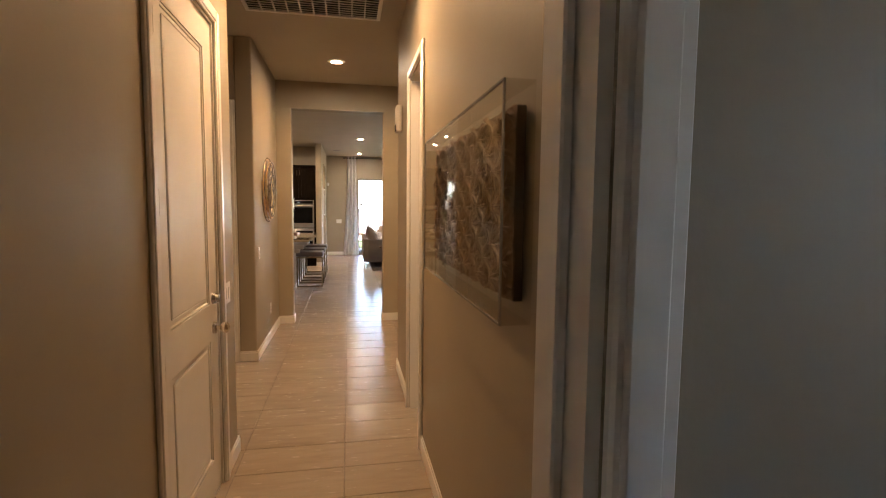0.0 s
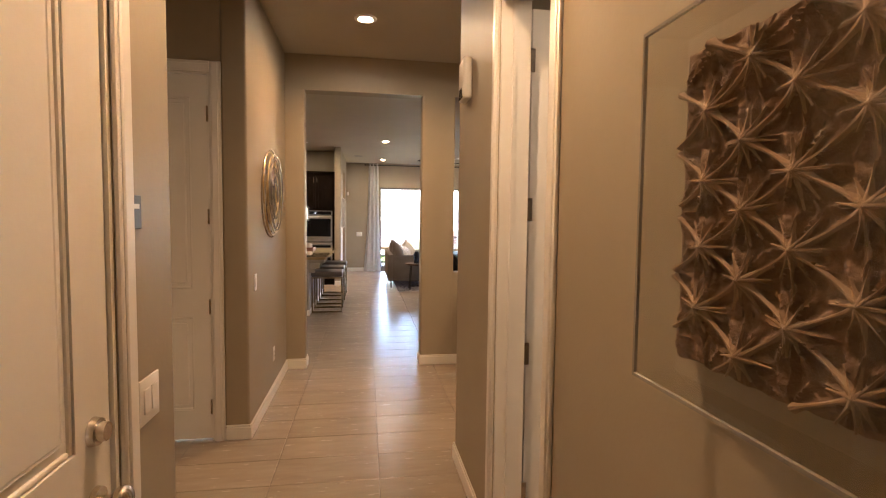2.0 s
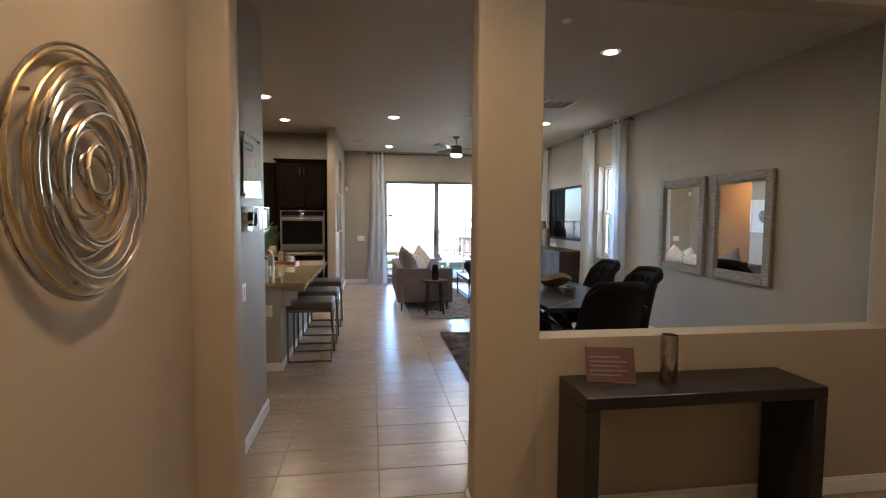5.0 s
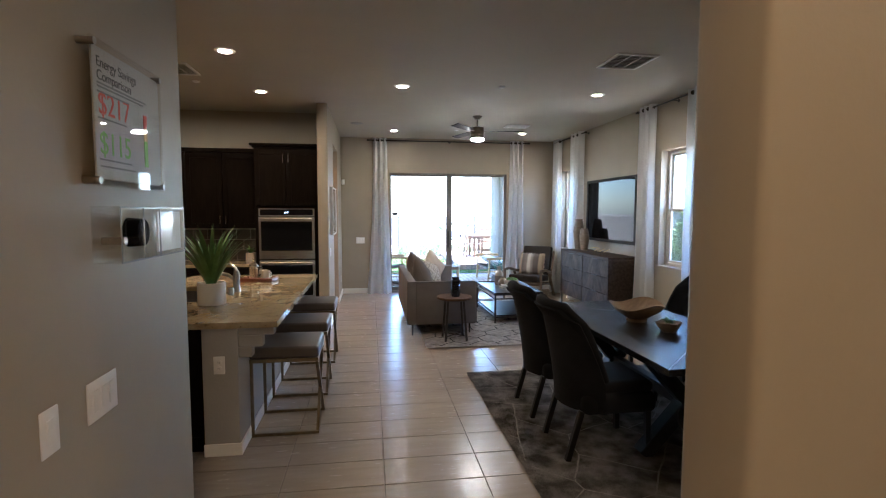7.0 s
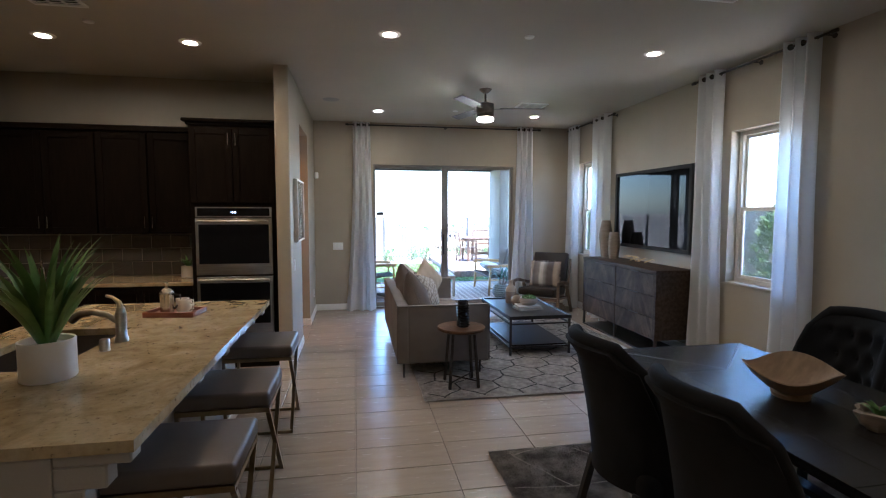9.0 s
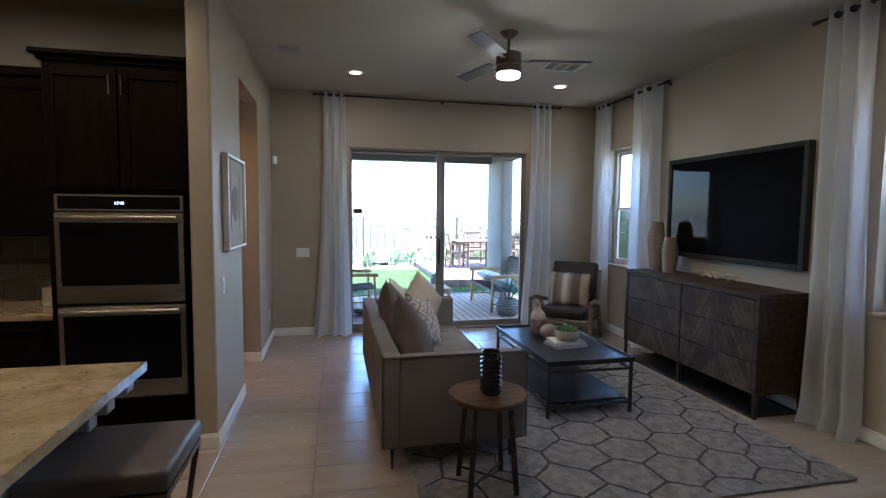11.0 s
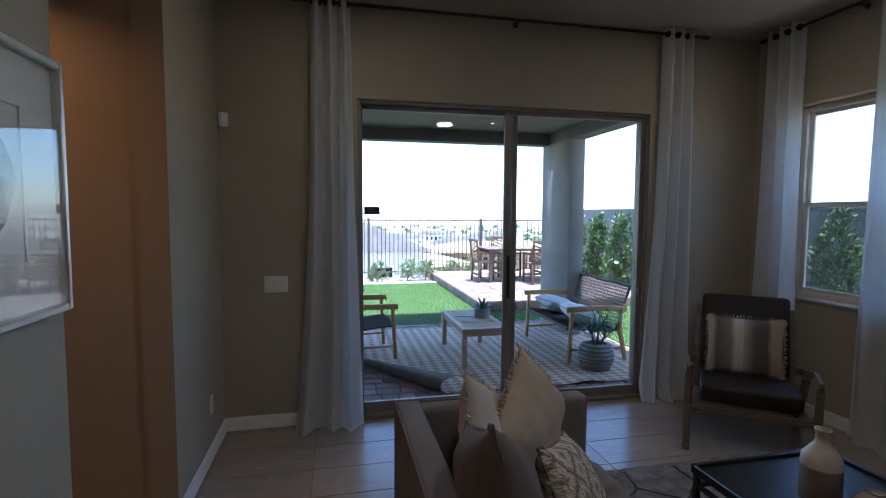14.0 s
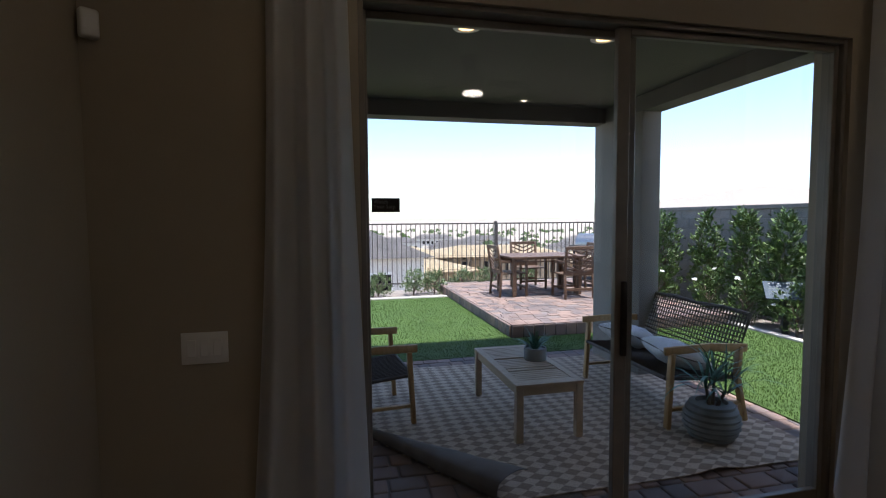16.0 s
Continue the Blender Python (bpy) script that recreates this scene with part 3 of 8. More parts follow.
structure("lawn", bm, GRASS, "short green artificial turf")
# blades of turf
rnd = random.Random(5)
TURF = by_object(mottled("turf_blades", (0.038, 0.078, 0.007), (0.066, 0.115, 0.013), 1.5, 0.75, Specular_IOR_Level=0.2), 0.2)
verts, faces = [], []
for x0, y0, x1, y1, n in ((-1.2, 17.02, 2.52, 21.3, 42000), (2.52, 17.02, 5.95, 17.74, 9000), (3.72, 13.9, 5.95, 17.02, 26000)):
    for _ in range(n):
        x, y, a, h = rnd.uniform(x0, x1), rnd.uniform(y0, y1), rnd.uniform(0, 6.28), rnd.uniform(0.012, 0.03)
        dx, dy = 0.0035 * math.cos(a), 0.0035 * math.sin(a)
        i = len(verts)
        lean = rnd.uniform(-0.012, 0.012)
        verts += [(x - dx, y - dy, GZ), (x + dx, y + dy, GZ), (x + lean, y + lean * 0.5, GZ + h)]
        faces.append((i, i + 1, i + 2))
me = bpy.data.meshes.new("grass")
me.from_pydata(verts, [], faces)
me.materials.append(TURF)
tagged(new("grass", me), "short green turf blades", "grass", kind="stuff")

GRAVEL = mottled("gravel_bed", (0.16, 0.13, 0.105), (0.34, 0.29, 0.25), 45, 0.95, 70, 0.9, distance=0.02)
bm = B()
box(bm, 5.95, 13.9, GZ - 0.3, 7.0, 22.6, GZ - 0.01)
box(bm, -4.5, 21.42, GZ - 0.3, 5.95, 22.6, GZ - 0.012)
structure("gravel_bed", bm, GRAVEL, "brown gravel planting bed")
KERB = mottled("concrete_kerb", (0.42, 0.38, 0.34), (0.50, 0.46, 0.41), 12, 0.9, 80, 0.3)
bm = B()
box(bm, -4.5, 21.3, GZ - 0.2, 2.5, 21.42, GZ + 0.03, 0.01, 2)
box(bm, 5.95, 13.9, GZ - 0.2, 6.07, 17.7, GZ + 0.03, 0.01, 2)
structure("kerb", bm, KERB, "low concrete edging beside the turf")

# ---- pavers ----
SAND = mottled("joint_sand", (0.10, 0.085, 0.075), (0.15, 0.125, 0.11), 30, 0.95)
bm = B()
box(bm, -2.6, 13.79, GZ - 0.3, 3.72, 17.02, GZ - 0.012)
box(bm, 2.54, 17.76, GZ - 0.3, 5.93, 22.4, 0.098)
structure("paver_bed", bm, SAND, "dark jointing sand under the pavers")
PAVER = mottled("paver_concrete", (0.12, 0.088, 0.075), (0.20, 0.155, 0.135), 1.6, 0.85, 90, 0.5, distance=0.006)


def tinted(m):
    """Vary hue as well as value from piece to piece, as in blended pavers."""
    sh = m.node_tree.nodes["Principled BSDF"]
    info = node(m, "ShaderNodeObjectInfo")
    geo = node(m, "ShaderNodeNewGeometry")
    add = node(m, "ShaderNodeMath")
    link(m, info.outputs["Random"], add.inputs[0])
    link(m, geo.outputs["Random Per Island"], add.inputs[1])
    fr = node(m, "ShaderNodeMath")
    fr.operation = "FRACT"
    link(m, add.outputs[0], fr.inputs[0])
    col = ramp(m, fr.outputs[0], [(0.0, (0.09, 0.08, 0.082)), (0.3, (0.16, 0.118, 0.105)), (0.6, (0.25, 0.155, 0.115)), (0.85, (0.29, 0.19, 0.14)), (1.0, (0.18, 0.152, 0.14))])
    mix = node(m, "ShaderNodeMixRGB")
    mix.blend_type, mix.inputs[0].default_value = "MIX", 0.65
    link(m, sh.inputs["Base Color"].links[0].from_socket, mix.inputs[1])
    link(m, col, mix.inputs[2])
    link(m, mix.outputs[0], sh.inputs["Base Color"])
    return m


tinted(PAVER)


def paver_mesh(w, d, h=0.06):
    bm = B()
    box(bm, -w / 2, -d / 2, -h, w / 2, d / 2, 0, 0.015, 3)
    return mesh_from("paver", bm, PAVER, 40)


def lay_pavers(parent, x0, y0, x1, y1, z, limit, skip=lambda x, y: False):
    """Courses of mixed-length pavers; those past the limit join into one part."""
    made, rest, meshes, y, k = 0, [], {}, y0, 0
    r = random.Random(int(x0 * 100 + y0 * 7))
    while y < y1 - 0.03:
        d = min(0.155, y1 - y)
        x = x0 - r.uniform(0, 0.1)
        while x < x1 - 0.02:
            w = r.choice((0.155, 0.155, 0.235, 0.235, 0.12))
            a, b = max(x, x0), min(x + w, x1)
            if b - a > 0.03 and not skip((a + b) / 2, y + d / 2):
                key = (round(b - a - 0.009, 3), round(d - 0.009, 3))
                if made < limit:
                    if key not in meshes:
                        meshes[key] = paver_mesh(*key)
                    o = new("paver", meshes[key])
                    o.parent = parent
                    o.location = ((a + b) / 2, y + d / 2, z + r.uniform(-0.003, 0.002))
                    o.rotation_euler = (r.uniform(-0.012, 0.012), r.uniform(-0.012, 0.012), r.uniform(-0.01, 0.01))
                    made += 1
                else:
                    rest.append(((a + b) / 2, y + d / 2, *key))
            x += w
        y += d
        k += 1
    bm = B()
    for x, y, w, d in rest:
        zz = z + r.uniform(-0.003, 0.002)
        box(bm, x - w / 2, y - d / 2, zz - 0.05, x + w / 2, y + d / 2, zz)
    if rest:
        tagged(part("distant_paver", bm, PAVER, parent, "", 40), kind="stuff")


patio = tagged(new("patio"), "red-brown and grey concrete paver patio", "patio", kind="structure")
under_rug = lambda x, y: 0.75 < x < 3.3 and 14.55 < y < 16.3
lay_pavers(patio, -0.3, 13.8, 3.72, 17.02, GZ, 300, under_rug)
deck = tagged(new("raised_patio"), "raised pink-grey paver platform on the lawn", "patio", kind="structure")
lay_pavers(deck, 2.54, 17.76, 5.93, 22.2, 0.112, 0)
bm = B()
x = 2.54
r5 = random.Random(9)
while x < 5.9:
    box(bm, x, 17.735, GZ - 0.04, min(x + 0.15, 5.93), 17.80, 0.102, 0.008, 1)
    x += 0.155
y = 17.8
while y < 22.1:
    box(bm, 2.515, y, GZ - 0.04, 2.58, y + 0.15, 0.102, 0.008, 1)
    y += 0.155
tagged(part("edge_paver", bm, PAVER, deck), kind="stuff")

# ---- fence and garden wall ----
FENCE_Y = 22.62
fence = thing("fence", pose(0, 0, 0), "dark bronze wrought-iron view fence with thin pickets", "fence")
FENCEMETAL = mottled("fence_paint", (0.06, 0.05, 0.045), (0.085, 0.07, 0.06), 20, 0.55)
bm = B()
box(bm, -0.008, -0.008, 0.0, 0.008, 0.008, 1.42)
picket_mesh = mesh_from("picket", bm, FENCEMETAL)
for i in range(105):
    o = new("picket", picket_mesh)
    o.parent = fence
    o.location = (-4.4 + i * 0.108, FENCE_Y, GZ + 0.06)
bm = B()
box(bm, -0.03, -0.03, 0, 0.03, 0.03, 1.53, 0.005, 1)
post_mesh = mesh_from("post", bm, FENCEMETAL)
for x in (-3.6, -1.4, 1.0, 3.98, 6.6):
    o = new("post", post_mesh)
    o.parent = fence
    o.location = (x, FENCE_Y, GZ)
for z in (0.12, 1.46):
    bm = B()
    box(bm, -4.5, FENCE_Y - 0.013, GZ + z, 6.95, FENCE_Y + 0.013, GZ + z + 0.03)
    part("rail", bm, FENCEMETAL, fence)

BLOCK = by_object(mottled("grey_block", (0.20, 0.185, 0.165), (0.25, 0.23, 0.205), 4, 0.9, 120, 0.4), 0.09)
MORTAR = mottled("mortar", (0.15, 0.14, 0.125), (0.18, 0.165, 0.15), 20, 0.95)
gw = tagged(new("garden_wall"), "grey concrete block garden wall", "wall", kind="structure")
bm = B()
box(bm, 7.02, 8.0, GZ - 0.4, 7.16, 22.9, 1.66)
part("mortar_core", bm, MORTAR, gw)
bm = B()
box(bm, 0, -0.199, -0.098, 0.03, 0.199, 0.098, 0.004, 1)
block_mesh = mesh_from("block", bm, BLOCK)
for row in range(9):
    for k in range(37):
        y = 8.2 + k * 0.404 + (0.202 if row % 2 else 0)
        if y < 22.7:
            o = new("block", block_mesh)
            o.parent = gw
            o.location = (6.998, y, GZ + 0.06 + row * 0.201)
bm = B()
box(bm, 6.97, 8.0, 1.66, 7.2, 22.9, 1.73, 0.008, 1)
part("cap", bm, BLOCK, gw)

# ---- shrubs ----
LEAF = by_object(mottled("leaf", (0.045, 0.085, 0.018), (0.11, 0.165, 0.035), 14, 0.5), 0.4)
LEAFLIGHT = by_object(mottled("light_leaf", (0.09, 0.13, 0.05), (0.17, 0.22, 0.085), 14, 0.5), 0.35)
BARK = mottled("bark", (0.10, 0.07, 0.05), (0.17, 0.125, 0.09), 20, 0.9, 60, 0.6)


def shrub(name, x, y, z, height, width, n, leaf_len, mat, label, seed, slim=1.0, group=""):
    """A trunk with limbs and a ragged crown of single leaves gathered in sprays."""
    r = random.Random(seed)
    root = thing(name, pose(x, y, z, 0, 0, r.uniform(0, 360)), label, "shrub", group)
    bm = B()
    cyl(bm, (0, 0, -0.05), (0.02, 0, height * 0.55), 0.02 * height + 0.008, 0.01, 7)
    for k in range(7):
        a, b = r.uniform(0, 6.28), r.uniform(0.1, 0.6)
        cyl(bm, (0, 0, height * b * 0.7), (math.cos(a) * width * 0.32, math.sin(a) * width * 0.32, height * min(0.95, b + 0.3)), 0.011, 0.004, 5)
    part("trunk", bm, BARK, root, "brown woody stems")
    verts, faces = [], []
    sprays = max(14, n // 14)
    for s in range(sprays):
        h = r.uniform(0.08, 1.0)
        rad = width * 0.5 * (math.sin(math.pi * min(1, h * 0.78 + 0.16)) ** 0.7) * r.uniform(0.35, 1.12)
        a = r.uniform(0, 6.28)
        c = Vector((rad * math.cos(a), rad * math.sin(a), height * h * r.uniform(0.92, 1.06)))
        out = Vector((math.cos(a), math.sin(a), 0.9)).normalized()
        for _ in range(14):
            d = (out + Vector((r.uniform(-1, 1), r.uniform(-1, 1), r.uniform(-0.5, 1.0)))).normalized()
            p = c + Vector((r.gauss(0, 1), r.gauss(0, 1), r.gauss(0, 1))) * 0.05 * max(0.6, width)
            side = d.cross(Vector((r.uniform(-1, 1), r.uniform(-1, 1), r.uniform(-1, 1)))).normalized() * leaf_len * 0.2 * slim
            ln = leaf_len * r.uniform(0.7, 1.25)
            i = len(verts)
            verts += [tuple(p), tuple(p + d * ln * 0.5 + side), tuple(p + d * ln), tuple(p + d * ln * 0.5 - side)]
            faces.append((i, i + 1, i + 2, i + 3))
    me = bpy.data.meshes.new("crown")
    me.from_pydata(verts, [], faces)
    me.materials.append(mat)
    crown = new("crown", me)
    crown.parent = root
    return root


WALL_SHRUBS = ((22.1, 1.66), (21.0, 1.62), (19.98, 1.64), (18.86, 1.62), (18.06, 1.66), (17.36, 1.6), (16.72, 1.64), (15.9, 1.6), (15.0, 1.64), (14.0, 1.7), (13.1, 1.66), (12.0, 1.7), (10.6, 1.65), (9.2, 1.7))
for k, (y, h) in enumerate(WALL_SHRUBS):
    shrub("tall_shrub", 6.52, y, GZ - 0.02, h, 0.50 + 0.03 * (k % 3), 3000, 0.075, LEAF, "tall glossy green shrub trained against the block wall", 20 + k, group="shrubs along the wall")
for k, (x, y, h) in enumerate(((1.15, 21.85, 0.48), (1.9, 21.85, 0.52), (2.35, 21.9, 0.5), (3.1, 22.38, 0.45), (3.62, 22.42, 0.46), (0.2, 21.9, 0.45), (4.7, 22.42, 0.45))):
    shrub("low_shrub", x, y, GZ - 0.02, h, 0.5, 800, 0.06, LEAFLIGHT, "small pale green rounded shrub in the gravel", 60 + k, group="shrubs along the fence")
BLOOM = mottled("white_bloom", (0.75, 0.73, 0.68), (0.82, 0.80, 0.76), 10, 0.7)
for k, y in enumerate((16.9, 17.7, 18.45, 19.8)):
    bush = shrub("low_rose", 6.24, y, GZ - 0.02, 0.72, 0.55, 900, 0.055, LEAF, "low dark green flowering bush with a few white blooms", 90 + k, group="flowering bushes")
    rb = random.Random(k + 200)
    for _ in range(3):
        a, z = rb.uniform(0, 6.28), rb.uniform(0.4, 0.75)
        bm = B()
        for e in range(9):
            # cupped petals round a centre
            t = e * 2.4
            lean_out = 0.018 + 0.002 * e
            vs = [bm.verts.new((lean_out * math.cos(t + o) * q, lean_out * math.sin(t + o) * q, h)) for o, q, h in ((-0.5, 0.5, 0.0), (0.5, 0.5, 0.0), (0.55, 1.5, 0.022), (-0.55, 1.5, 0.022))]
            bm.faces.new(vs)
        bmesh.ops.transform(bm, matrix=pose(0.26 * math.cos(a), 0.26 * math.sin(a), z, rb.uniform(-40, 40), rb.uniform(-40, 40)), verts=bm.verts)
        part("bloom", bm, BLOOM, bush, "small white bloom")

# ---- far houses ----
def far_house(x, y, w, d, h, turn, label, wall, roof_mat, framed_house=False, seed=0):
    z = far_ground(x, y) - 0.4
    root = thing("house", pose(x, y, z, 0, 0, turn), label, "house")
    bm = B()
    if framed_house:
        n = int(w / 0.8)
        for k in range(n + 1):
            xx = -w / 2 + k * w / n
            for yy in (-d / 2, d / 2):
                box(bm, xx - 0.09, yy - 0.09, 0, xx + 0.09, yy + 0.09, h)
        for yy in (-d / 2, d / 2):
            for zz in (0.1, h * 0.5, h - 0.12):
                box(bm, -w / 2, yy - 0.1, zz, w / 2, yy + 0.1, zz + 0.28)
        box(bm, -w / 2 + 0.4, -d / 2 + 0.8, 0, w / 2 - 0.4, d / 2 - 0.4, h - 0.3)
    else:
        box(bm, -w / 2, -d / 2, 0, w / 2, d / 2, h)
    part("wall", bm, wall, root)
    bm = B()
    o, pitch = 0.6, 0.12 if framed_house else 0.22
    lo = [bm.verts.new(p) for p in ((-w / 2 - o, -d / 2 - o, h), (w / 2 + o, -d / 2 - o, h), (w / 2 + o, d / 2 + o, h), (-w / 2 - o, d / 2 + o, h))]
    up = [bm.verts.new(p) for p in ((-w / 2 + d * 0.42, 0, h + d * pitch), (w / 2 - d * 0.42, 0, h + d * pitch))]
    for f in ((lo[0], lo[1], up[1], up[0]), (lo[1], lo[2], up[1]), (lo[2], lo[3], up[0], up[1]), (lo[3], lo[0], up[0]), (lo[3], lo[2], lo[1], lo[0])):
        bm.faces.new(f)
    bmesh.ops.solidify(bm, geom=bm.faces[:], thickness=0.15)
    part("roof", bm, roof_mat, root)
    rr = random.Random(seed)
    for k in range(int(w / 2.6)):
        xx = -w / 2 + 1.3 + k * 2.6
        if not framed_house:
            bm = B()
            framed(bm, "x", xx - 0.75, xx + 0.75, h * 0.3, h * 0.75, -d / 2 - 0.06, -d / 2 + 0.02, 0.12)
            wi = part("window", bm, TRIM, root)
            bm = B()
            box(bm, xx - 0.65, -d / 2 - 0.03, h * 0.33, xx + 0.65, -d / 2 - 0.01, h * 0.72)
            part("pane", bm, BLACKGLASS, wi, "dark window pane")
        else:
            # no real holes: black panels give the shade inside bare openings
            bm = B()
            box(bm, xx - 0.6, -d / 2 + 0.74, h * 0.08, xx + 0.6, -d / 2 + 0.79, h * (0.44 if k % 3 else 0.36))
            part("opening", bm, BLACK, root, "black panel for the shade in an unfinished opening")
            if h > 4:
                bm = B()
                box(bm, xx - 0.55, -d / 2 + 0.74, h * 0.60, xx + 0.45, -d / 2 + 0.79, h * 0.88)
                part("opening", bm, BLACK, root, "black panel for the shade in an unfinished opening")
    return root


PLY = mottled("plywood", (0.46, 0.36, 0.22), (0.56, 0.45, 0.29), 0.8, 0.8)
LUMBER = mottled("lumber", (0.40, 0.30, 0.19), (0.47, 0.36, 0.24), 1.5, 0.85)
ROOFTILE = mottled("roof_tile", (0.16, 0.145, 0.135), (0.22, 0.2, 0.19), 2.5, 0.9, 8, 0.6, stretch=(1, 6, 6), distance=0.1)
HOUSEWHITE = mottled("house_stucco", (0.60, 0.57, 0.52), (0.66, 0.63, 0.58), 0.6, 0.9)
far_house(-3.0, 46, 17, 10, 3.6, 4, "finished neighbour house with grey tiled hip roof", HOUSEWHITE, ROOFTILE, seed=1)
for k, (x, y, w, d, h, t) in enumerate(((9.5, 62, 9, 8, 3.4, 8), (20, 70, 16, 9, 5.4, -6), (8, 92, 12, 9, 5.6, 5), (37, 78, 13, 9, 5.2, -12), (32, 110, 18, 10, 5.6, 3), (54, 100, 14, 10, 5.4, -8), (16, 130, 16, 10, 5.5, 6))):
    far_house(x, y, w, d, h, t, "half-built timber-framed house with bare plywood roof", LUMBER, PLY, True, k)
for k, (x, y, w) in enumerate(((-40, 150, 18), (0, 175, 16), (40, 165, 18), (75, 150, 18), (-15, 215, 20), (28, 225, 20), (70, 230, 22), (110, 210, 20), (160, 260, 24), (60, 300, 24), (10, 290, 22))):
    far_house(x, y, w, 11, 4.5, k * 23 % 40 - 20, "far finished house with grey tiled roof", HOUSEWHITE, ROOFTILE, seed=k)
rr = random.Random(77)
verts, faces = [], []
for _ in range(260):
    x, y = rr.uniform(-120, 420), rr.uniform(180, 620)
    z, s = far_ground(x, y), rr.uniform(1.5, 4.0)
    for k in range(14):
        a, b = rr.uniform(0, 6.28), rr.uniform(0.2, 1.0)
        c = Vector((x + math.cos(a) * s * 0.7, y + math.sin(a) * s * 0.7, z + s * b))
        i = len(verts)
        for v in ((-1, 0, -0.4), (1, 0, -0.3), (0.3, 0.5, 0.8), (-0.5, -0.5, 0.7)):
            verts.append(tuple(c + Vector(v) * s * 0.35))
        faces += [(i, i + 1, i + 2), (i, i + 2, i + 3)]
me = bpy.data.meshes.new("far_trees")
me.from_pydata(verts, [], faces)
me.materials.append(LEAF)
tagged(new("far_trees", me), "scattered far trees on the plain", "trees", kind="stuff")

# ---- hall things ----
def plate(m, gangs, label, kind="switch", group=""):
    """A wall plate with rockers or sockets, in the local xz plane facing -y."""
    ob = thing("wall_plate" if kind == "switch" else "wall_outlet", m, label, kind, group)
    w = 0.072 + 0.046 * (gangs - 1)
    bm = B()
    box(bm, -w / 2, -0.006, -0.06, w / 2, 0, 0.06, 0.003, 2)
    part("cover", bm, WHITEPLASTIC, ob)
    for g in range(gangs):
        x = (g - (gangs - 1) / 2) * 0.046
        if kind == "switch":
            bm = B()
            box(bm, x - 0.016, -0.0095, -0.033, x + 0.016, -0.005, 0.033, 0.002, 1)
            part("rocker", bm, WHITEPLASTIC, ob)
        else:
            for z in (-0.02, 0.02):
                bm = B()
                cyl(bm, (x, -0.005, z), (x, -0.0085, z), 0.0165, segs=16)
                s = part("socket", bm, WHITEPLASTIC, ob)
                bm = B()
                # black bars on the face stand in for shade inside the slots
                for dx in (-0.006, 0.006):
                    box(bm, x + dx - 0.001, -0.0095, z - 0.004, x + dx + 0.001, -0.008, z + 0.005)
                part("slot", bm, BLACK, s, "black bars for the shade in the slots")
    return ob


EAST, WEST, SOUTH = 90, -90, 0
plate(pose(-0.65, 0.525, 1.03, 0, 0, EAST), 2, "white double rocker switch beside the hall door")
plate(pose(-0.86, 2.80, 1.05, 0, 0, EAST), 1, "white rocker switch below the metal wall art")
plate(pose(-0.86, 3.48, 0.35, 0, 0, EAST), 1, "white wall outlet above the hall baseboard", "outlet")
plate(pose(-0.88, 4.90, 1.08, 0, 0, EAST), 1, "white single rocker switch on the sign wall")
plate(pose(-0.88, 5.15, 1.08, 0, 0, EAST), 3, "white triple rocker switch on the sign wall")
plate(pose(LEFT, 10.76, 1.06, 0, 0, EAST), 1, "white rocker switch below the framed picture")
plate(pose(LEFT, 13.2, 0.35, 0, 0, EAST), 1, "white wall outlet near the far corner", "outlet")
plate(pose(-0.27, FAR, 1.065), 3, "white triple rocker switch beside the sliding door")

card = thing("door_card", pose(-0.648, 0.455, 1.52, 0, 0, EAST), "small black door placard in the hall", "sign")
bm = B()
box(bm, -0.04, -0.006, -0.042, 0.04, 0, 0.042, 0.002, 1)
part("plate", bm, mottled("blue_black", (0.03, 0.04, 0.06), (0.04, 0.05, 0.07), 8, 0.3), card)
bm = B()
box(bm, -0.025, -0.0075, 0.008, 0.025, -0.006, 0.02)
part("lettering", bm, WHITEPLASTIC, card, "unreadable white lettering")

chime = thing("door_chime", pose(0.478, 1.84, 2.27, 0, 0, WEST), "white plastic door chime box", "chime")
bm = B()
box(bm, -0.075, -0.05, -0.11, 0.075, 0, 0.11, 0.018, 4)
part("cover", bm, WHITEPLASTIC, chime)
# raised black strips give the shade of the sound slots
for k in range(6):
    bm = B()
    box(bm, -0.05 + k * 0.003, -0.053, -0.10 + k * 0.009, 0.05 - k * 0.003, -0.045, -0.096 + k * 0.009)
    part("slot", bm, BLACK, chime)


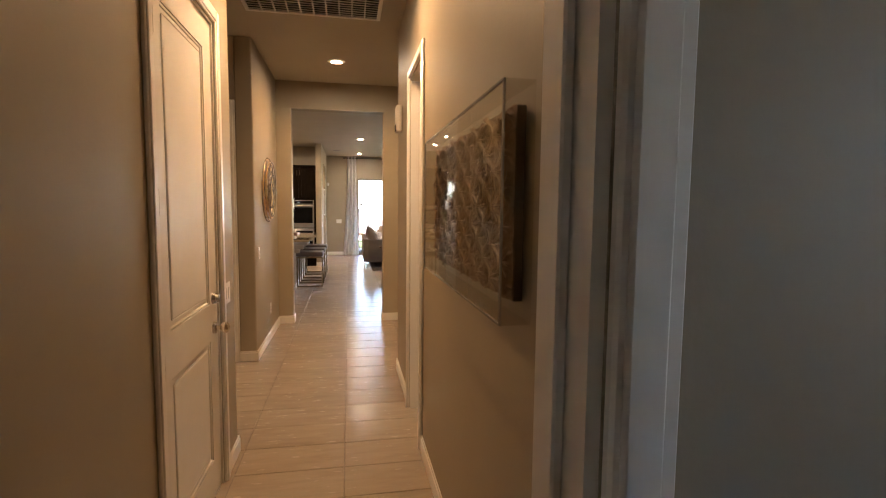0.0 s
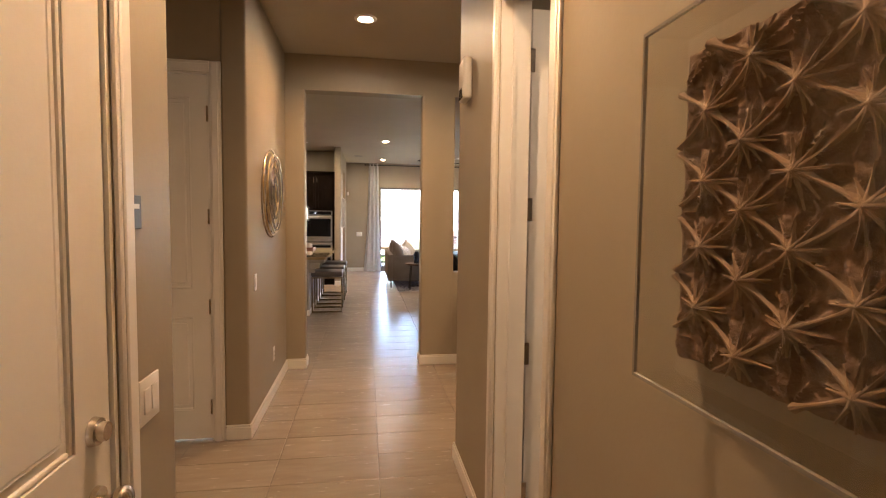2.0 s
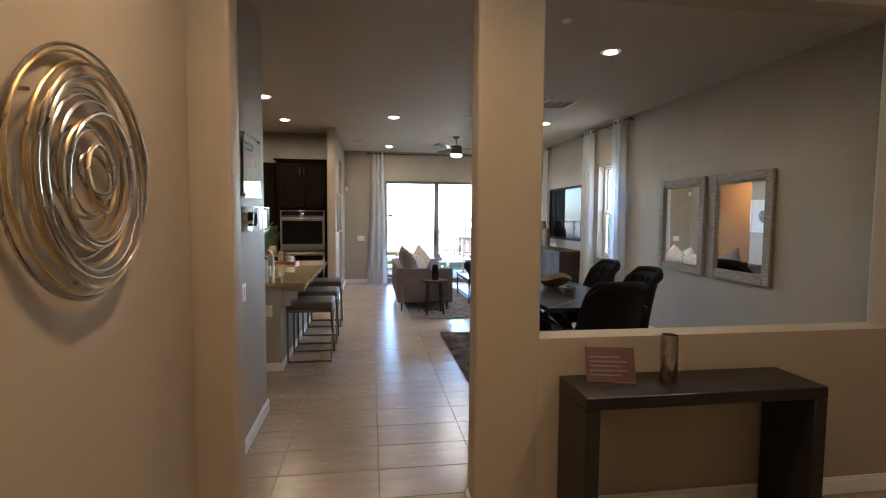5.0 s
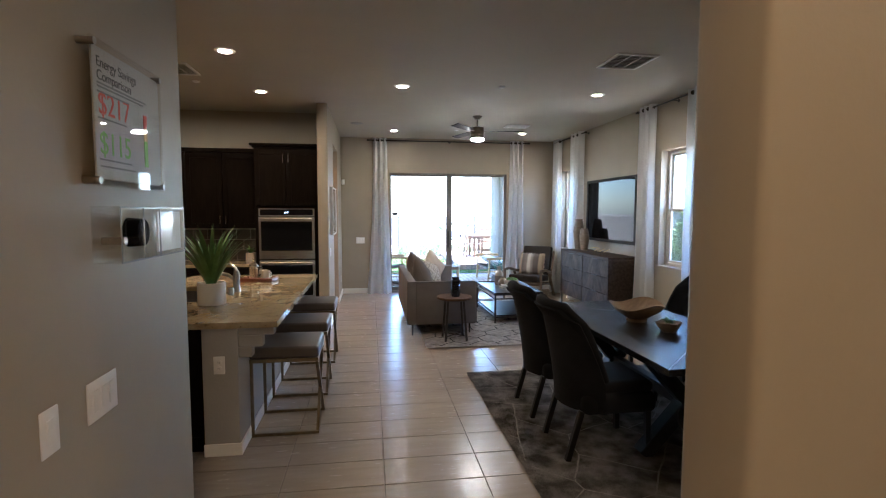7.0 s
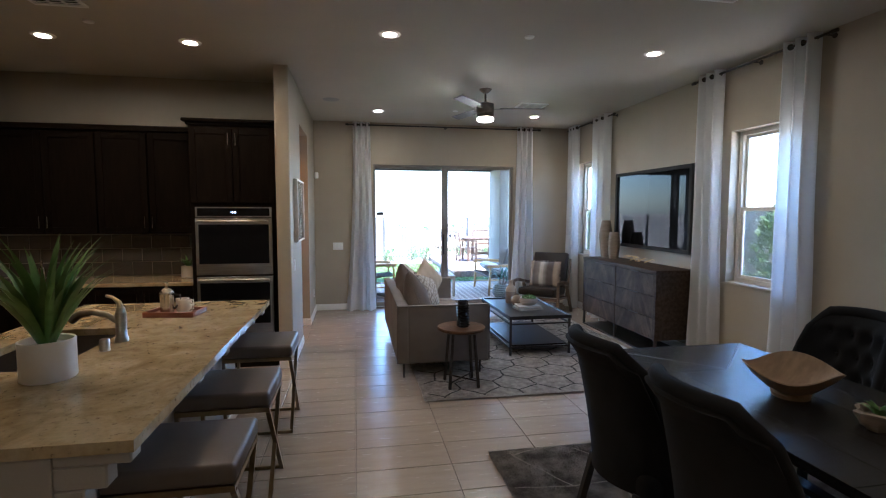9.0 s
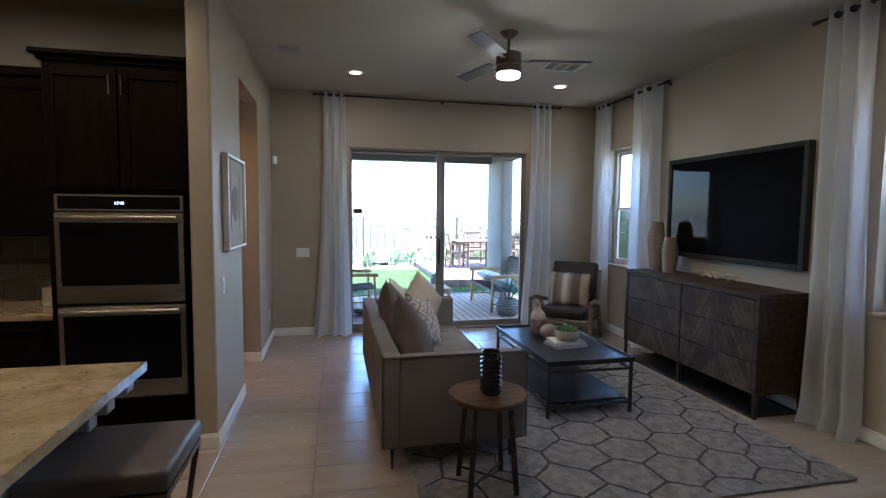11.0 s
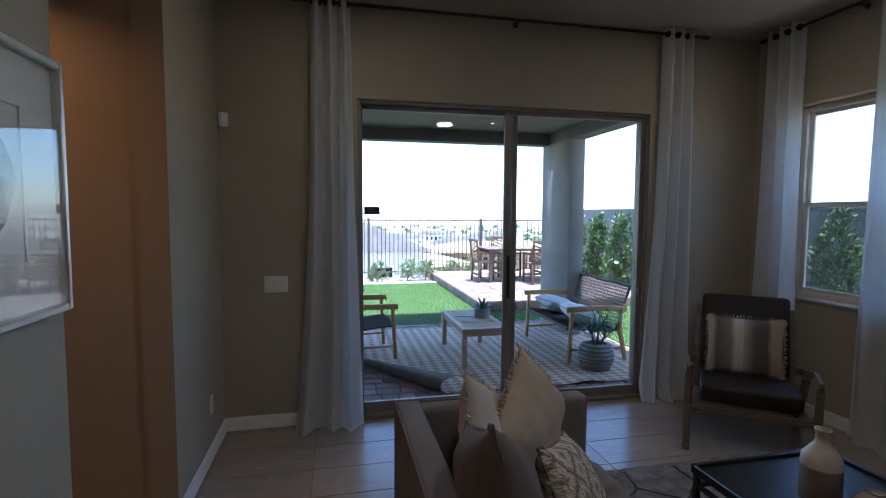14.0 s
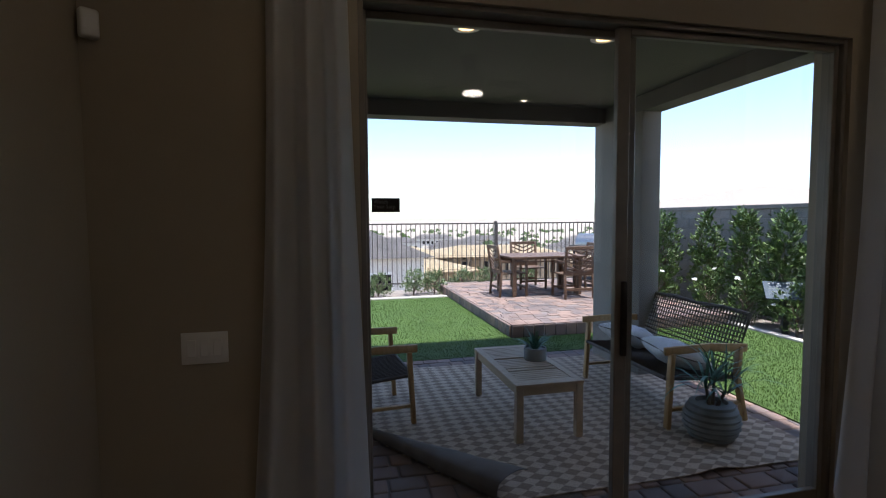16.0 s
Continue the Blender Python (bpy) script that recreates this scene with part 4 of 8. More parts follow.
def grille(name, x0, y0, x1, y1, cells, slats, label):
    """A ceiling air grille: frame, bars between cells, tilted slats."""
    ob = thing(name, pose((x0 + x1) / 2, (y0 + y1) / 2, CEIL), label, "vent")
    w, d = (x1 - x0) / 2, (y1 - y0) / 2
    # no duct is cut: a black sheet gives the shade behind the slats
    bm = B()
    box(bm, -w + 0.02, -d + 0.02, -0.004, w - 0.02, d - 0.02, -0.002)
    part("backing", bm, BLACK, ob)
    bm = B()
    for a, b, c, e in ((-w, -d, w, -d + 0.03), (-w, d - 0.03, w, d), (-w, -d + 0.03, -w + 0.03, d - 0.03), (w - 0.03, -d + 0.03, w, d - 0.03)):
        box(bm, a, b, -0.014, c, e, 0, 0.003, 1)
    part("frame", bm, TRIM, ob)
    for k in range(1, cells):
        bm = B()
        x = -w + 0.03 + (2 * w - 0.06) * k / cells
        box(bm, x - 0.006, -d + 0.03, -0.013, x + 0.006, d - 0.03, -0.004)
        part("bar", bm, TRIM, ob)
    for k in range(slats):
        bm = B()
        y = -d + 0.04 + (2 * d - 0.08) * (k + 0.5) / slats
        box(bm, -w + 0.03, -0.007, -0.0012, w - 0.03, 0.007, 0.0012, m=pose(0, y, -0.009, 40))
        part("slat", bm, TRIM, ob)
    return ob


grille("return_grille", -0.77, 1.38, 0.30, 1.91, 10, 10, "large white return-air grille in the hall ceiling")
grille("ceiling_vent", 2.2, 7.95, 2.62, 8.40, 3, 9, "white supply vent in the dining ceiling")
grille("ceiling_vent", -2.2, 8.85, -1.85, 9.3, 3, 9, "white supply vent in the kitchen ceiling")
grille("ceiling_vent", 2.22, 11.72, 2.62, 12.02, 3, 7, "white supply vent in the living room ceiling")

# recessed lights
def recessed(x, y, z=None, label="white trimmed recessed ceiling light, lit", lens=LAMP_GLOW):
    ob = thing("recessed_light", pose(x, y, CEIL if z is None else z), label, "light", "recessed lights")
    bm = B()
    lathe(bm, [(0.052, -0.002), (0.056, -0.011), (0.088, -0.007), (0.090, 0.0)], 28)
    part("trim_ring", bm, TRIM, ob)
    bm = B()
    lathe(bm, [(0.0, -0.006), (0.053, -0.005)], 28)
    part("lens", bm, lens, ob, "glowing frosted lens")
    return ob


# three of the hall fittings are out of view, set over the added lamps
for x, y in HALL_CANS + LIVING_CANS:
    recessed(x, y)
for x, y in PATIO_CANS:
    recessed(x, y, 2.738, "recessed light in the patio ceiling, lit", PATIO_GLOW)
for x, y in ((1.47, 9.32), (1.47, 12.43), (1.45, 5.5), (-2.0, 9.6)):
    ob = thing("sprinkler_cap", pose(x, y, CEIL), "small white ceiling sprinkler cap", "sprinkler", "sprinkler caps")
    bm = B()
    lathe(bm, [(0.0, -0.012), (0.035, -0.011), (0.042, 0.0)], 20)
    part("cap", bm, WHITEPLASTIC, ob)
spk = thing("ceiling_speaker", pose(-0.28, 12.0, CEIL), "round grey ceiling speaker", "speaker")
bm = B()
lathe(bm, [(0.0, -0.006), (0.095, -0.006), (0.11, 0.0)], 32)
part("grille", bm, mottled("speaker_mesh", (0.30, 0.29, 0.28), (0.36, 0.35, 0.33), 200, 0.8), spk)
sens = thing("corner_sensor", pose(-0.61, FAR - 0.005, 2.22, 0, 0, 40), "small white alarm sensor in the corner", "sensor")
bm = B()
box(bm, -0.03, -0.04, -0.05, 0.03, 0, 0.05, 0.012, 3)
part("shell", bm, WHITEPLASTIC, sens)

# clear box with a folded-paper star lattice
art = thing("shadow_box_art", pose(0.478, -1.28, 1.235, 0, 0, WEST), "clear acrylic box holding a brown folded star lattice", "wall art")
AW, AH = 1.235, 0.60
PAPER = mottled("folded_paper", (0.175, 0.108, 0.066), (0.27, 0.175, 0.112), 14, 0.75, 60, 0.5, distance=0.01)
# paler paper: the light on the fold crests is put into the colour
RIDGE_LIT = mottled("paper_ridge_lit", (0.30, 0.20, 0.125), (0.37, 0.255, 0.165), 25, 0.7, 80, 0.4)
BACKING = mottled("art_backing", (0.085, 0.06, 0.042), (0.13, 0.095, 0.068), 12, 0.85, 40, 0.4)
# local x runs along -y of the room, so the panel spans x from -AW to 0
bm = B()
box(bm, -AW + 0.05, -0.03, 0.05, -0.05, -0.004, AH - 0.05, 0.003, 1)
part("backing", bm, BACKING, art)
bm = B()
framed(bm, "x", -AW, 0, 0, AH, -0.078, 0, 0.005, 0)
part("case_sides", bm, ACRYLIC, art, "clear acrylic sides").visible_shadow = False
bm = B()
box(bm, -AW, -0.081, 0, 0, -0.0785, AH)
part("case_front", bm, ACRYLIC, art, "clear acrylic front").visible_shadow = False
bm = B()
for a, b, c, d in ((-AW, -AW + 0.006, 0, AH), (-0.006, 0, 0, AH), (-AW, 0, 0, 0.006), (-AW, 0, AH - 0.006, AH)):
    box(bm, a, -0.083, c, b, -0.077, d)
part("case_edge", bm, mottled("acrylic_edge", (0.55, 0.52, 0.48), (0.62, 0.6, 0.56), 10, 0.15, Transmission_Weight=0.5), art, "bright acrylic edge")
# peaks stand in staggered columns; creases radiate from each and the paper sags between
COL, STEP = 0.083, 0.101
ra = random.Random(31)
peaks = {}
for i in range(-1, 17):
    for j in range(-1, 8):
        peaks[(i, j)] = (-0.03 - i * COL + ra.uniform(-0.006, 0.006), -0.01 + j * STEP + (STEP / 2 if i % 2 else 0) + ra.uniform(-0.006, 0.006), ra.uniform(0.8, 1.1))


def peaks_near(x, z):
    i0, out = int((-0.03 - x) / COL), []
    for i in range(i0 - 1, i0 + 3):
        for j in range(8):
            p = peaks.get((i, j))
            if p:
                out.append((math.hypot(x - p[0], z - p[1]), p))
    return sorted(out)[:3]


def paper_height(x, z):
    """How far the folded paper stands out from its backing."""
    h = 0.0
    for d, p in peaks_near(x, z):
        a = math.atan2(z - p[1], x - p[0])
        ray = 0.5 + 0.5 * math.cos(12 * a + 1.2 * noise.noise((p[0] * 30, p[1] * 30, d * 12)))
        h = max(h, p[2] * (0.017 * math.exp(-d / 0.024) + 0.012 * ray ** 3 * math.exp(-((d - 0.025) / 0.030) ** 2)))
    return h + 0.004 * noise.noise((x * 30, z * 30, 2.0)) + 0.0025 * noise.noise((x * 90, z * 90, 5.0))


X0A, X1A, Z0A, Z1A = -AW + 0.055, -0.05, 0.05, AH - 0.05


def paper_sheet(u, v):
    x, z = X0A + (X1A - X0A) * u, Z0A + (Z1A - Z0A) * v
    rim = min(1.0, min(u, 1 - u) * 40, min(v, 1 - v) * 20)
    x += 0.008 * noise.noise((z * 20, 1.0, 4.0)) * (1 - rim)
    z += 0.008 * noise.noise((x * 20, 3.0, 8.0)) * (1 - rim)
    return Vector((x, -0.030 - paper_height(x, z) * (0.35 + 0.65 * rim), z))


bm = B()
sheet(bm, 300, 130, paper_sheet)
part("folded_web", bm, PAPER, art, "brown folded paper web", 60)
# pale strips along the crests paint in the light they catch
ridges = B()
for (i, j), p in peaks.items():
    if not (X0A + 0.01 < p[0] < X1A - 0.01 and Z0A + 0.01 < p[1] < Z1A - 0.01):
        continue
    odd = i % 2
    goals = [(peaks.get((i + 1, j + odd)), 1.0), (peaks.get((i + 1, j + odd - 1)), 1.0)]
    goals += [((p[0] + 0.055 * math.cos(a), p[1] + 0.055 * math.sin(a), 0), ra.uniform(0.6, 0.95)) for a in [math.pi / 6 * k + ra.uniform(-0.2, 0.2) for k in (0, 2, 3, 4, 6, 8, 9, 10)]]
    for q, far in goals:
        if q is None:
            continue
        prev = None
        dx, dz = q[0] - p[0], q[1] - p[1]
        ln = math.hypot(dx, dz)
        for k in range(10):
            u = k / 9 * far
            x, z = p[0] + dx * u, p[1] + dz * u
            if not (X0A < x < X1A and Z0A < z < Z1A):
                break
            if far == 1.0:
                w, lift = 0.0032 + 0.0085 * abs(2 * u - 1) ** 3, 0.027 - 0.010 * math.sin(math.pi * u)
            else:
                w, lift = 0.0012 + 0.0075 * (1 - u / far) ** 2.5, max(paper_height(x, z) + 0.002, 0.029 * math.exp(-u * 0.9))
            w *= 0.62
            sx, sz = -dz / ln, dx / ln
            base = -0.030 - lift * 0.86
            ring = [Vector((x - sx * w * 1.6, base + w * 1.5 + 0.002, z - sz * w * 1.6)), Vector((x - sx * w * 0.5, base, z - sz * w * 0.5)), Vector((x + sx * w * 0.5, base, z + sz * w * 0.5)), Vector((x + sx * w * 1.6, base + w * 1.5 + 0.002, z + sz * w * 1.6))]
            ring = [ridges.verts.new(c) for c in ring]
            if prev:
                for e in range(3):
                    ridges.faces.new((prev[e], ring[e], ring[e + 1], prev[e + 1]))
            prev = ring
tagged(part("star_ridges", ridges, RIDGE_LIT, art, "star-shaped creases, pale for the light they catch", 60), kind="stuff")

# coiled metal wall medallion
med = thing("wall_medallion", pose(-0.855, 3.30, 1.70, 0, 0, EAST), "round coiled silver and gold metal wall art", "wall art")
GOLDWIRE = mottled("gold_wire", (0.50, 0.36, 0.15), (0.62, 0.47, 0.24), 20, 0.3, metal=1.0)
SILVERWIRE = mottled("silver_wire", (0.40, 0.365, 0.31), (0.56, 0.52, 0.46), 20, 0.22, metal=1.0)
rm = random.Random(12)
for k in range(17):
    R = 0.055 + k * 0.0172 + rm.uniform(-0.006, 0.006)
    ox, oz = rm.uniform(-0.014, 0.014) * (1 - k / 22), rm.uniform(-0.014, 0.014) * (1 - k / 22)
    ph, tl = rm.uniform(0, 6.28), rm.uniform(-0.018, 0.018)
    pts = [(ox + R * math.cos(a) * (1 + 0.02 * math.sin(2 * a + ph)), -0.042 - 0.022 * math.sin(k * 1.1) + tl * math.cos(a + ph), oz + R * 1.05 * math.sin(a)) for a in [2 * math.pi * i / 56 for i in range(56)]]
    bm = B()
    tube(bm, pts, 0.0056, 7, True)
    part("wire_ring", bm, GOLDWIRE if k in (2, 5, 6, 11, 14, 15) else SILVERWIRE, med)
bm = B()
for a in (0.4, 2.5, 4.6):
    cyl(bm, (0.3 * math.cos(a), -0.03, 0.3 * math.sin(a)), (0.3 * math.cos(a), 0.004, 0.3 * math.sin(a)), 0.005, segs=8)
part("standoff", bm, SILVERWIRE, med)

# console table and brochure stand by the pass-through
con = thing("console_table", pose(0.92, 3.84, 0), "black waterfall console table against the half wall", "table")
BLACKWOOD = mottled("black_wood", (0.008, 0.0075, 0.0075), (0.015, 0.0135, 0.013), 6, 0.35, 80, 0.1, stretch=(8, 1, 1))
for name, dims in (("top", (0, 0, 0.715, 1.25, 0.33, 0.775)), ("leg", (0, 0, 0, 0.07, 0.33, 0.715)), ("leg", (1.18, 0, 0, 1.25, 0.33, 0.715))):
    bm = B()
    box(bm, *dims, 0.004, 1)
    part(name, bm, BLACKWOOD, con)
bro = thing("brochure_holder", pose(1.13, 4.02, 0.776, 0, 0, -12), "leaning dark red brochure card in a clear stand", "sign")
bm = B()
box(bm, -0.12, -0.003, 0, 0.12, 0.003, 0.17, m=pose(0, 0, 0.006, -22))
part("card", bm, mottled("maroon_card", (0.08, 0.035, 0.03), (0.11, 0.05, 0.04), 6, 0.4), bro)
for k in range(5):
    bm = B()
    box(bm, -0.10, -0.0045, 0.03 + k * 0.022, 0.05 + 0.03 * (k % 2), -0.003, 0.036 + k * 0.022, m=pose(0, 0, 0.006, -22))
    part("text_line", bm, GREYINK, bro)
bm = B()
box(bm, -0.12, -0.05, 0, 0.12, 0.06, 0.004)
part("stand", bm, ACRYLIC, bro)
cup = thing("glitter_tumbler", pose(1.42, 4.0, 0.776), "silver glass tumbler on the console", "vase")
bm = B()
lathe(bm, [(0.035, 0), (0.04, 0.01), (0.042, 0.15), (0.042, 0.24), (0.036, 0.24), (0.036, 0.02), (0.0, 0.015)], 24)
part("body", bm, SILVERWIRE, cup)

# acrylic savings sign
sg = thing("savings_sign", pose(-0.862, 5.33, 1.92, 0, 0, EAST), "printed energy chart behind clear acrylic on standoffs", "sign")
bm = B()
box(bm, -0.21, -0.016, -0.19, 0.23, -0.010, 0.19, 0.001, 1)
part("sheet", bm, mottled("printed_card", (0.42, 0.42, 0.41), (0.46, 0.46, 0.45), 5, 0.5), sg)
bm = B()
box(bm, -0.23, -0.022, -0.21, 0.24, -0.0165, 0.21)
part("acrylic_cover", bm, ACRYLIC, sg, "clear acrylic cover").visible_shadow = False
for x in (-0.215, 0.225):
    for z in (-0.195, 0.195):
        bm = B()
        cyl(bm, (x, 0.018, z), (x, -0.028, z), 0.011, segs=14)
        part("standoff", bm, STEEL, sg)
INK = mottled("dark_ink", (0.03, 0.03, 0.03), (0.04, 0.04, 0.04), 5, 0.5)
RED = mottled("red_ink", (0.55, 0.05, 0.03), (0.6, 0.07, 0.04), 5, 0.5)
GREEN = mottled("green_ink", (0.16, 0.42, 0.06), (0.2, 0.47, 0.08), 5, 0.5)
words("lettering", "Energy Savings\nComparison", 0.042, pose(-0.19, -0.0165, 0.135, 90, 0, 0), INK, sg)
words("lettering", "$217", 0.095, pose(-0.19, -0.0165, 0.0, 90, 0, 0), RED, sg)
words("lettering", "$115", 0.095, pose(-0.19, -0.0165, -0.115, 90, 0, 0), GREEN, sg)
for k, (x0, x1, z) in enumerate(((-0.19, 0.12, 0.085), (-0.19, 0.10, 0.075), (-0.19, 0.0, 0.06), (-0.19, -0.02, -0.015), (-0.19, 0.0, -0.135), (-0.19, 0.03, -0.155))):
    bm = B()
    box(bm, x0, -0.0172, z, x1, -0.016, z + 0.005)
    part("text_line", bm, GREYINK, sg)
for k in range(8):
    bm = B()
    box(bm, 0.10, -0.0172, -0.13 + k * 0.022, 0.125, -0.016, -0.108 + k * 0.022)
    part("scale_bar", bm, GREEN if k < 4 else (GOLDWIRE if k < 6 else RED), sg)
bx = thing("thermostat_guard", pose(-0.862, 5.385, 1.565, 0, 0, EAST), "clear plastic guard box over a round thermostat", "thermostat")
bm = B()
box(bm, -0.25, -0.063, -0.085, 0.25, 0.017, 0.085, 0.004, 2)
part("guard", bm, ACRYLIC, bx, "clear plastic guard").visible_shadow = False
bm = B()
cyl(bm, (-0.02, 0.016, 0), (-0.02, -0.03, 0), 0.05, 0.046, 28)
part("dial", bm, BLACKGLASS, bx, "dark round dial")
for x0, x1, z0, z1 in ((-0.25, 0.25, -0.085, -0.080), (-0.25, 0.25, 0.080, 0.085), (-0.25, -0.245, -0.080, 0.080), (0.245, 0.25, -0.080, 0.080), (-0.10, -0.096, -0.080, 0.080), (0.022, 0.028, -0.080, 0.080)):
    bm = B()
    box(bm, x0, -0.066, z0, x1, -0.0635, z1)
    part("guard_edge", bm, bpy.data.materials["acrylic_edge"], bx, "bright moulded edge")
bm = B()
cyl(bm, (-0.19, 0.016, -0.02), (-0.19, -0.05, -0.02), 0.012, segs=14)
part("lock", bm, CHROME, bx, "chrome key lock")
bm = B()
box(bm, 0.03, -0.055, -0.07, 0.235, -0.05, 0.07)
part("card", bm, WHITEPLASTIC, bx, "white card")

# framed print on the left wall
pic = thing("framed_picture", pose(LEFT + 0.002, 11.13, 1.645, 0, 0, EAST), "silver-framed print of a grey agate slice", "picture")
bm = B()
framed(bm, "x", -0.34, 0.34, -0.345, 0.345, -0.045, 0, 0.022)
part("frame", bm, mottled("silver_leaf", (0.60, 0.575, 0.53), (0.68, 0.655, 0.61), 12, 0.35, metal=0.6), pic)
bm = B()
box(bm, -0.32, -0.022, -0.325, 0.32, -0.016, 0.325)
part("mat_board", bm, mottled("mat_board", (0.76, 0.75, 0.72), (0.80, 0.79, 0.76), 4, 0.8), pic)
bm = B()
framed(bm, "x", -0.17, 0.17, -0.20, 0.20, -0.028, -0.0225, 0.008, 0)
part("inner_mount", bm, TRIM, pic)
bm = B()
lathe(bm, [(0.0, 0.006), (0.05, 0.005), (0.05, 0.0), (0.055, 0.0), (0.055, 0.005), (0.13, 0.004), (0.135, 0.0)], 40, wobble=lambda a, z: 1 + 0.05 * math.sin(3 * a) + 0.03 * math.sin(7 * a + 1))
bmesh.ops.transform(bm, matrix=pose(0, -0.0225, 0, 90), verts=bm.verts)
part("agate_slice", bm, mottled("agate", (0.10, 0.105, 0.11), (0.28, 0.29, 0.30), 22, 0.4), pic, "dark grey agate slice")
bm = B()
box(bm, -0.32, -0.038, -0.325, 0.32, -0.036, 0.325)
part("glazing", bm, PANE, pic, "clear glazing").visible_shadow = False

# ---- kitchen ----
GRANITE = material("granite", (0.5, 0.42, 0.3), 0.04)
sh = GRANITE.node_tree.nodes["Principled BSDF"]
v = coords(GRANITE)
f1 = noise_of(GRANITE, v, 5, 6, 0.6, 0.8)
f2 = noise_of(GRANITE, v, 42, 5, 0.7)
vor = node(GRANITE, "ShaderNodeTexVoronoi", Scale=70)
link(GRANITE, v, vor.inputs["Vector"])
base = ramp(GRANITE, f1, [(0.3, (0.23, 0.165, 0.08)), (0.5, (0.36, 0.285, 0.16)), (0.7, (0.45, 0.375, 0.25))])
speck = ramp(GRANITE, f2, [(0.30, (0.12, 0.075, 0.05)), (0.40, (0.85, 0.85, 0.85)), (0.62, (1, 1, 1)), (0.72, (1.0, 0.98, 0.92))])
mul = node(GRANITE, "ShaderNodeMixRGB")
mul.blend_type, mul.inputs[0].default_value = "MULTIPLY", 0.85
link(GRANITE, base, mul.inputs[1])
link(GRANITE, speck, mul.inputs[2])
link(GRANITE, mul.outputs[0], sh.inputs["Base Color"])

isl = thing("kitchen_island", pose(0, 0, 0), "kitchen island with painted knee wall and dark cabinets", "island")
ISL = mottled("island_paint", (0.33, 0.32, 0.30), (0.36, 0.35, 0.33), 2, 0.5, 60, 0.25)
bm = B()
box(bm, -1.18, 6.95, 0, -0.95, 9.38, 0.874, 0.012, 2, True)
part("knee_wall", bm, ISL, isl)
bm = B()
box(bm, -2.0, 7.03, 0.1, -1.18, 9.38, 0.874, 0.004, 1)
box(bm, -1.93, 7.03, 0.0, -1.18, 9.38, 0.1)
part("cabinet_body", bm, ESPRESSO, isl, "espresso cabinet body")
for y in (6.952, 8.17, 9.30):
    bm = B()
    for k, (o, z) in enumerate(((0.235, 0.815), (0.16, 0.735), (0.09, 0.665))):
        box(bm, -0.95, y, z, -0.95 + o, y + 0.075, 0.874 if k == 0 else (0.815, 0.735)[k - 1], 0.006, 1)
    part("corbel", bm, ISL, isl)
bm = B()
for x0, y0, x1, y1 in ((-0.95, 6.94, -0.937, 9.38), (-1.18, 6.937, -0.937, 6.95)):
    box(bm, x0, y0, 0, x1, y1, 0.085, 0.004, 1)
part("base_trim", bm, TRIM, isl)
o = plate(pose(-1.07, 6.95, 0.62), 1, "white outlet on the end of the island", "outlet")

top = thing("countertop", pose(0, 0, 0), "polished gold-beige granite island countertop", "countertop")
bm = B()
CX0, CX1, CY0, CY1, CZ0, CZ1 = -2.05, -0.685, 6.90, 9.44, 0.875, 0.915
SK = (-1.83, -1.36, 7.72, 8.56)
for a, b, c, d in ((CX0, CX1, CY0, SK[2]), (CX0, CX1, SK[3], CY1), (CX0, SK[0], SK[2], SK[3]), (SK[1], CX1, SK[2], SK[3])):
    box(bm, a, c, CZ0, b, d, CZ1)
bmesh.ops.remove_doubles(bm, verts=bm.verts, dist=0.0005)
part("slab", bm, GRANITE, top)
sink = thing("sink", pose((SK[0] + SK[1]) / 2, (SK[2] + SK[3]) / 2, 0.874), "stainless undermount double sink", "sink")
hw, hd = (SK[1] - SK[0]) / 2, (SK[3] - SK[2]) / 2
for y0, y1 in ((-hd, -0.012), (0.012, hd)):
    bm = B()
    box(bm, -hw - 0.01, y0 - 0.01, -0.2, hw + 0.01, y1 + 0.01, -0.19)
    for a, b, c, d in ((-hw - 0.012, y0, -hw, y1), (hw, y0, hw + 0.012, y1), (-hw, y0 - 0.006, hw, y0), (-hw, y1, hw, y1 + 0.006)):
        box(bm, a, b, -0.2, c, d, 0.0, 0.003, 1)
    part("bowl", bm, STEEL, sink)
    bm = B()
    lathe(bm, [(0.0, -0.186), (0.045, -0.187), (0.05, -0.19)], 20, (0, (y0 + y1) / 2, 0))
    part("drain", bm, CHROME, sink)
fau = thing("faucet", pose(-1.27, 8.21, 0.916), "brushed nickel single-lever pull-out faucet", "faucet")
bm = B()
lathe(bm, [(0.035, 0), (0.034, 0.02), (0.028, 0.03), (0.028, 0.13), (0.03, 0.15), (0.02, 0.19), (0.0, 0.195)], 22)
part("body", bm, STEEL, fau)
bm = B()
tube(bm, [(0, 0, 0.10), (-0.07, 0, 0.15), (-0.14, 0.0, 0.17), (-0.2, 0, 0.16), (-0.25, 0, 0.125)], [0.016, 0.016, 0.018, 0.021, 0.024], 12)
part("spout", bm, STEEL, fau)
bm = B()
tube(bm, [(0, 0, 0.18), (-0.015, 0.02, 0.215), (-0.06, 0.05, 0.24), (-0.10, 0.07, 0.245)], [0.02, 0.013, 0.009, 0.008], 10)
part("lever", bm, STEEL, fau)
soap = thing("soap_dispenser", pose(-1.27, 8.02, 0.916), "short brushed nickel air gap cap by the sink", "sink fitting")
bm = B()
lathe(bm, [(0.024, 0), (0.024, 0.055), (0.02, 0.062), (0.0, 0.064)], 20)
part("cap", bm, STEEL, soap)


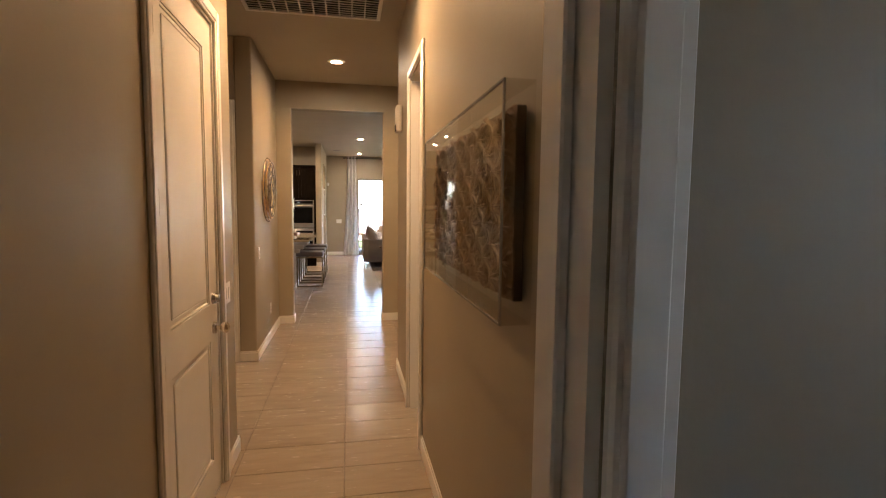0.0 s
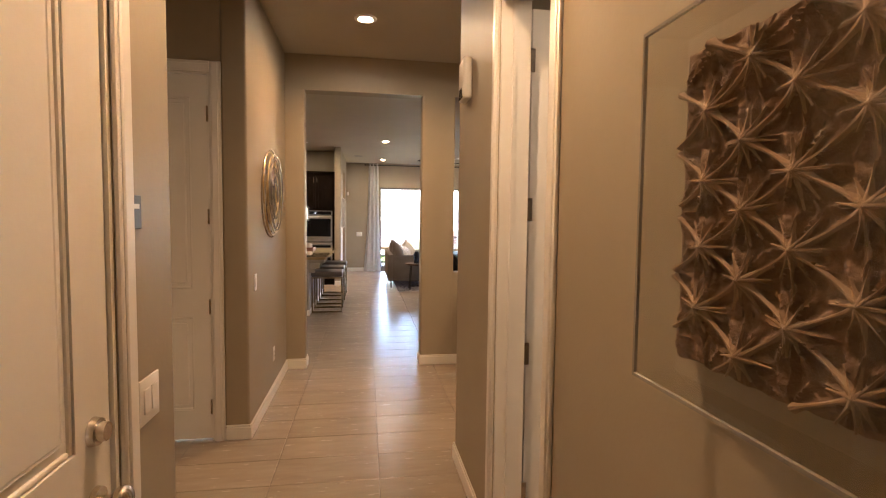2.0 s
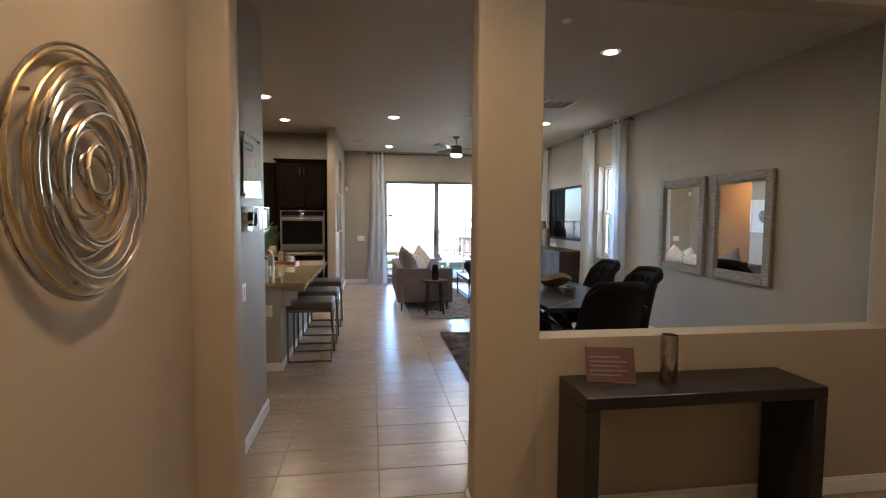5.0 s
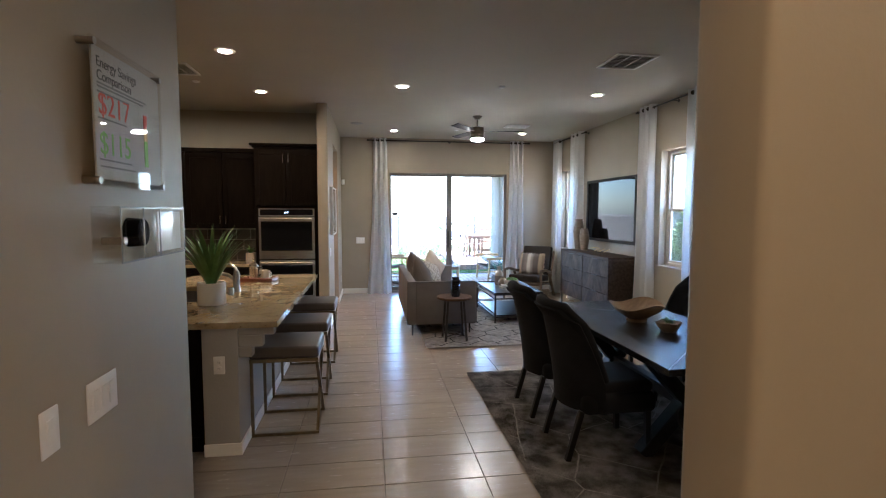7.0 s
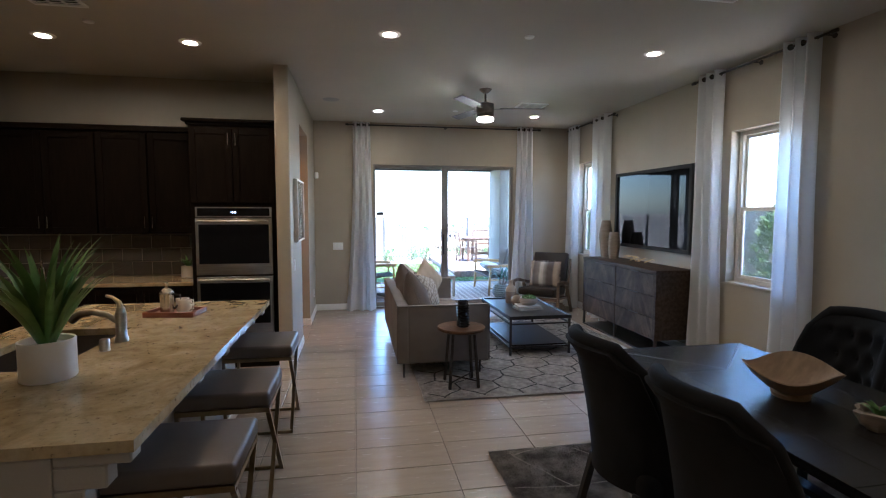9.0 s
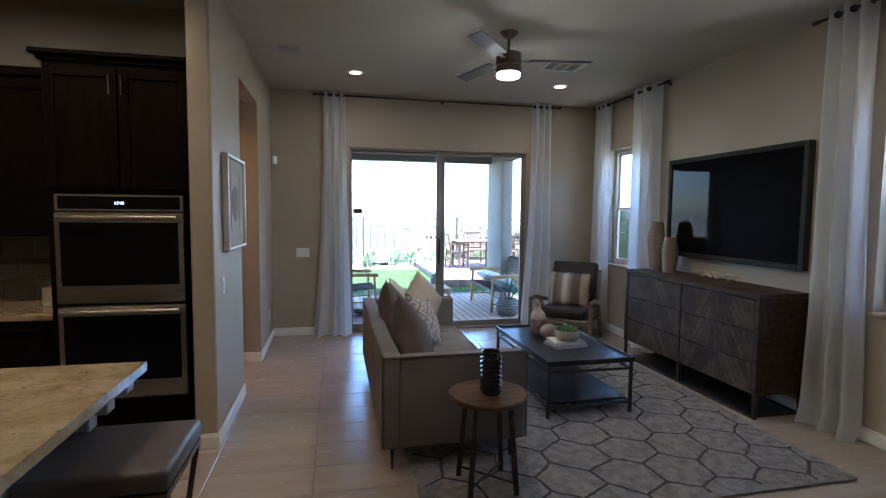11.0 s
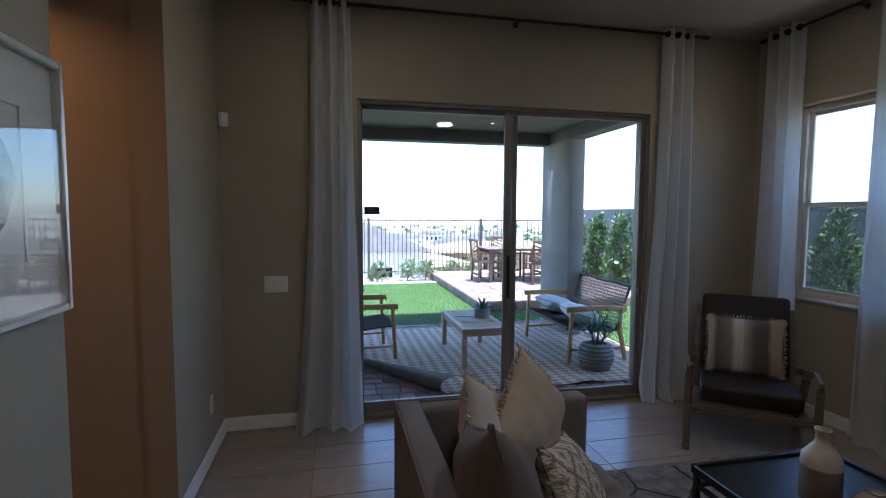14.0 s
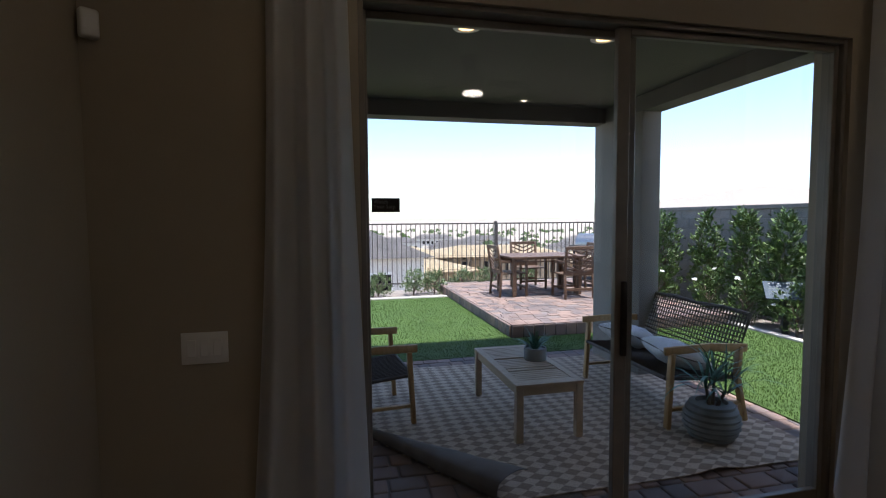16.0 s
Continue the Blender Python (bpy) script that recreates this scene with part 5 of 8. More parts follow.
def agave(parent, n, length, width, mat, seed, up=0.6, base=0.0, curl=0.5):
    """Tapered upright leaves round a centre."""
    r = random.Random(seed)
    for k in range(n):
        a = k * 2.399 + r.uniform(-0.3, 0.3)
        tilt = r.uniform(0.1, 1.0) * (1 - up) * 1.6 + 0.05
        ln = length * r.uniform(0.7, 1.1)
        w = width * r.uniform(0.8, 1.15)
        bm = B()
        L, R, M = [], [], []
        for i in range(7):
            u = i / 6
            t = tilt + curl * u * u
            d = Vector((math.cos(a) * math.sin(t), math.sin(a) * math.sin(t), math.cos(t)))
            c = Vector((math.cos(a), math.sin(a), 0)) * 0.012 + Vector((0, 0, base)) + d * ln * u
            s = Vector((-math.sin(a), math.cos(a), 0)) * w * (0.6 + 0.7 * u if u < 0.45 else (1 - u) / 0.55 * 0.915 + 0.01)
            fold = Vector((math.cos(a), math.sin(a), -0.3)) * w * 0.35
            L.append(bm.verts.new(c - s))
            R.append(bm.verts.new(c + s))
            M.append(bm.verts.new(c + fold * (1 - u)))
        for i in range(6):
            bm.faces.new((L[i], L[i + 1], M[i + 1], M[i]))
            bm.faces.new((M[i], M[i + 1], R[i + 1], R[i]))
        part("leaf", bm, mat, parent, "", 70)


PLANT = by_object(mottled("plant_leaf", (0.05, 0.12, 0.02), (0.11, 0.21, 0.045), 10, 0.42), 0.25)
pp = thing("potted_plant", pose(-1.30, 7.60, 0.916), "spiky green plant in a white cylinder pot", "plant")
bm = B()
lathe(bm, [(0.0, 0), (0.098, 0), (0.103, 0.006), (0.103, 0.168), (0.099, 0.172), (0.093, 0.168), (0.093, 0.14), (0.0, 0.14)], 40)
part("pot", bm, mottled("white_ceramic", (0.70, 0.69, 0.67), (0.74, 0.73, 0.71), 6, 0.45), pp, "white ceramic pot")
agave(pp, 64, 0.50, 0.022, PLANT, 3, 0.72, 0.13, 0.24)

tray = thing("serving_tray", pose(-1.23, 8.93, 0.916, 0, 0, -8), "red-brown wooden serving tray", "tray")
TRAYWOOD = mottled("red_wood", (0.16, 0.055, 0.03), (0.24, 0.09, 0.05), 6, 0.4, 60, 0.1, stretch=(1, 8, 1))
bm = B()
box(bm, -0.17, -0.11, 0, 0.17, 0.11, 0.012, 0.003, 1)
framed_pts = ((-0.17, -0.11, 0.17, -0.095), (-0.17, 0.095, 0.17, 0.11), (-0.17, -0.095, -0.155, 0.095), (0.155, -0.095, 0.17, 0.095))
for a, b, c, d in framed_pts:
    box(bm, a, b, 0.012, c, d, 0.036, 0.003, 1)
part("tray_body", bm, TRAYWOOD, tray)
press = thing("french_press", pose(-1.28, 8.92, 0.930), "chrome and glass french press", "coffee maker")
bm = B()
lathe(bm, [(0.042, 0), (0.042, 0.012), (0.044, 0.012), (0.044, 0.13), (0.046, 0.14), (0.04, 0.16), (0.02, 0.175), (0.008, 0.18), (0.008, 0.2), (0.014, 0.21), (0.0, 0.222)], 24)
part("body", bm, CHROME, press)
bm = B()
tube(bm, [(0.04, 0, 0.13), (0.085, 0, 0.125), (0.09, 0, 0.07), (0.045, 0, 0.03)], 0.008, 8)
part("handle", bm, BLACK, press, "black handle")
for k, (x, y) in enumerate(((-1.19, 8.95), (-1.15, 8.88))):
    mug = thing("mug", pose(x, y, 0.930, 0, 0, 30 - 60 * k), "white ceramic mug on the tray", "mug", "mugs")
    bm = B()
    lathe(bm, [(0.0, 0.0), (0.034, 0), (0.041, 0.02), (0.043, 0.095), (0.039, 0.095), (0.036, 0.02), (0.0, 0.012)], 24)
    part("body", bm, WHITEPLASTIC, mug)
    bm = B()
    tube(bm, [(0.038, 0, 0.08), (0.07, 0, 0.075), (0.072, 0, 0.04), (0.038, 0, 0.025)], 0.006, 8)
    part("handle", bm, WHITEPLASTIC, mug)

# counter stools
STOOLSEAT = mottled("grey_leather", (0.075, 0.062, 0.055), (0.10, 0.084, 0.075), 3, 0.45, 140, 0.12)
BRASS = mottled("antique_brass", (0.20, 0.155, 0.09), (0.27, 0.21, 0.125), 14, 0.36, metal=1.0)
st = thing("counter_stool", pose(-0.70, 7.43, 0), "backless counter stool, grey leather seat on a brass frame", "stool", "stools at the island")
bm = B()
box(bm, -0.245, -0.235, 0.575, 0.245, 0.235, 0.66, 0.022, 4)
part("seat", bm, STOOLSEAT, st, "grey leather seat")
bm = B()
framed_rail = ((-0.24, -0.23, 0.24, -0.205), (-0.24, 0.205, 0.24, 0.23), (-0.24, -0.205, -0.215, 0.205), (0.215, -0.205, 0.24, 0.205))
for a, b, c, d in framed_rail:
    box(bm, a, b, 0.548, c, d, 0.573)
part("seat_rail", bm, BRASS, st)
hb = 0.011
for x, y0, y1 in ((-0.228, -0.218, -0.218), (-0.228, 0.218, 0.218), (0.228, -0.218, 0.218), (0.228, 0.218, -0.218)):
    bm = B()
    d = Vector((0, y1 - y0, 0.55))
    box(bm, -hb, -hb, 0, hb, hb, d.length, m=Matrix.Translation((x + (0.004 if y1 < y0 else 0), y0, 0)) @ d.to_track_quat("Z", "Y").to_matrix().to_4x4())
    part("leg", bm, BRASS, st)
for a, b, c, d in ((-0.239, -0.229, 0.239, -0.207), (-0.239, 0.207, 0.239, 0.229)):
    bm = B()
    box(bm, a, b, 0.0, c, d, 0.022, 0.002, 1)
    part("floor_bar", bm, BRASS, st)
copy_thing(st, pose(-0.70, 8.21, 0))
copy_thing(st, pose(-0.70, 9.16, 0))


# cabinets along the back and left walls
def shaker(bm, x0, x1, z0, z1, y, t=0.02, rail=0.06):
    """A recessed-panel front facing -y at y."""
    framed(bm, "x", x0, x1, z0, z1, y - t, y, rail, 0.002)
    box(bm, x0 + rail, y - t * 0.45, z0 + rail, x1 - rail, y, z1 - rail)


def cabinet(name, x0, x1, y0, y1, z0, z1, label, doors, m=None, category="cabinet"):
    ob = thing(name, m or pose(0, 0, 0), label, category, "kitchen cabinets")
    bm = B()
    box(bm, x0, y0, z0, x1, y1, z1, 0.003, 1)
    part("body", bm, ESPRESSO, ob)
    for a, b, c, d, side in doors:
        bm = B()
        shaker(bm, a, b, c, d, y0 - 0.002)
        dr = part("door", bm, ESPRESSO, ob)
        bm = B()
        hx = b - 0.03 if side > 0 else a + 0.03
        hz = (c + 0.05) if z0 > 1.0 else (d - 0.17)
        cyl(bm, (hx, y0 - 0.05, hz), (hx, y0 - 0.05, hz + 0.12), 0.005, segs=8)
        for z in (hz + 0.015, hz + 0.105):
            cyl(bm, (hx, y0 - 0.02, z), (hx, y0 - 0.05, z), 0.004, segs=8)
        part("handle", bm, CHROME, dr)
    return ob


OX0, OX1, OY = -1.625, -0.785, 10.625
tall = cabinet("oven_cabinet", OX0, OX1, OY, 11.262, 0.0, 2.50, "tall espresso cabinet housing the double oven", [(OX0 + 0.01, -1.21, 1.72, 2.47, 1), (-1.20, OX1 - 0.01, 1.72, 2.47, -1)])
bm = B()
box(bm, OX0 - 0.02, OY - 0.02, 2.50, OX1 + 0.003, 11.262, 2.53, 0.004, 1)
box(bm, OX0 - 0.05, OY - 0.05, 2.53, OX1 + 0.003, 11.262, 2.56, 0.006, 1)
part("crown_moulding", bm, ESPRESSO, tall)
oven = thing("double_oven", pose(0, OY - 0.004, 0), "stainless built-in double wall oven with black glass", "oven")
VX0, VX1 = -1.577, -0.838
bm = B()
box(bm, VX0, 0.0, 0.34, VX1, 0.06, 1.68)
part("body", bm, DARKMETAL, oven)
bm = B()
box(bm, VX0, -0.022, 1.575, VX1, 0, 1.68, 0.003, 1)
cp = part("control_panel", bm, STEEL, oven)
bm = B()
box(bm, VX0 + 0.02, -0.025, 1.588, VX1 - 0.02, -0.021, 1.668)
part("panel_glass", bm, BLACKGLASS, cp)
DISPLAY = glow("oven_display", (0.75, 0.85, 1.0), 0.3)
words("clock", "12:46", 0.026, pose(-1.24, OY - 0.0302, 1.618, 90, 0, 0), DISPLAY, None).parent = None
bpy.data.objects["clock"].parent = cp
bpy.data.objects["clock"].matrix_basis = pose(-1.24, -0.0262, 1.618, 90, 0, 0)
for z0, z1 in ((0.985, 1.565), (0.36, 0.965)):
    bm = B()
    box(bm, VX0, -0.034, z0, VX1, 0, z1, 0.003, 1)
    dr = part("oven_door", bm, STEEL, oven)
    bm = B()
    box(bm, VX0 + 0.03, -0.0375, z0 + 0.115, VX1 - 0.03, -0.030, z1 - 0.062, 0.002, 1)
    part("door_glass", bm, BLACKGLASS, dr, "black glass window")
    bm = B()
    cyl(bm, (VX0 + 0.03, -0.075, z1 - 0.03), (VX1 - 0.03, -0.075, z1 - 0.03), 0.013, segs=14)
    for x in (VX0 + 0.06, VX1 - 0.06):
        cyl(bm, (x, -0.034, z1 - 0.03), (x, -0.075, z1 - 0.03), 0.009, segs=10)
    part("oven_handle", bm, STEEL, dr, "stainless bar handle")

for k in range(5):
    x1 = OX0 - 0.005 - k * 0.49
    x0 = max(-4.09, x1 - 0.485)
    if x1 - x0 < 0.2:
        continue
    cabinet("wall_cabinet", x0, x1, 10.93, 11.262, 1.40, 2.46, "espresso shaker wall cabinet, closed", [(x0 + 0.005, x1 - 0.005, 1.41, 2.44, 1 if k % 2 else -1)])
    cabinet("base_cabinet", x0, x1, 10.66, 11.262, 0.0, 0.874, "espresso shaker base cabinet, closed", [(x0 + 0.005, x1 - 0.005, 0.11, 0.86, 1 if k % 2 else -1)])
bm = B()
box(bm, -4.09, 10.905, 2.462, OX0 - 0.022, 11.262, 2.52, 0.006, 1)
crown = tagged(part("cabinet_crown", bm, ESPRESSO), "espresso crown moulding above the wall cabinets", "moulding")
for k in range(4):
    y1 = 10.62 - k * 0.55
    lm = pose(-3.46, y1, 0, 0, 0, 90)
    cabinet("base_cabinet", -0.545, 0, 0.0, 0.60, 0.0, 0.874, "espresso shaker base cabinet at the end of the kitchen", [(-0.54, -0.005, 0.11, 0.86, 1)], lm)
    cabinet("wall_cabinet", -0.545, 0, 0.30, 0.60, 1.40, 2.46, "espresso shaker wall cabinet at the end of the kitchen", [(-0.54, -0.005, 1.41, 2.44, 1)], lm)
ct = thing("back_countertop", pose(0, 0, 0), "granite countertop along the kitchen walls", "countertop")
bm = B()
box(bm, -4.09, 10.63, 0.876, OX0 - 0.004, 11.262, 0.916, 0.004, 1)
part("slab", bm, GRANITE, ct)
bm = B()
box(bm, -4.09, 8.44, 0.876, -3.43, 10.629, 0.916, 0.004, 1)
part("slab", bm, GRANITE, ct)
SPLASH = by_object(mottled("glazed_tile", (0.09, 0.078, 0.066), (0.125, 0.108, 0.09), 5, 0.25, 25, 0.1), 0.14)
bs = tagged(new("backsplash"), "glossy taupe subway tile backsplash", "wall", kind="structure")
bm = B()
box(bm, -0.098, 0, -0.073, 0.098, 0.006, 0.073, 0.002, 1)
splash_mesh = mesh_from("tile", bm, SPLASH)
for row in range(3):
    for k in range(13):
        x = OX0 - 0.11 - k * 0.202 - (0.1 if row % 2 else 0)
        if x > -4.0:
            o = new("tile", splash_mesh)
            o.parent = bs
            o.location = (x, 11.262, 0.995 + row * 0.152)
kp = thing("herb_pot", pose(-1.78, 11.0, 0.917), "small plant in a pale square pot on the counter", "plant")
bm = B()
box(bm, -0.06, -0.06, 0, 0.06, 0.06, 0.13, 0.008, 2)
part("pot", bm, KERB, kp)
agave(kp, 16, 0.16, 0.014, PLANT, 8, 0.5, 0.12, 0.5)
bt = thing("counter_bottles", pose(-3.2, 11.0, 0.917), "pair of small bottles on the back counter", "bottle")
for x, h in ((0, 0.2), (0.09, 0.16)):
    bm = B()
    lathe(bm, [(0.0, 0), (0.032, 0), (0.032, h * 0.6), (0.012, h * 0.75), (0.012, h), (0.0, h)], 18, (x, 0, 0))
    part("bottle", bm, CHROME if h > 0.18 else WHITEPLASTIC, bt)

# ---- living room ----
def fabric(name, a, b, scale=200, rough=0.9, strength=0.35, weave=(1, 1, 1)):
    return mottled(name, a, b, 3, rough, scale, strength, weave, distance=0.004, Sheen_Weight=0.02, Specular_IOR_Level=0.2)


SOFA = fabric("grey_beige_linen", (0.135, 0.118, 0.105), (0.17, 0.15, 0.135))
PIPING = fabric("dark_piping", (0.10, 0.085, 0.075), (0.13, 0.11, 0.10))


def cushion(w, h, t, mat, name="cushion", parent=None, m=None, seed=0, pinch=0.55, wrinkle=0.012, label=""):
    """A filled cushion in the local xz plane, thin along y, with pulled corners and creases."""
    bm = B()
    n = 18
    for s in (1, -1):
        def f(u, v, s=s):
            a, b = 2 * u - 1, 2 * v - 1
            edge = (1 - abs(a) ** 2.4) * (1 - abs(b) ** 2.4)
            bulge = max(0.0, edge) ** 0.5
            pull = 1 - 0.07 * (1 - abs(a) ** 2) * abs(b) ** 3
            pull2 = 1 - 0.07 * (1 - abs(b) ** 2) * abs(a) ** 3
            nz = noise.noise((a * 2.4 + seed, b * 2.4, s * 3 + seed)) * wrinkle * bulge * 2
            nz += noise.noise((a * 7 + b * 3 + seed, b * 2.0, seed)) * wrinkle * 0.7 * bulge
            return Vector((a * w / 2 * pull2, s * (t / 2 * bulge + nz), b * h / 2 * pull))
        sheet(bm, n, n, f)
    bmesh.ops.remove_doubles(bm, verts=bm.verts, dist=0.0008)
    ob = part(name, bm, mat, parent, label, 80)
    if m is not None:
        ob.matrix_basis = m
    return ob


SX0, SX1, SY0, SY1 = 0.40, 1.32, 9.95, 12.05
sofa = thing("sofa", pose(0, 0, 0), "grey-beige linen sofa with thin piped arms and slim metal legs", "sofa")


def slab_panel(bm, x0, y0, z0, x1, y1, z1, bev=0.025):
    box(bm, x0, y0, z0, x1, y1, z1, bev, 4)


bm = B()
slab_panel(bm, SX0, SY0, 0.15, SX0 + 0.12, SY1, 0.73)
part("backrest", bm, SOFA, sofa)
for y in (SY0, SY1 - 0.10):
    bm = B()
    slab_panel(bm, SX0 + 0.10, y, 0.15, SX1, y + 0.10, 0.72)
    part("arm", bm, SOFA, sofa)
bm = B()
slab_panel(bm, SX0 + 0.10, SY0 + 0.09, 0.15, SX1 - 0.02, SY1 - 0.09, 0.31, 0.02)
part("base", bm, SOFA, sofa)
half = (SY1 - SY0 - 0.21) / 2
for k in range(2):
    bm = B()
    y0 = SY0 + 0.105 + k * half

    def top(u, v, y0=y0):
        a, b = 2 * u - 1, 2 * v - 1
        e = max(0.0, (1 - a ** 8) * (1 - b ** 8))
        crease = 0.010 * math.sin(b * 26 + 2 * math.sin(a * 3)) * noise.noise((a * 1.5, b * 2.0, k + 5.0)) * e
        return Vector((SX0 + 0.30 + (SX1 - SX0 - 0.28) * u, y0 + half * v, 0.40 + 0.06 * e ** 0.5 + crease * 3.6))
    sheet(bm, 22, 34, top)
    box(bm, SX0 + 0.30, y0 + 0.004, 0.312, SX1 + 0.02, y0 + half - 0.004, 0.41, 0.02, 2)
    part("seat_cushion", bm, SOFA, sofa, "", 70)
for x in (SX0 + 0.07, SX1 - 0.08):
    for y in (SY0 + 0.07, SY1 - 0.07):
        bm = B()
        cyl(bm, (x, y, 0), (x, y, 0.152), 0.009, 0.014, 10)
        part("leg", bm, DARKMETAL, sofa, "slim black metal leg")
for pts in ([(SX0 + 0.004, SY0 + 0.004, 0.728), (SX0 + 0.004, SY1 - 0.004, 0.728)], [(SX0 + 0.004, SY0 + 0.003, 0.718), (SX1 - 0.01, SY0 + 0.003, 0.718)], [(SX0 + 0.12, SY1 - 0.003, 0.718), (SX1 - 0.01, SY1 - 0.003, 0.718)], [(SX0 + 0.003, SY0 + 0.003, 0.16), (SX0 + 0.003, SY0 + 0.003, 0.72)], [(SX1, SY0 + 0.005, 0.16), (SX1, SY0 + 0.005, 0.71)]):
    bm = B()
    tube(bm, pts, 0.006, 6)
    part("piping", bm, PIPING, sofa, "dark welt piping")

BROWNPILLOW = fabric("taupe_pillow", (0.10, 0.082, 0.072), (0.14, 0.116, 0.102))
CREAM = fabric("cream_pillow", (0.40, 0.355, 0.30), (0.47, 0.425, 0.365), 90)
OCHRE = fabric("ochre_pillow", (0.35, 0.28, 0.21), (0.42, 0.345, 0.265), 120)


def stripes(name, axis_scale, stops, extra_bump=60):
    m = material(name, (0.5, 0.45, 0.4), 0.95)
    sh = m.node_tree.nodes["Principled BSDF"]
    v = coords(m, axis_scale)
    sep = node(m, "ShaderNodeSeparateXYZ")
    link(m, v, sep.inputs[0])
    jit = noise_of(m, v, 9, 3)
    add = node(m, "ShaderNodeMath")
    add.operation = "MULTIPLY_ADD"
    add.inputs[1].default_value = 0.05
    link(m, jit, add.inputs[0])
    link(m, sep.outputs["X"], add.inputs[2])
    fr = node(m, "ShaderNodeMath")
    fr.operation = "FRACT"
    link(m, add.outputs[0], fr.inputs[0])
    link(m, ramp(m, fr.outputs[0], stops), sh.inputs["Base Color"])
    bump(m, noise_of(m, v, extra_bump, 3), 0.6, 0.01)
    return m


def diamond_cloth():
    m = material("diamond_weave", (0.45, 0.38, 0.3), 0.95)
    sh = m.node_tree.nodes["Principled BSDF"]
    v = coords(m, (11, 1, 11), (0, radians(45), 0))
    sep = node(m, "ShaderNodeSeparateXYZ")
    link(m, v, sep.inputs[0])
    dist = []
    for axis in ("X", "Z"):
        pp_ = node(m, "ShaderNodeMath")
        pp_.operation, pp_.inputs[1].default_value = "PINGPONG", 0.5
        link(m, sep.outputs[axis], pp_.inputs[0])
        dist.append(pp_.outputs[0])
    low = node(m, "ShaderNodeMath")
    low.operation = "MINIMUM"
    link(m, dist[0], low.inputs[0])
    link(m, dist[1], low.inputs[1])
    nub = node(m, "ShaderNodeTexVoronoi", Scale=11)
    link(m, v, nub.inputs["Vector"])
    add = node(m, "ShaderNodeMath")
    add.operation, add.inputs[1].default_value = "MULTIPLY_ADD", 0.12
    link(m, nub.outputs["Distance"], add.inputs[0])
    link(m, low.outputs[0], add.inputs[2])
    col = ramp(m, add.outputs[0], [(0.10, (0.17, 0.13, 0.10)), (0.17, (0.40, 0.35, 0.29)), (0.34, (0.46, 0.41, 0.345)), (0.46, (0.24, 0.19, 0.15))])
    link(m, col, sh.inputs["Base Color"])
    bump(m, nub.outputs["Distance"], 0.9, 0.008)
    return m


DIAMOND = diamond_cloth()


def pillow(name, m, w, h, t, mat, label, seed, fringe=False):
    ob = thing(name, m, label, "pillow", "sofa pillows")
    cushion(w, h, t, mat, "cushion_body", ob, None, seed)
    r = random.Random(seed)
    bm = B()
    if fringe:
        for k in range(90):
            u = k / 90 * 4
            e, q = int(u), (u % 1) * 2 - 1
            p = ((q * w / 2, h / 2), (w / 2, -q * h / 2), (-q * w / 2, -h / 2), (-w / 2, q * h / 2))[e]
            d = Vector((p[0], 0, p[1])).normalized()
            for s in range(3):
                o = Vector((p[0] * 0.95, r.uniform(-0.008, 0.008), p[1] * 0.95))
                tube(bm, [o, o + (d + Vector((r.uniform(-0.5, 0.5), r.uniform(-0.5, 0.5), r.uniform(-0.5, 0.5)))) * 0.018], [0.006, 0.002], 4)
        part("fringe", bm, mat, ob, "frayed fringe")
    else:
        pts = []
        for k in range(64):
            a = 2 * math.pi * k / 64
            c, s = math.cos(a), math.sin(a)
            q = 1 / max(abs(c), abs(s))
            pts.append((c * q * w / 2 * (0.93 + 0.07 * min(1, abs(abs(c) - abs(s)) < 0.2)), 0, s * q * h / 2 * (0.93 + 0.07 * min(1, abs(abs(c) - abs(s)) < 0.2))))
        tube(bm, pts, 0.005, 5, True)
        part("welt", bm, PIPING, ob, "dark welt")
    return ob


def lean(x, y, z, turn, tilt, roll=0):
    return pose(x, y, z, 0, 0, turn) @ pose(0, 0, 0, tilt, roll, 0)


# each leans on the backrest, facing into the room
pillow("throw_pillow", lean(0.67, 10.50, 0.66, 80, -20, 26), 0.58, 0.58, 0.25, BROWNPILLOW, "taupe linen pillow with dark welt at the near end", 11)
pillow("throw_pillow", lean(0.62, 11.16, 0.68, 82, -14, 22), 0.58, 0.58, 0.24, BROWNPILLOW, "taupe linen pillow with dark welt by the backrest", 12)
pillow("throw_pillow", lean(0.88, 11.22, 0.64, 54, -24, 16), 0.46, 0.46, 0.18, DIAMOND, "diamond-woven tan and cream pillow", 13)
pillow("throw_pillow", lean(0.74, 11.70, 0.66, 50, -16, 30), 0.47, 0.47, 0.16, CREAM, "cream fringed pillow standing on its corner", 14, True)
pillow("throw_pillow", lean(0.96, 11.80, 0.70, 28, -14, 44), 0.46, 0.46, 0.16, OCHRE, "tan fringed pillow standing on its corner", 15, True)


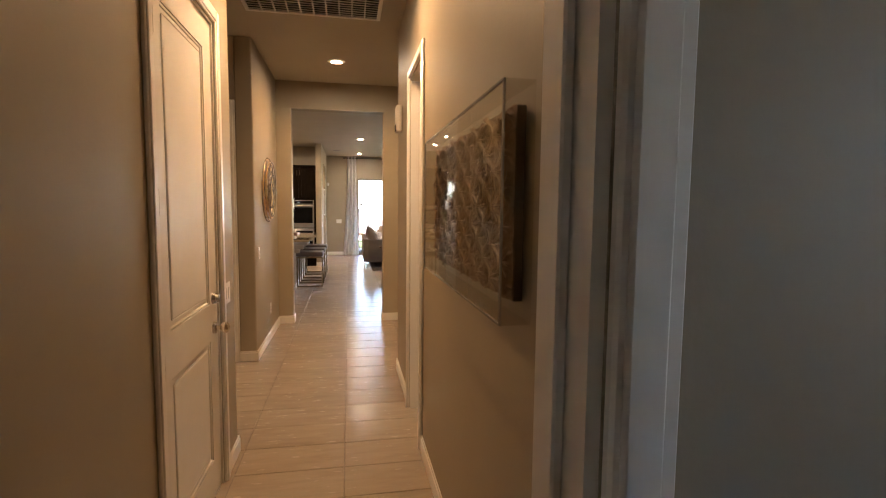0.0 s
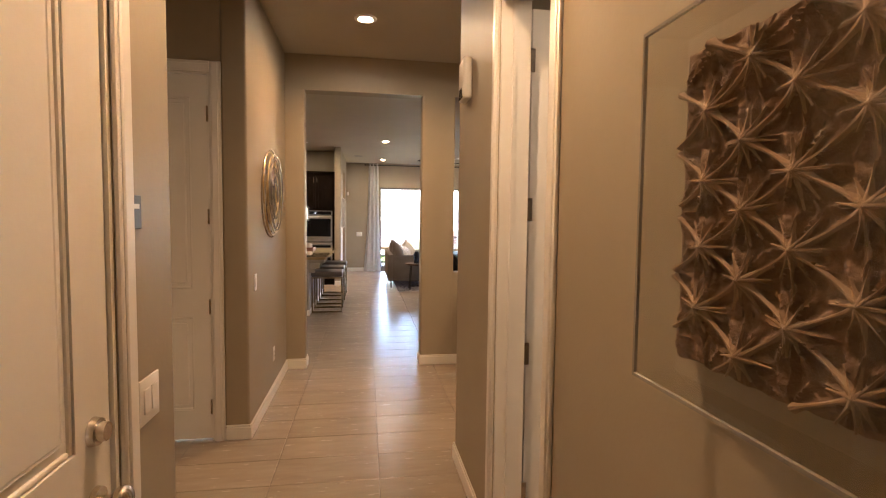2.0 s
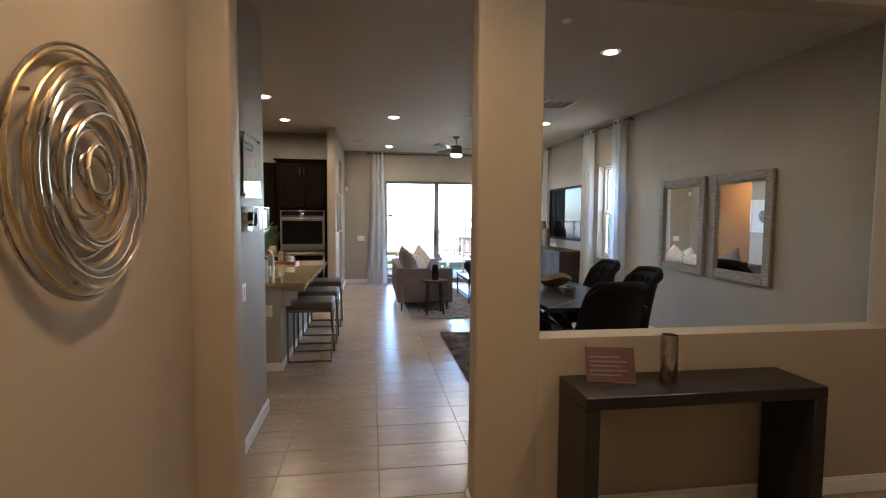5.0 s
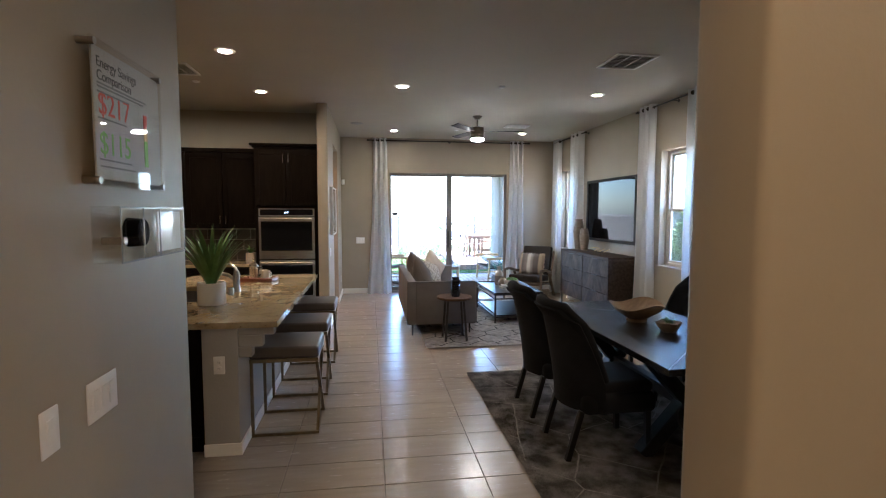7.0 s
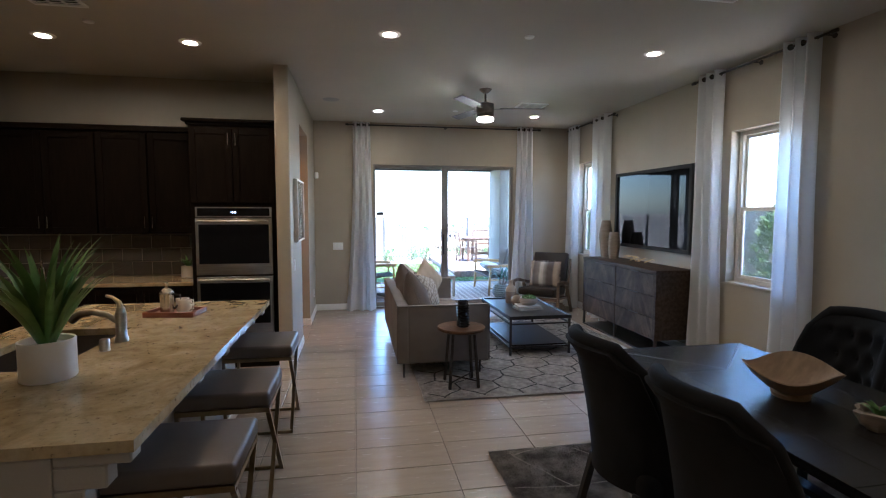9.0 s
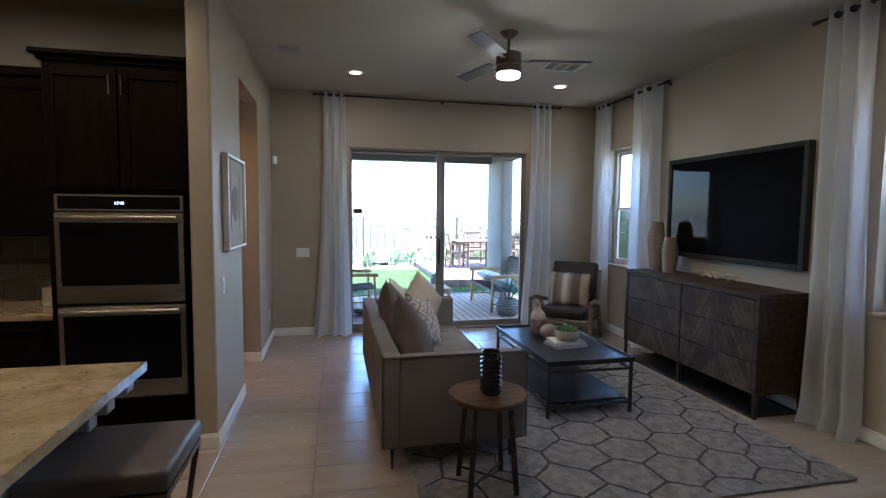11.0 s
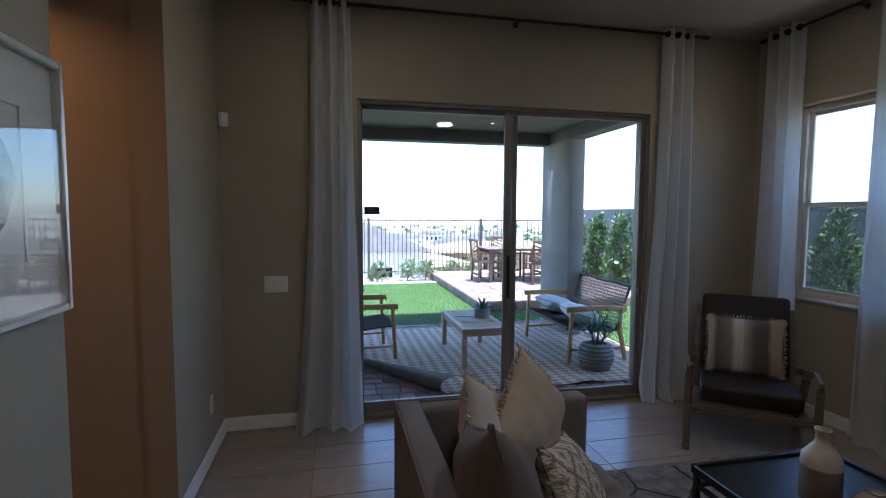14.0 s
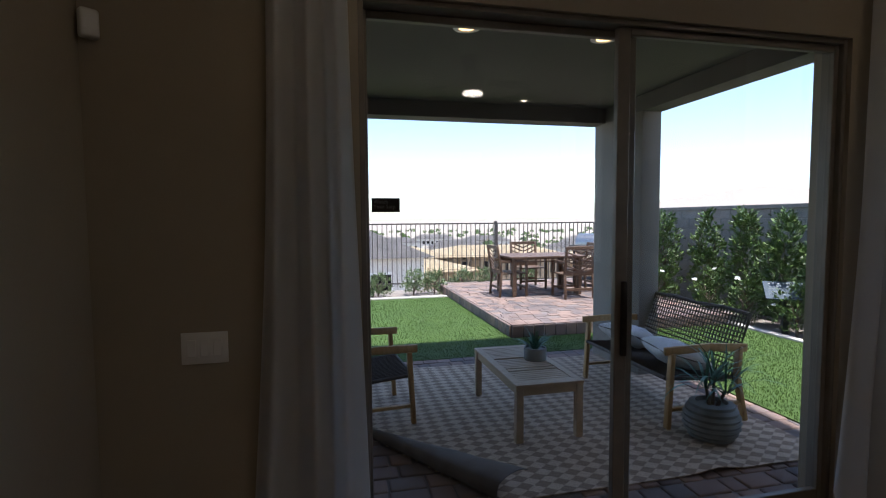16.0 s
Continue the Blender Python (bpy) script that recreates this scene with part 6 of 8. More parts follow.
# rugs
def rug(name, x0, y0, x1, y1, mat, line_mat, label, seed, cell, line_w, z=0.014, shag=0, irregular=0.35):
    ob = thing(name, pose(0, 0, 0), label, "rug")
    bm = B()

    def f(u, v):
        x, y = x0 + (x1 - x0) * u, y0 + (y1 - y0) * v
        return Vector((x + 0.008 * noise.noise((y * 6, seed, 0)) * (1 if u in (0, 1) else 0), y + 0.008 * noise.noise((x * 6, seed, 9)) * (1 if v in (0, 1) else 0), z + 0.004 * noise.noise((x * 9, y * 9, seed))))
    sheet(bm, 60, 60, f)
    bmesh.ops.solidify(bm, geom=bm.faces[:], thickness=z - 0.002)
    part("rug_field", bm, mat, ob)
    r = random.Random(seed)
    nx, ny = int((x1 - x0) / cell) + 2, int((y1 - y0) / (cell * 1.45)) + 2
    ends = {}
    for j in range(-1, ny * 2 + 1):
        for i in range(-1, nx):
            cx, cy = x0 + (i + (0.5 if j % 2 else 0)) * cell, y0 + j * cell * 0.84
            for k, (dx, dy) in enumerate(((0.0, 0.58), (0.0, -0.58))):
                ends[(i, j, k)] = (cx + dx * cell + r.uniform(-1, 1) * cell * irregular, cy + dy * cell + r.uniform(-1, 1) * cell * irregular)
    verts, faces = [], []
    for (i, j, k), p in ends.items():
        if k:
            continue
        # each upper corner meets the lower corners of the row above but one, and of its two upper neighbours' flanks
        o = i + (1 if j % 2 else 0)
        for q in (ends.get((i, j + 2, 1)), ends.get((o - 1, j + 1, 1)), ends.get((o, j + 1, 1))):
            if q is None:
                continue
            steps = 8
            prev = None
            for k in range(steps + 1):
                u = k / steps
                x, y = p[0] + (q[0] - p[0]) * u, p[1] + (q[1] - p[1]) * u
                x += 0.012 * noise.noise((x * 8, y * 8, seed + 3))
                y += 0.012 * noise.noise((x * 8, y * 8, seed + 7))
                d = Vector((q[1] - p[1], p[0] - q[0], 0)).normalized() * line_w * (0.7 + 0.6 * abs(noise.noise((x * 14, y * 14, seed))))
                ok = x0 + 0.03 < x < x1 - 0.03 and y0 + 0.03 < y < y1 - 0.03
                if ok:
                    n = len(verts)
                    zz = z + 0.004 * noise.noise((x * 9, y * 9, seed)) + 0.003
                    verts += [(x - d.x, y - d.y, zz), (x + d.x, y + d.y, zz)]
                    if prev is not None:
                        faces.append((prev, prev + 1, n + 1, n))
                    prev = n
                else:
                    prev = None
    me = bpy.data.meshes.new("woven_line_pattern")
    me.from_pydata(verts, [], faces)
    me.materials.append(line_mat)
    o = new("woven_line_pattern", me)
    o.parent = ob
    tagged(o, kind="stuff")
    if shag:
        verts, faces = [], []
        for _ in range(shag):
            x, y = r.uniform(x0, x1), r.uniform(y0, y1)
            a, h = r.uniform(0, 6.28), r.uniform(0.006, 0.014)
            dx, dy = 0.004 * math.cos(a), 0.004 * math.sin(a)
            n = len(verts)
            verts += [(x - dx, y - dy, z - 0.003), (x + dx, y + dy, z - 0.003), (x + r.uniform(-0.01, 0.01), y + r.uniform(-0.01, 0.01), z + h * 0.6)]
            faces.append((n, n + 1, n + 2))
        me = bpy.data.meshes.new("shag")
        me.from_pydata(verts, [], faces)
        me.materials.append(mat)
        o = new("shag", me)
        o.parent = ob
        tagged(o, kind="stuff")
    return ob


RUGLIGHT = mottled("ivory_pile", (0.36, 0.335, 0.30), (0.62, 0.585, 0.535), 16, 1.0, 220, 1.0, distance=0.012)
RUGLINE = mottled("charcoal_pile", (0.045, 0.042, 0.042), (0.075, 0.07, 0.07), 30, 1.0, 200, 0.8)
RUGDARK = mottled("brown_grey_pile", (0.10, 0.088, 0.078), (0.33, 0.30, 0.265), 6, 1.0, 150, 1.0, distance=0.015, detail=8, lo=0.38, hi=0.62)
RUGPALE = mottled("pale_pile", (0.32, 0.29, 0.25), (0.40, 0.365, 0.32), 20, 1.0, 150, 0.8)
rug("area_rug", 0.58, 9.33, 3.20, 12.50, RUGLIGHT, RUGLINE, "ivory shag rug with charcoal honeycomb lines", 3, 0.36, 0.011, 0.016, 60000, 0.09)
rug("dining_rug", 0.88, 5.35, 3.45, 8.38, RUGDARK, RUGPALE, "mottled brown-grey rug with thin pale veins", 8, 0.55, 0.006, 0.014, 60000, 0.3)

# side table and ribbed vase
TABLEWOOD = mottled("acacia_wood", (0.045, 0.024, 0.014), (0.11, 0.06, 0.03), 5, 0.5, 50, 0.15, stretch=(1, 7, 1), Specular_IOR_Level=0.15)
stb = thing("side_table", pose(0.98, 9.70, 0.016), "round wood-topped side table with splayed black legs", "table")
bm = B()
lathe(bm, [(0.0, 0.515), (0.20, 0.515), (0.222, 0.528), (0.225, 0.545), (0.22, 0.553), (0.0, 0.553)], 44, wobble=lambda a, z: 1 + 0.008 * math.sin(5 * a))
part("tabletop", bm, TABLEWOOD, stb, "round acacia top")
for k in range(4):
    a = math.pi / 4 + k * math.pi / 2
    bm = B()
    p0, p1 = Vector((0.19 * math.cos(a), 0.19 * math.sin(a), 0)), Vector((0.14 * math.cos(a), 0.14 * math.sin(a), 0.515))
    d = p1 - p0
    box(bm, -0.014, -0.009, 0, 0.014, 0.009, d.length, 0.002, 1, m=Matrix.Translation(p0) @ d.to_track_quat("Z", "Y").to_matrix().to_4x4() @ pose(0, 0, 0, 0, 0, math.degrees(a)))
    part("leg", bm, DARKMETAL, stb)
for a in (math.pi / 4, 3 * math.pi / 4):
    bm = B()
    cyl(bm, (0.175 * math.cos(a), 0.175 * math.sin(a), 0.06), (-0.175 * math.cos(a), -0.175 * math.sin(a), 0.06 + 0.002 * a), 0.007, segs=8)
    part("cross_brace", bm, DARKMETAL, stb)
vs = thing("ribbed_vase", pose(0.99, 9.68, 0.57), "black glass vase with horizontal ribs", "vase")
prof = [(0.0, 0), (0.05, 0)]
for k in range(8):
    z = 0.008 + k * 0.026
    prof += [(0.05, z), (0.062, z + 0.007), (0.062, z + 0.014), (0.05, z + 0.021)]
prof += [(0.046, 0.222), (0.05, 0.24), (0.046, 0.242), (0.04, 0.22), (0.04, 0.03), (0.0, 0.03)]
bm = B()
lathe(bm, prof, 32)
part("body", bm, mottled("dark_glass", (0.015, 0.016, 0.02), (0.03, 0.03, 0.035), 6, 0.08), vs)

# coffee table
KX0, KX1, KY0, KY1 = 1.70, 2.44, 10.48, 11.72
cof = thing("coffee_table", pose(0, 0, 0.016), "black rectangular coffee table with metal frame and lower shelf", "table")
BLACKTOP = mottled("black_stained_top", (0.011, 0.0105, 0.011), (0.019, 0.018, 0.018), 3, 0.3, 70, 0.05, stretch=(8, 1, 1), Specular_IOR_Level=0.3)
bm = B()
box(bm, KX0 + 0.0185, KY0 + 0.0185, 0.415, KX1 - 0.0185, KY1 - 0.0185, 0.435, 0.003, 1)
part("tabletop", bm, BLACKTOP, cof)
for a, b, c, d in ((KX0, KY0, KX1, KY0 + 0.018), (KX0, KY1 - 0.018, KX1, KY1), (KX0, KY0 + 0.018, KX0 + 0.018, KY1 - 0.018), (KX1 - 0.018, KY0 + 0.018, KX1, KY1 - 0.018)):
    bm = B()
    box(bm, a, b, 0.41, c, d, 0.45, 0.003, 1)
    part("edge_rail", bm, BLACKTOP, cof)
for x in (KX0 + 0.02, KX1 - 0.02):
    for y in (KY0 + 0.02, KY1 - 0.02):
        bm = B()
        box(bm, x - 0.012, y - 0.012, 0, x + 0.012, y + 0.012, 0.41, 0.002, 1)
        part("leg", bm, DARKMETAL, cof)
for z in (0.08, 0.35):
    for a, b, c, d in ((KX0 + 0.01, KY0 + 0.01, KX1 - 0.01, KY0 + 0.03), (KX0 + 0.01, KY1 - 0.03, KX1 - 0.01, KY1 - 0.01), (KX0 + 0.01, KY0 + 0.03, KX0 + 0.03, KY1 - 0.03), (KX1 - 0.03, KY0 + 0.03, KX1 - 0.01, KY1 - 0.03)):
        bm = B()
        box(bm, a, b, z, c, d, z + 0.016)
        part("rail", bm, DARKMETAL, cof)
bm = B()
box(bm, KX0 + 0.05, KY0 + 0.05, 0.096, KX1 - 0.05, KY1 - 0.05, 0.112, 0.002, 1)
part("lower_shelf", bm, BLACKTOP, cof)
TOPZ = 0.452
vz = thing("bottle_vase", pose(2.00, 11.37, TOPZ) @ Matrix.Scale(0.9, 4), "two-tone tan and grey stoneware bottle vase", "vase")
bm = B()
lathe(bm, [(0.0, 0), (0.07, 0), (0.078, 0.02), (0.078, 0.17)], 32)
part("lower_body", bm, mottled("taupe_stoneware", (0.17, 0.135, 0.11), (0.22, 0.18, 0.15), 14, 0.55), vz, "taupe lower half")
bm = B()
lathe(bm, [(0.078, 0.17), (0.075, 0.21), (0.05, 0.245), (0.03, 0.27), (0.027, 0.31), (0.034, 0.33), (0.028, 0.331), (0.02, 0.30), (0.0, 0.29)], 32)
part("upper_body", bm, mottled("sand_stoneware", (0.33, 0.275, 0.215), (0.38, 0.325, 0.26), 14, 0.4), vz, "sand glazed upper half")
v2 = thing("round_vase", pose(2.02, 11.18, TOPZ) @ Matrix.Scale(0.93, 4), "small round brown glazed bud vase", "vase")
bm = B()
lathe(bm, [(0.0, 0), (0.045, 0.0), (0.078, 0.04), (0.085, 0.075), (0.072, 0.115), (0.04, 0.145), (0.024, 0.15), (0.026, 0.158), (0.018, 0.158), (0.0, 0.13)], 32)
part("body", bm, mottled("brown_glaze", (0.16, 0.125, 0.09), (0.26, 0.21, 0.155), 12, 0.15), v2)
for k, (w, d, z, t, c) in enumerate(((0.30, 0.22, 0.0, 6, (0.20, 0.21, 0.20)), (0.28, 0.21, 0.026, -3, (0.34, 0.325, 0.30)))):
    bk = thing("book", pose(2.08, 10.95, TOPZ + z, 0, 0, t), "stacked hardcover book on the coffee table", "book", "coffee table books")
    bm = B()
    for zz in (0.0, 0.021):
        box(bm, -w / 2, -d / 2, zz, w / 2, d / 2, zz + 0.004, 0.001, 1)
    box(bm, -w / 2, -d / 2, 0.004, -w / 2 + 0.004, d / 2, 0.021)
    part("cover", bm, mottled("book_cloth", c, tone(c, 1.12), 6, 0.6), bk)
    bm = B()
    box(bm, -w / 2 + 0.004, -d / 2 + 0.005, 0.004, w / 2 - 0.005, d / 2 - 0.005, 0.021)
    part("pages", bm, mottled("paper", (0.42, 0.39, 0.34), (0.48, 0.45, 0.39), 60, 0.9, stretch=(1, 1, 30)), bk)
sb = thing("succulent_bowl", pose(2.09, 10.95, TOPZ + 0.053), "white wood-grained bowl planted with green succulents", "plant")
bm = B()
lathe(bm, [(0.0, 0), (0.075, 0), (0.105, 0.03), (0.11, 0.06), (0.102, 0.088), (0.096, 0.086), (0.1, 0.055), (0.0, 0.05)], 36)
part("bowl", bm, mottled("white_grain", (0.32, 0.28, 0.235), (0.43, 0.39, 0.34), 8, 0.6, 40, 0.3, stretch=(1, 1, 6)), sb)
rs = random.Random(21)
bm = B()
for k in range(170):
    a, d = rs.uniform(0, 6.28), math.sqrt(rs.random()) * 0.085
    p = Vector((d * math.cos(a), d * math.sin(a), 0.065 + 0.03 * (1 - d / 0.09) + rs.uniform(-0.01, 0.01)))
    q = p + Vector((rs.uniform(-0.02, 0.02), rs.uniform(-0.02, 0.02), rs.uniform(0.015, 0.04)))
    tube(bm, [p, (p + q) / 2 + Vector((0, 0, 0.004)), q], [0.004, 0.0085, 0.001], 5)
part("succulent_clump", bm, PLANT, sb, "green succulent rosettes")

# lounge chair
CHW = mottled("walnut_grey_wood", (0.10, 0.07, 0.048), (0.165, 0.12, 0.085), 6, 0.45, 60, 0.15, stretch=(1, 1, 7))
LEATHER = mottled("dark_brown_leather", (0.014, 0.010, 0.008), (0.024, 0.017, 0.013), 5, 0.5, 120, 0.15, Specular_IOR_Level=0.25)
ch = thing("lounge_chair", pose(2.96, 12.72, 0, 0, 0, -40), "mid-century lounge chair, brown leather and wooden arms", "chair")


def bar(bm, pts, w, t):
    """A flat-sectioned bent bar along points."""
    for p, q in zip(pts, pts[1:]):
        p, q = Vector(p), Vector(q)
        d = q - p
        box(bm, -w / 2, -t / 2, -0.004, w / 2, t / 2, d.length + 0.004, 0.005, 2, m=Matrix.Translation(p) @ d.to_track_quat("Z", "X").to_matrix().to_4x4())


for s in (-1, 1):
    x = s * 0.36
    bm = B()
    bar(bm, [(x, -0.36, 0), (x, -0.32, 0.30), (x, -0.33, 0.53)], 0.028, 0.045)
    part("front_leg", bm, CHW, ch)
    bm = B()
    bar(bm, [(x, 0.42, 0), (x, 0.12, 0.46)], 0.028, 0.05)
    part("rear_leg", bm, CHW, ch)
    bm = B()
    bar(bm, [(x, -0.36, 0.545), (x * 1.03, -0.12, 0.55), (x, 0.15, 0.49), (x * 0.92, 0.30, 0.46)], 0.05, 0.028)
    part("armrest", bm, CHW, ch)
    bm = B()
    bar(bm, [(x * 0.86, -0.30, 0.30), (x * 0.86, 0.30, 0.24), (x * 0.86, 0.50, 0.86)], 0.025, 0.04)
    part("side_rail", bm, CHW, ch)
for y, z in ((-0.31, 0.29), (0.27, 0.25)):
    bm = B()
    box(bm, -0.36, y - 0.014, z - 0.025, 0.36, y + 0.014, z + 0.025, 0.005, 2)
    part("cross_rail", bm, CHW, ch)
bm = B()
box(bm, -0.29, -0.34, 0, 0.29, 0.30, 0.12, 0.035, 4, m=pose(0, 0, 0.315, -4))
part("seat_cushion", bm, LEATHER, ch, "dark brown leather seat")
bm = B()
box(bm, -0.29, -0.055, 0, 0.29, 0.055, 0.60, 0.035, 4, m=pose(0, 0.30, 0.38, -17))
part("back_cushion", bm, LEATHER, ch, "dark brown leather back")
STRIPE = stripes("striped_cloth", (2.05, 1, 1), [(0.0, (0.38, 0.355, 0.325)), (0.14, (0.12, 0.10, 0.09)), (0.30, (0.10, 0.085, 0.08)), (0.36, (0.37, 0.29, 0.205)), (0.60, (0.40, 0.32, 0.23)), (0.66, (0.12, 0.10, 0.095)), (0.84, (0.22, 0.19, 0.17)), (0.90, (0.55, 0.52, 0.47)), (1.0, (0.5, 0.47, 0.43))])
pillow("lumbar_pillow", pose(2.96, 12.72, 0, 0, 0, -40) @ pose(-0.01, 0.16, 0.63, -14), 0.50, 0.42, 0.15, STRIPE, "striped brown, ochre and cream fringed pillow", 17, True)

# dresser
DX0, DX1, DY0, DY1 = 3.30, 3.77, 10.20, 11.98
drs = thing("dresser", pose(0, 0, 0), "six-drawer dark wood dresser with chevron fronts", "dresser")
DRW = mottled("smoked_oak", (0.036, 0.024, 0.017), (0.068, 0.047, 0.034), 4, 0.6, 50, 0.25, stretch=(7, 1, 7), Specular_IOR_Level=0.12)
bm = B()
box(bm, DX0 + 0.02, DY0, 0.19, DX1, DY1, 0.945)
part("carcass", bm, DRW, drs)
bm = B()
box(bm, DX0 - 0.005, DY0 - 0.005, 0.945, DX1, DY1 + 0.005, 0.985, 0.003, 1)
part("top", bm, DRW, drs)
for a, b in ((DY0, DY0 + 0.035), (DY1 - 0.035, DY1), ((DY0 + DY1) / 2 - 0.012, (DY0 + DY1) / 2 + 0.012)):
    bm = B()
    box(bm, DX0, a, 0.19, DX0 + 0.02, b, 0.945)
    part("stile", bm, DRW, drs)
CHEV = [by_object(mottled("chevron_oak", (0.034, 0.024, 0.018), (0.085, 0.062, 0.046), 5, 0.6, 60, 0.3, Specular_IOR_Level=0.12), 0.3) for s in (1,)]
dh = 0.245
for c in range(2):
    y0 = DY0 + 0.04 + c * ((DY1 - DY0) / 2 - 0.025)
    y1 = y0 + (DY1 - DY0) / 2 - 0.06
    for k in range(3):
        z0 = 0.20 + k * 0.248
        bm = B()
        box(bm, DX0 + 0.006, y0, z0, DX0 + 0.024, y1, z0 + dh - 0.008, 0.002, 1)
        dw = part("drawer_front", bm, DRW, drs)
        n, mid = 12, (y0 + y1) / 2
        for sgn, ya, yb in ((1, y0, mid), (-1, mid, y1)):
            for i in range(-3, 9):
                # slanted strips clipped to the drawer
                step = 0.062
                strip = B()
                a0 = ya + i * step
                lo, hi = z0 + 0.003, z0 + dh - 0.011
                slope = (hi - lo) * 0.62 * sgn
                quad = [(a0, lo), (a0 + step - 0.004, lo), (a0 + step - 0.004 + slope, hi), (a0 + slope, hi)]
                quad = [(min(max(p, ya + 0.002), yb - 0.002), z) for p, z in quad]
                if max(p for p, z in quad) - min(p for p, z in quad) < 0.012:
                    strip.free()
                    continue
                fv = [strip.verts.new((DX0 + 0.0055 - 0.002, p, z)) for p, z in quad]
                bv = [strip.verts.new((DX0 + 0.0065, p, z)) for p, z in quad]
                strip.faces.new(fv)
                for e in range(4):
                    strip.faces.new((fv[e], fv[(e + 1) % 4], bv[(e + 1) % 4], bv[e]))
                bmesh.ops.remove_doubles(strip, verts=strip.verts, dist=0.0003)
                part("chevron_strip", strip, CHEV[0], dw, "", 20)
        bm = B()
        box(bm, DX0 - 0.004, mid - 0.10, z0 + dh - 0.012, DX0 + 0.01, mid + 0.10, z0 + dh - 0.004)
        part("edge_pull", bm, DARKMETAL, dw, "dark metal edge pull")
for y in (DY0 + 0.015, (DY0 + DY1) / 2, DY1 - 0.015):
    for x in (DX0 + 0.02, DX1 - 0.02):
        bm = B()
        box(bm, x - 0.014, y - 0.014, 0, x + 0.014, y + 0.014, 0.19)
        part("leg", bm, DARKMETAL, drs)
for x in (DX0 + 0.02, DX1 - 0.02):
    bm = B()
    box(bm, x - 0.012, DY0 + 0.03, 0.0, x + 0.012, DY1 - 0.03, 0.02)
    part("floor_rail", bm, DARKMETAL, drs)
# thin dark sheet near the floor, darkening the gap under the drawers
bm = B()
box(bm, DX0 + 0.034, DY0 + 0.03, 0.004, DX1 - 0.034, DY1 - 0.03, 0.016)
part("dark_base_sheet", bm, DARKMETAL, drs)
VASEWOOD = mottled("pale_mango", (0.18, 0.138, 0.098), (0.235, 0.188, 0.14), 5, 0.6, 40, 0.2, stretch=(1, 1, 9))
for k, (y, s, lab) in enumerate(((11.83, 1.0, "tall faceted pale wooden vase on the dresser"), (11.60, 0.70, "short faceted pale wooden vase on the dresser"))):
    va = thing("wooden_vase", pose(3.56, y, 0.986), lab, "vase", "dresser vases")
    bm = B()
    lathe(bm, [(0.0, 0), (0.062, 0), (0.095 - 0.01 * k, 0.32 * s), (0.06, 0.53 * s), (0.05, 0.53 * s), (0.04, 0.5 * s), (0.0, 0.48 * s)], 22)
    part("body", bm, VASEWOOD, va)
tw = thing("twig_ornament", pose(3.5, 10.95, 0.99), "gold branching twig ornament on the dresser", "ornament")
rt = random.Random(6)
for k in range(6):
    a = 1.2 + k * 0.55
    bm = B()
    p = Vector((0, rt.uniform(-0.2, 0.2), 0.03))
    tube(bm, [p, p + Vector((0.03, 0.12 * (1 if k % 2 else -1), 0.05)), p + Vector((-0.02, 0.24 * (1 if k % 2 else -1), 0.01 + 0.05 * rt.random()))], [0.008, 0.006, 0.003], 7)
    part("branch", bm, GOLDWIRE, tw)

tv = thing("television", pose(0, 0, 0), "large flat television in a thick black frame", "television")
bm = B()
framed(bm, "y", 10.24, 11.89, 1.155, 2.18, 3.72, 3.785, 0.045)
part("frame", bm, BLACK, tv)
bm = B()
box(bm, 3.735, 10.28, 1.195, 3.75, 11.85, 2.14)
part("screen", bm, BLACKGLASS, tv, "glossy black screen")


# ---- curtains ----
def cloth_material():
    m = mottled("white_curtain", (0.78, 0.77, 0.75), (0.84, 0.83, 0.81), 4, 0.85, 300, 0.15)
    nt = m.node_tree
    sh, out = nt.nodes["Principled BSDF"], nt.nodes["Material Output"]
    tr = nt.nodes.new("ShaderNodeBsdfTranslucent")
    tr.inputs["Color"].default_value = (0.72, 0.72, 0.72, 1)
    mx = nt.nodes.new("ShaderNodeMixShader")
    mx.inputs[0].default_value = 0.58
    nt.links.new(sh.outputs[0], mx.inputs[1])
    nt.links.new(tr.outputs[0], mx.inputs[2])
    nt.links.new(mx.outputs[0], out.inputs["Surface"])
    return m


CURTAIN = cloth_material()


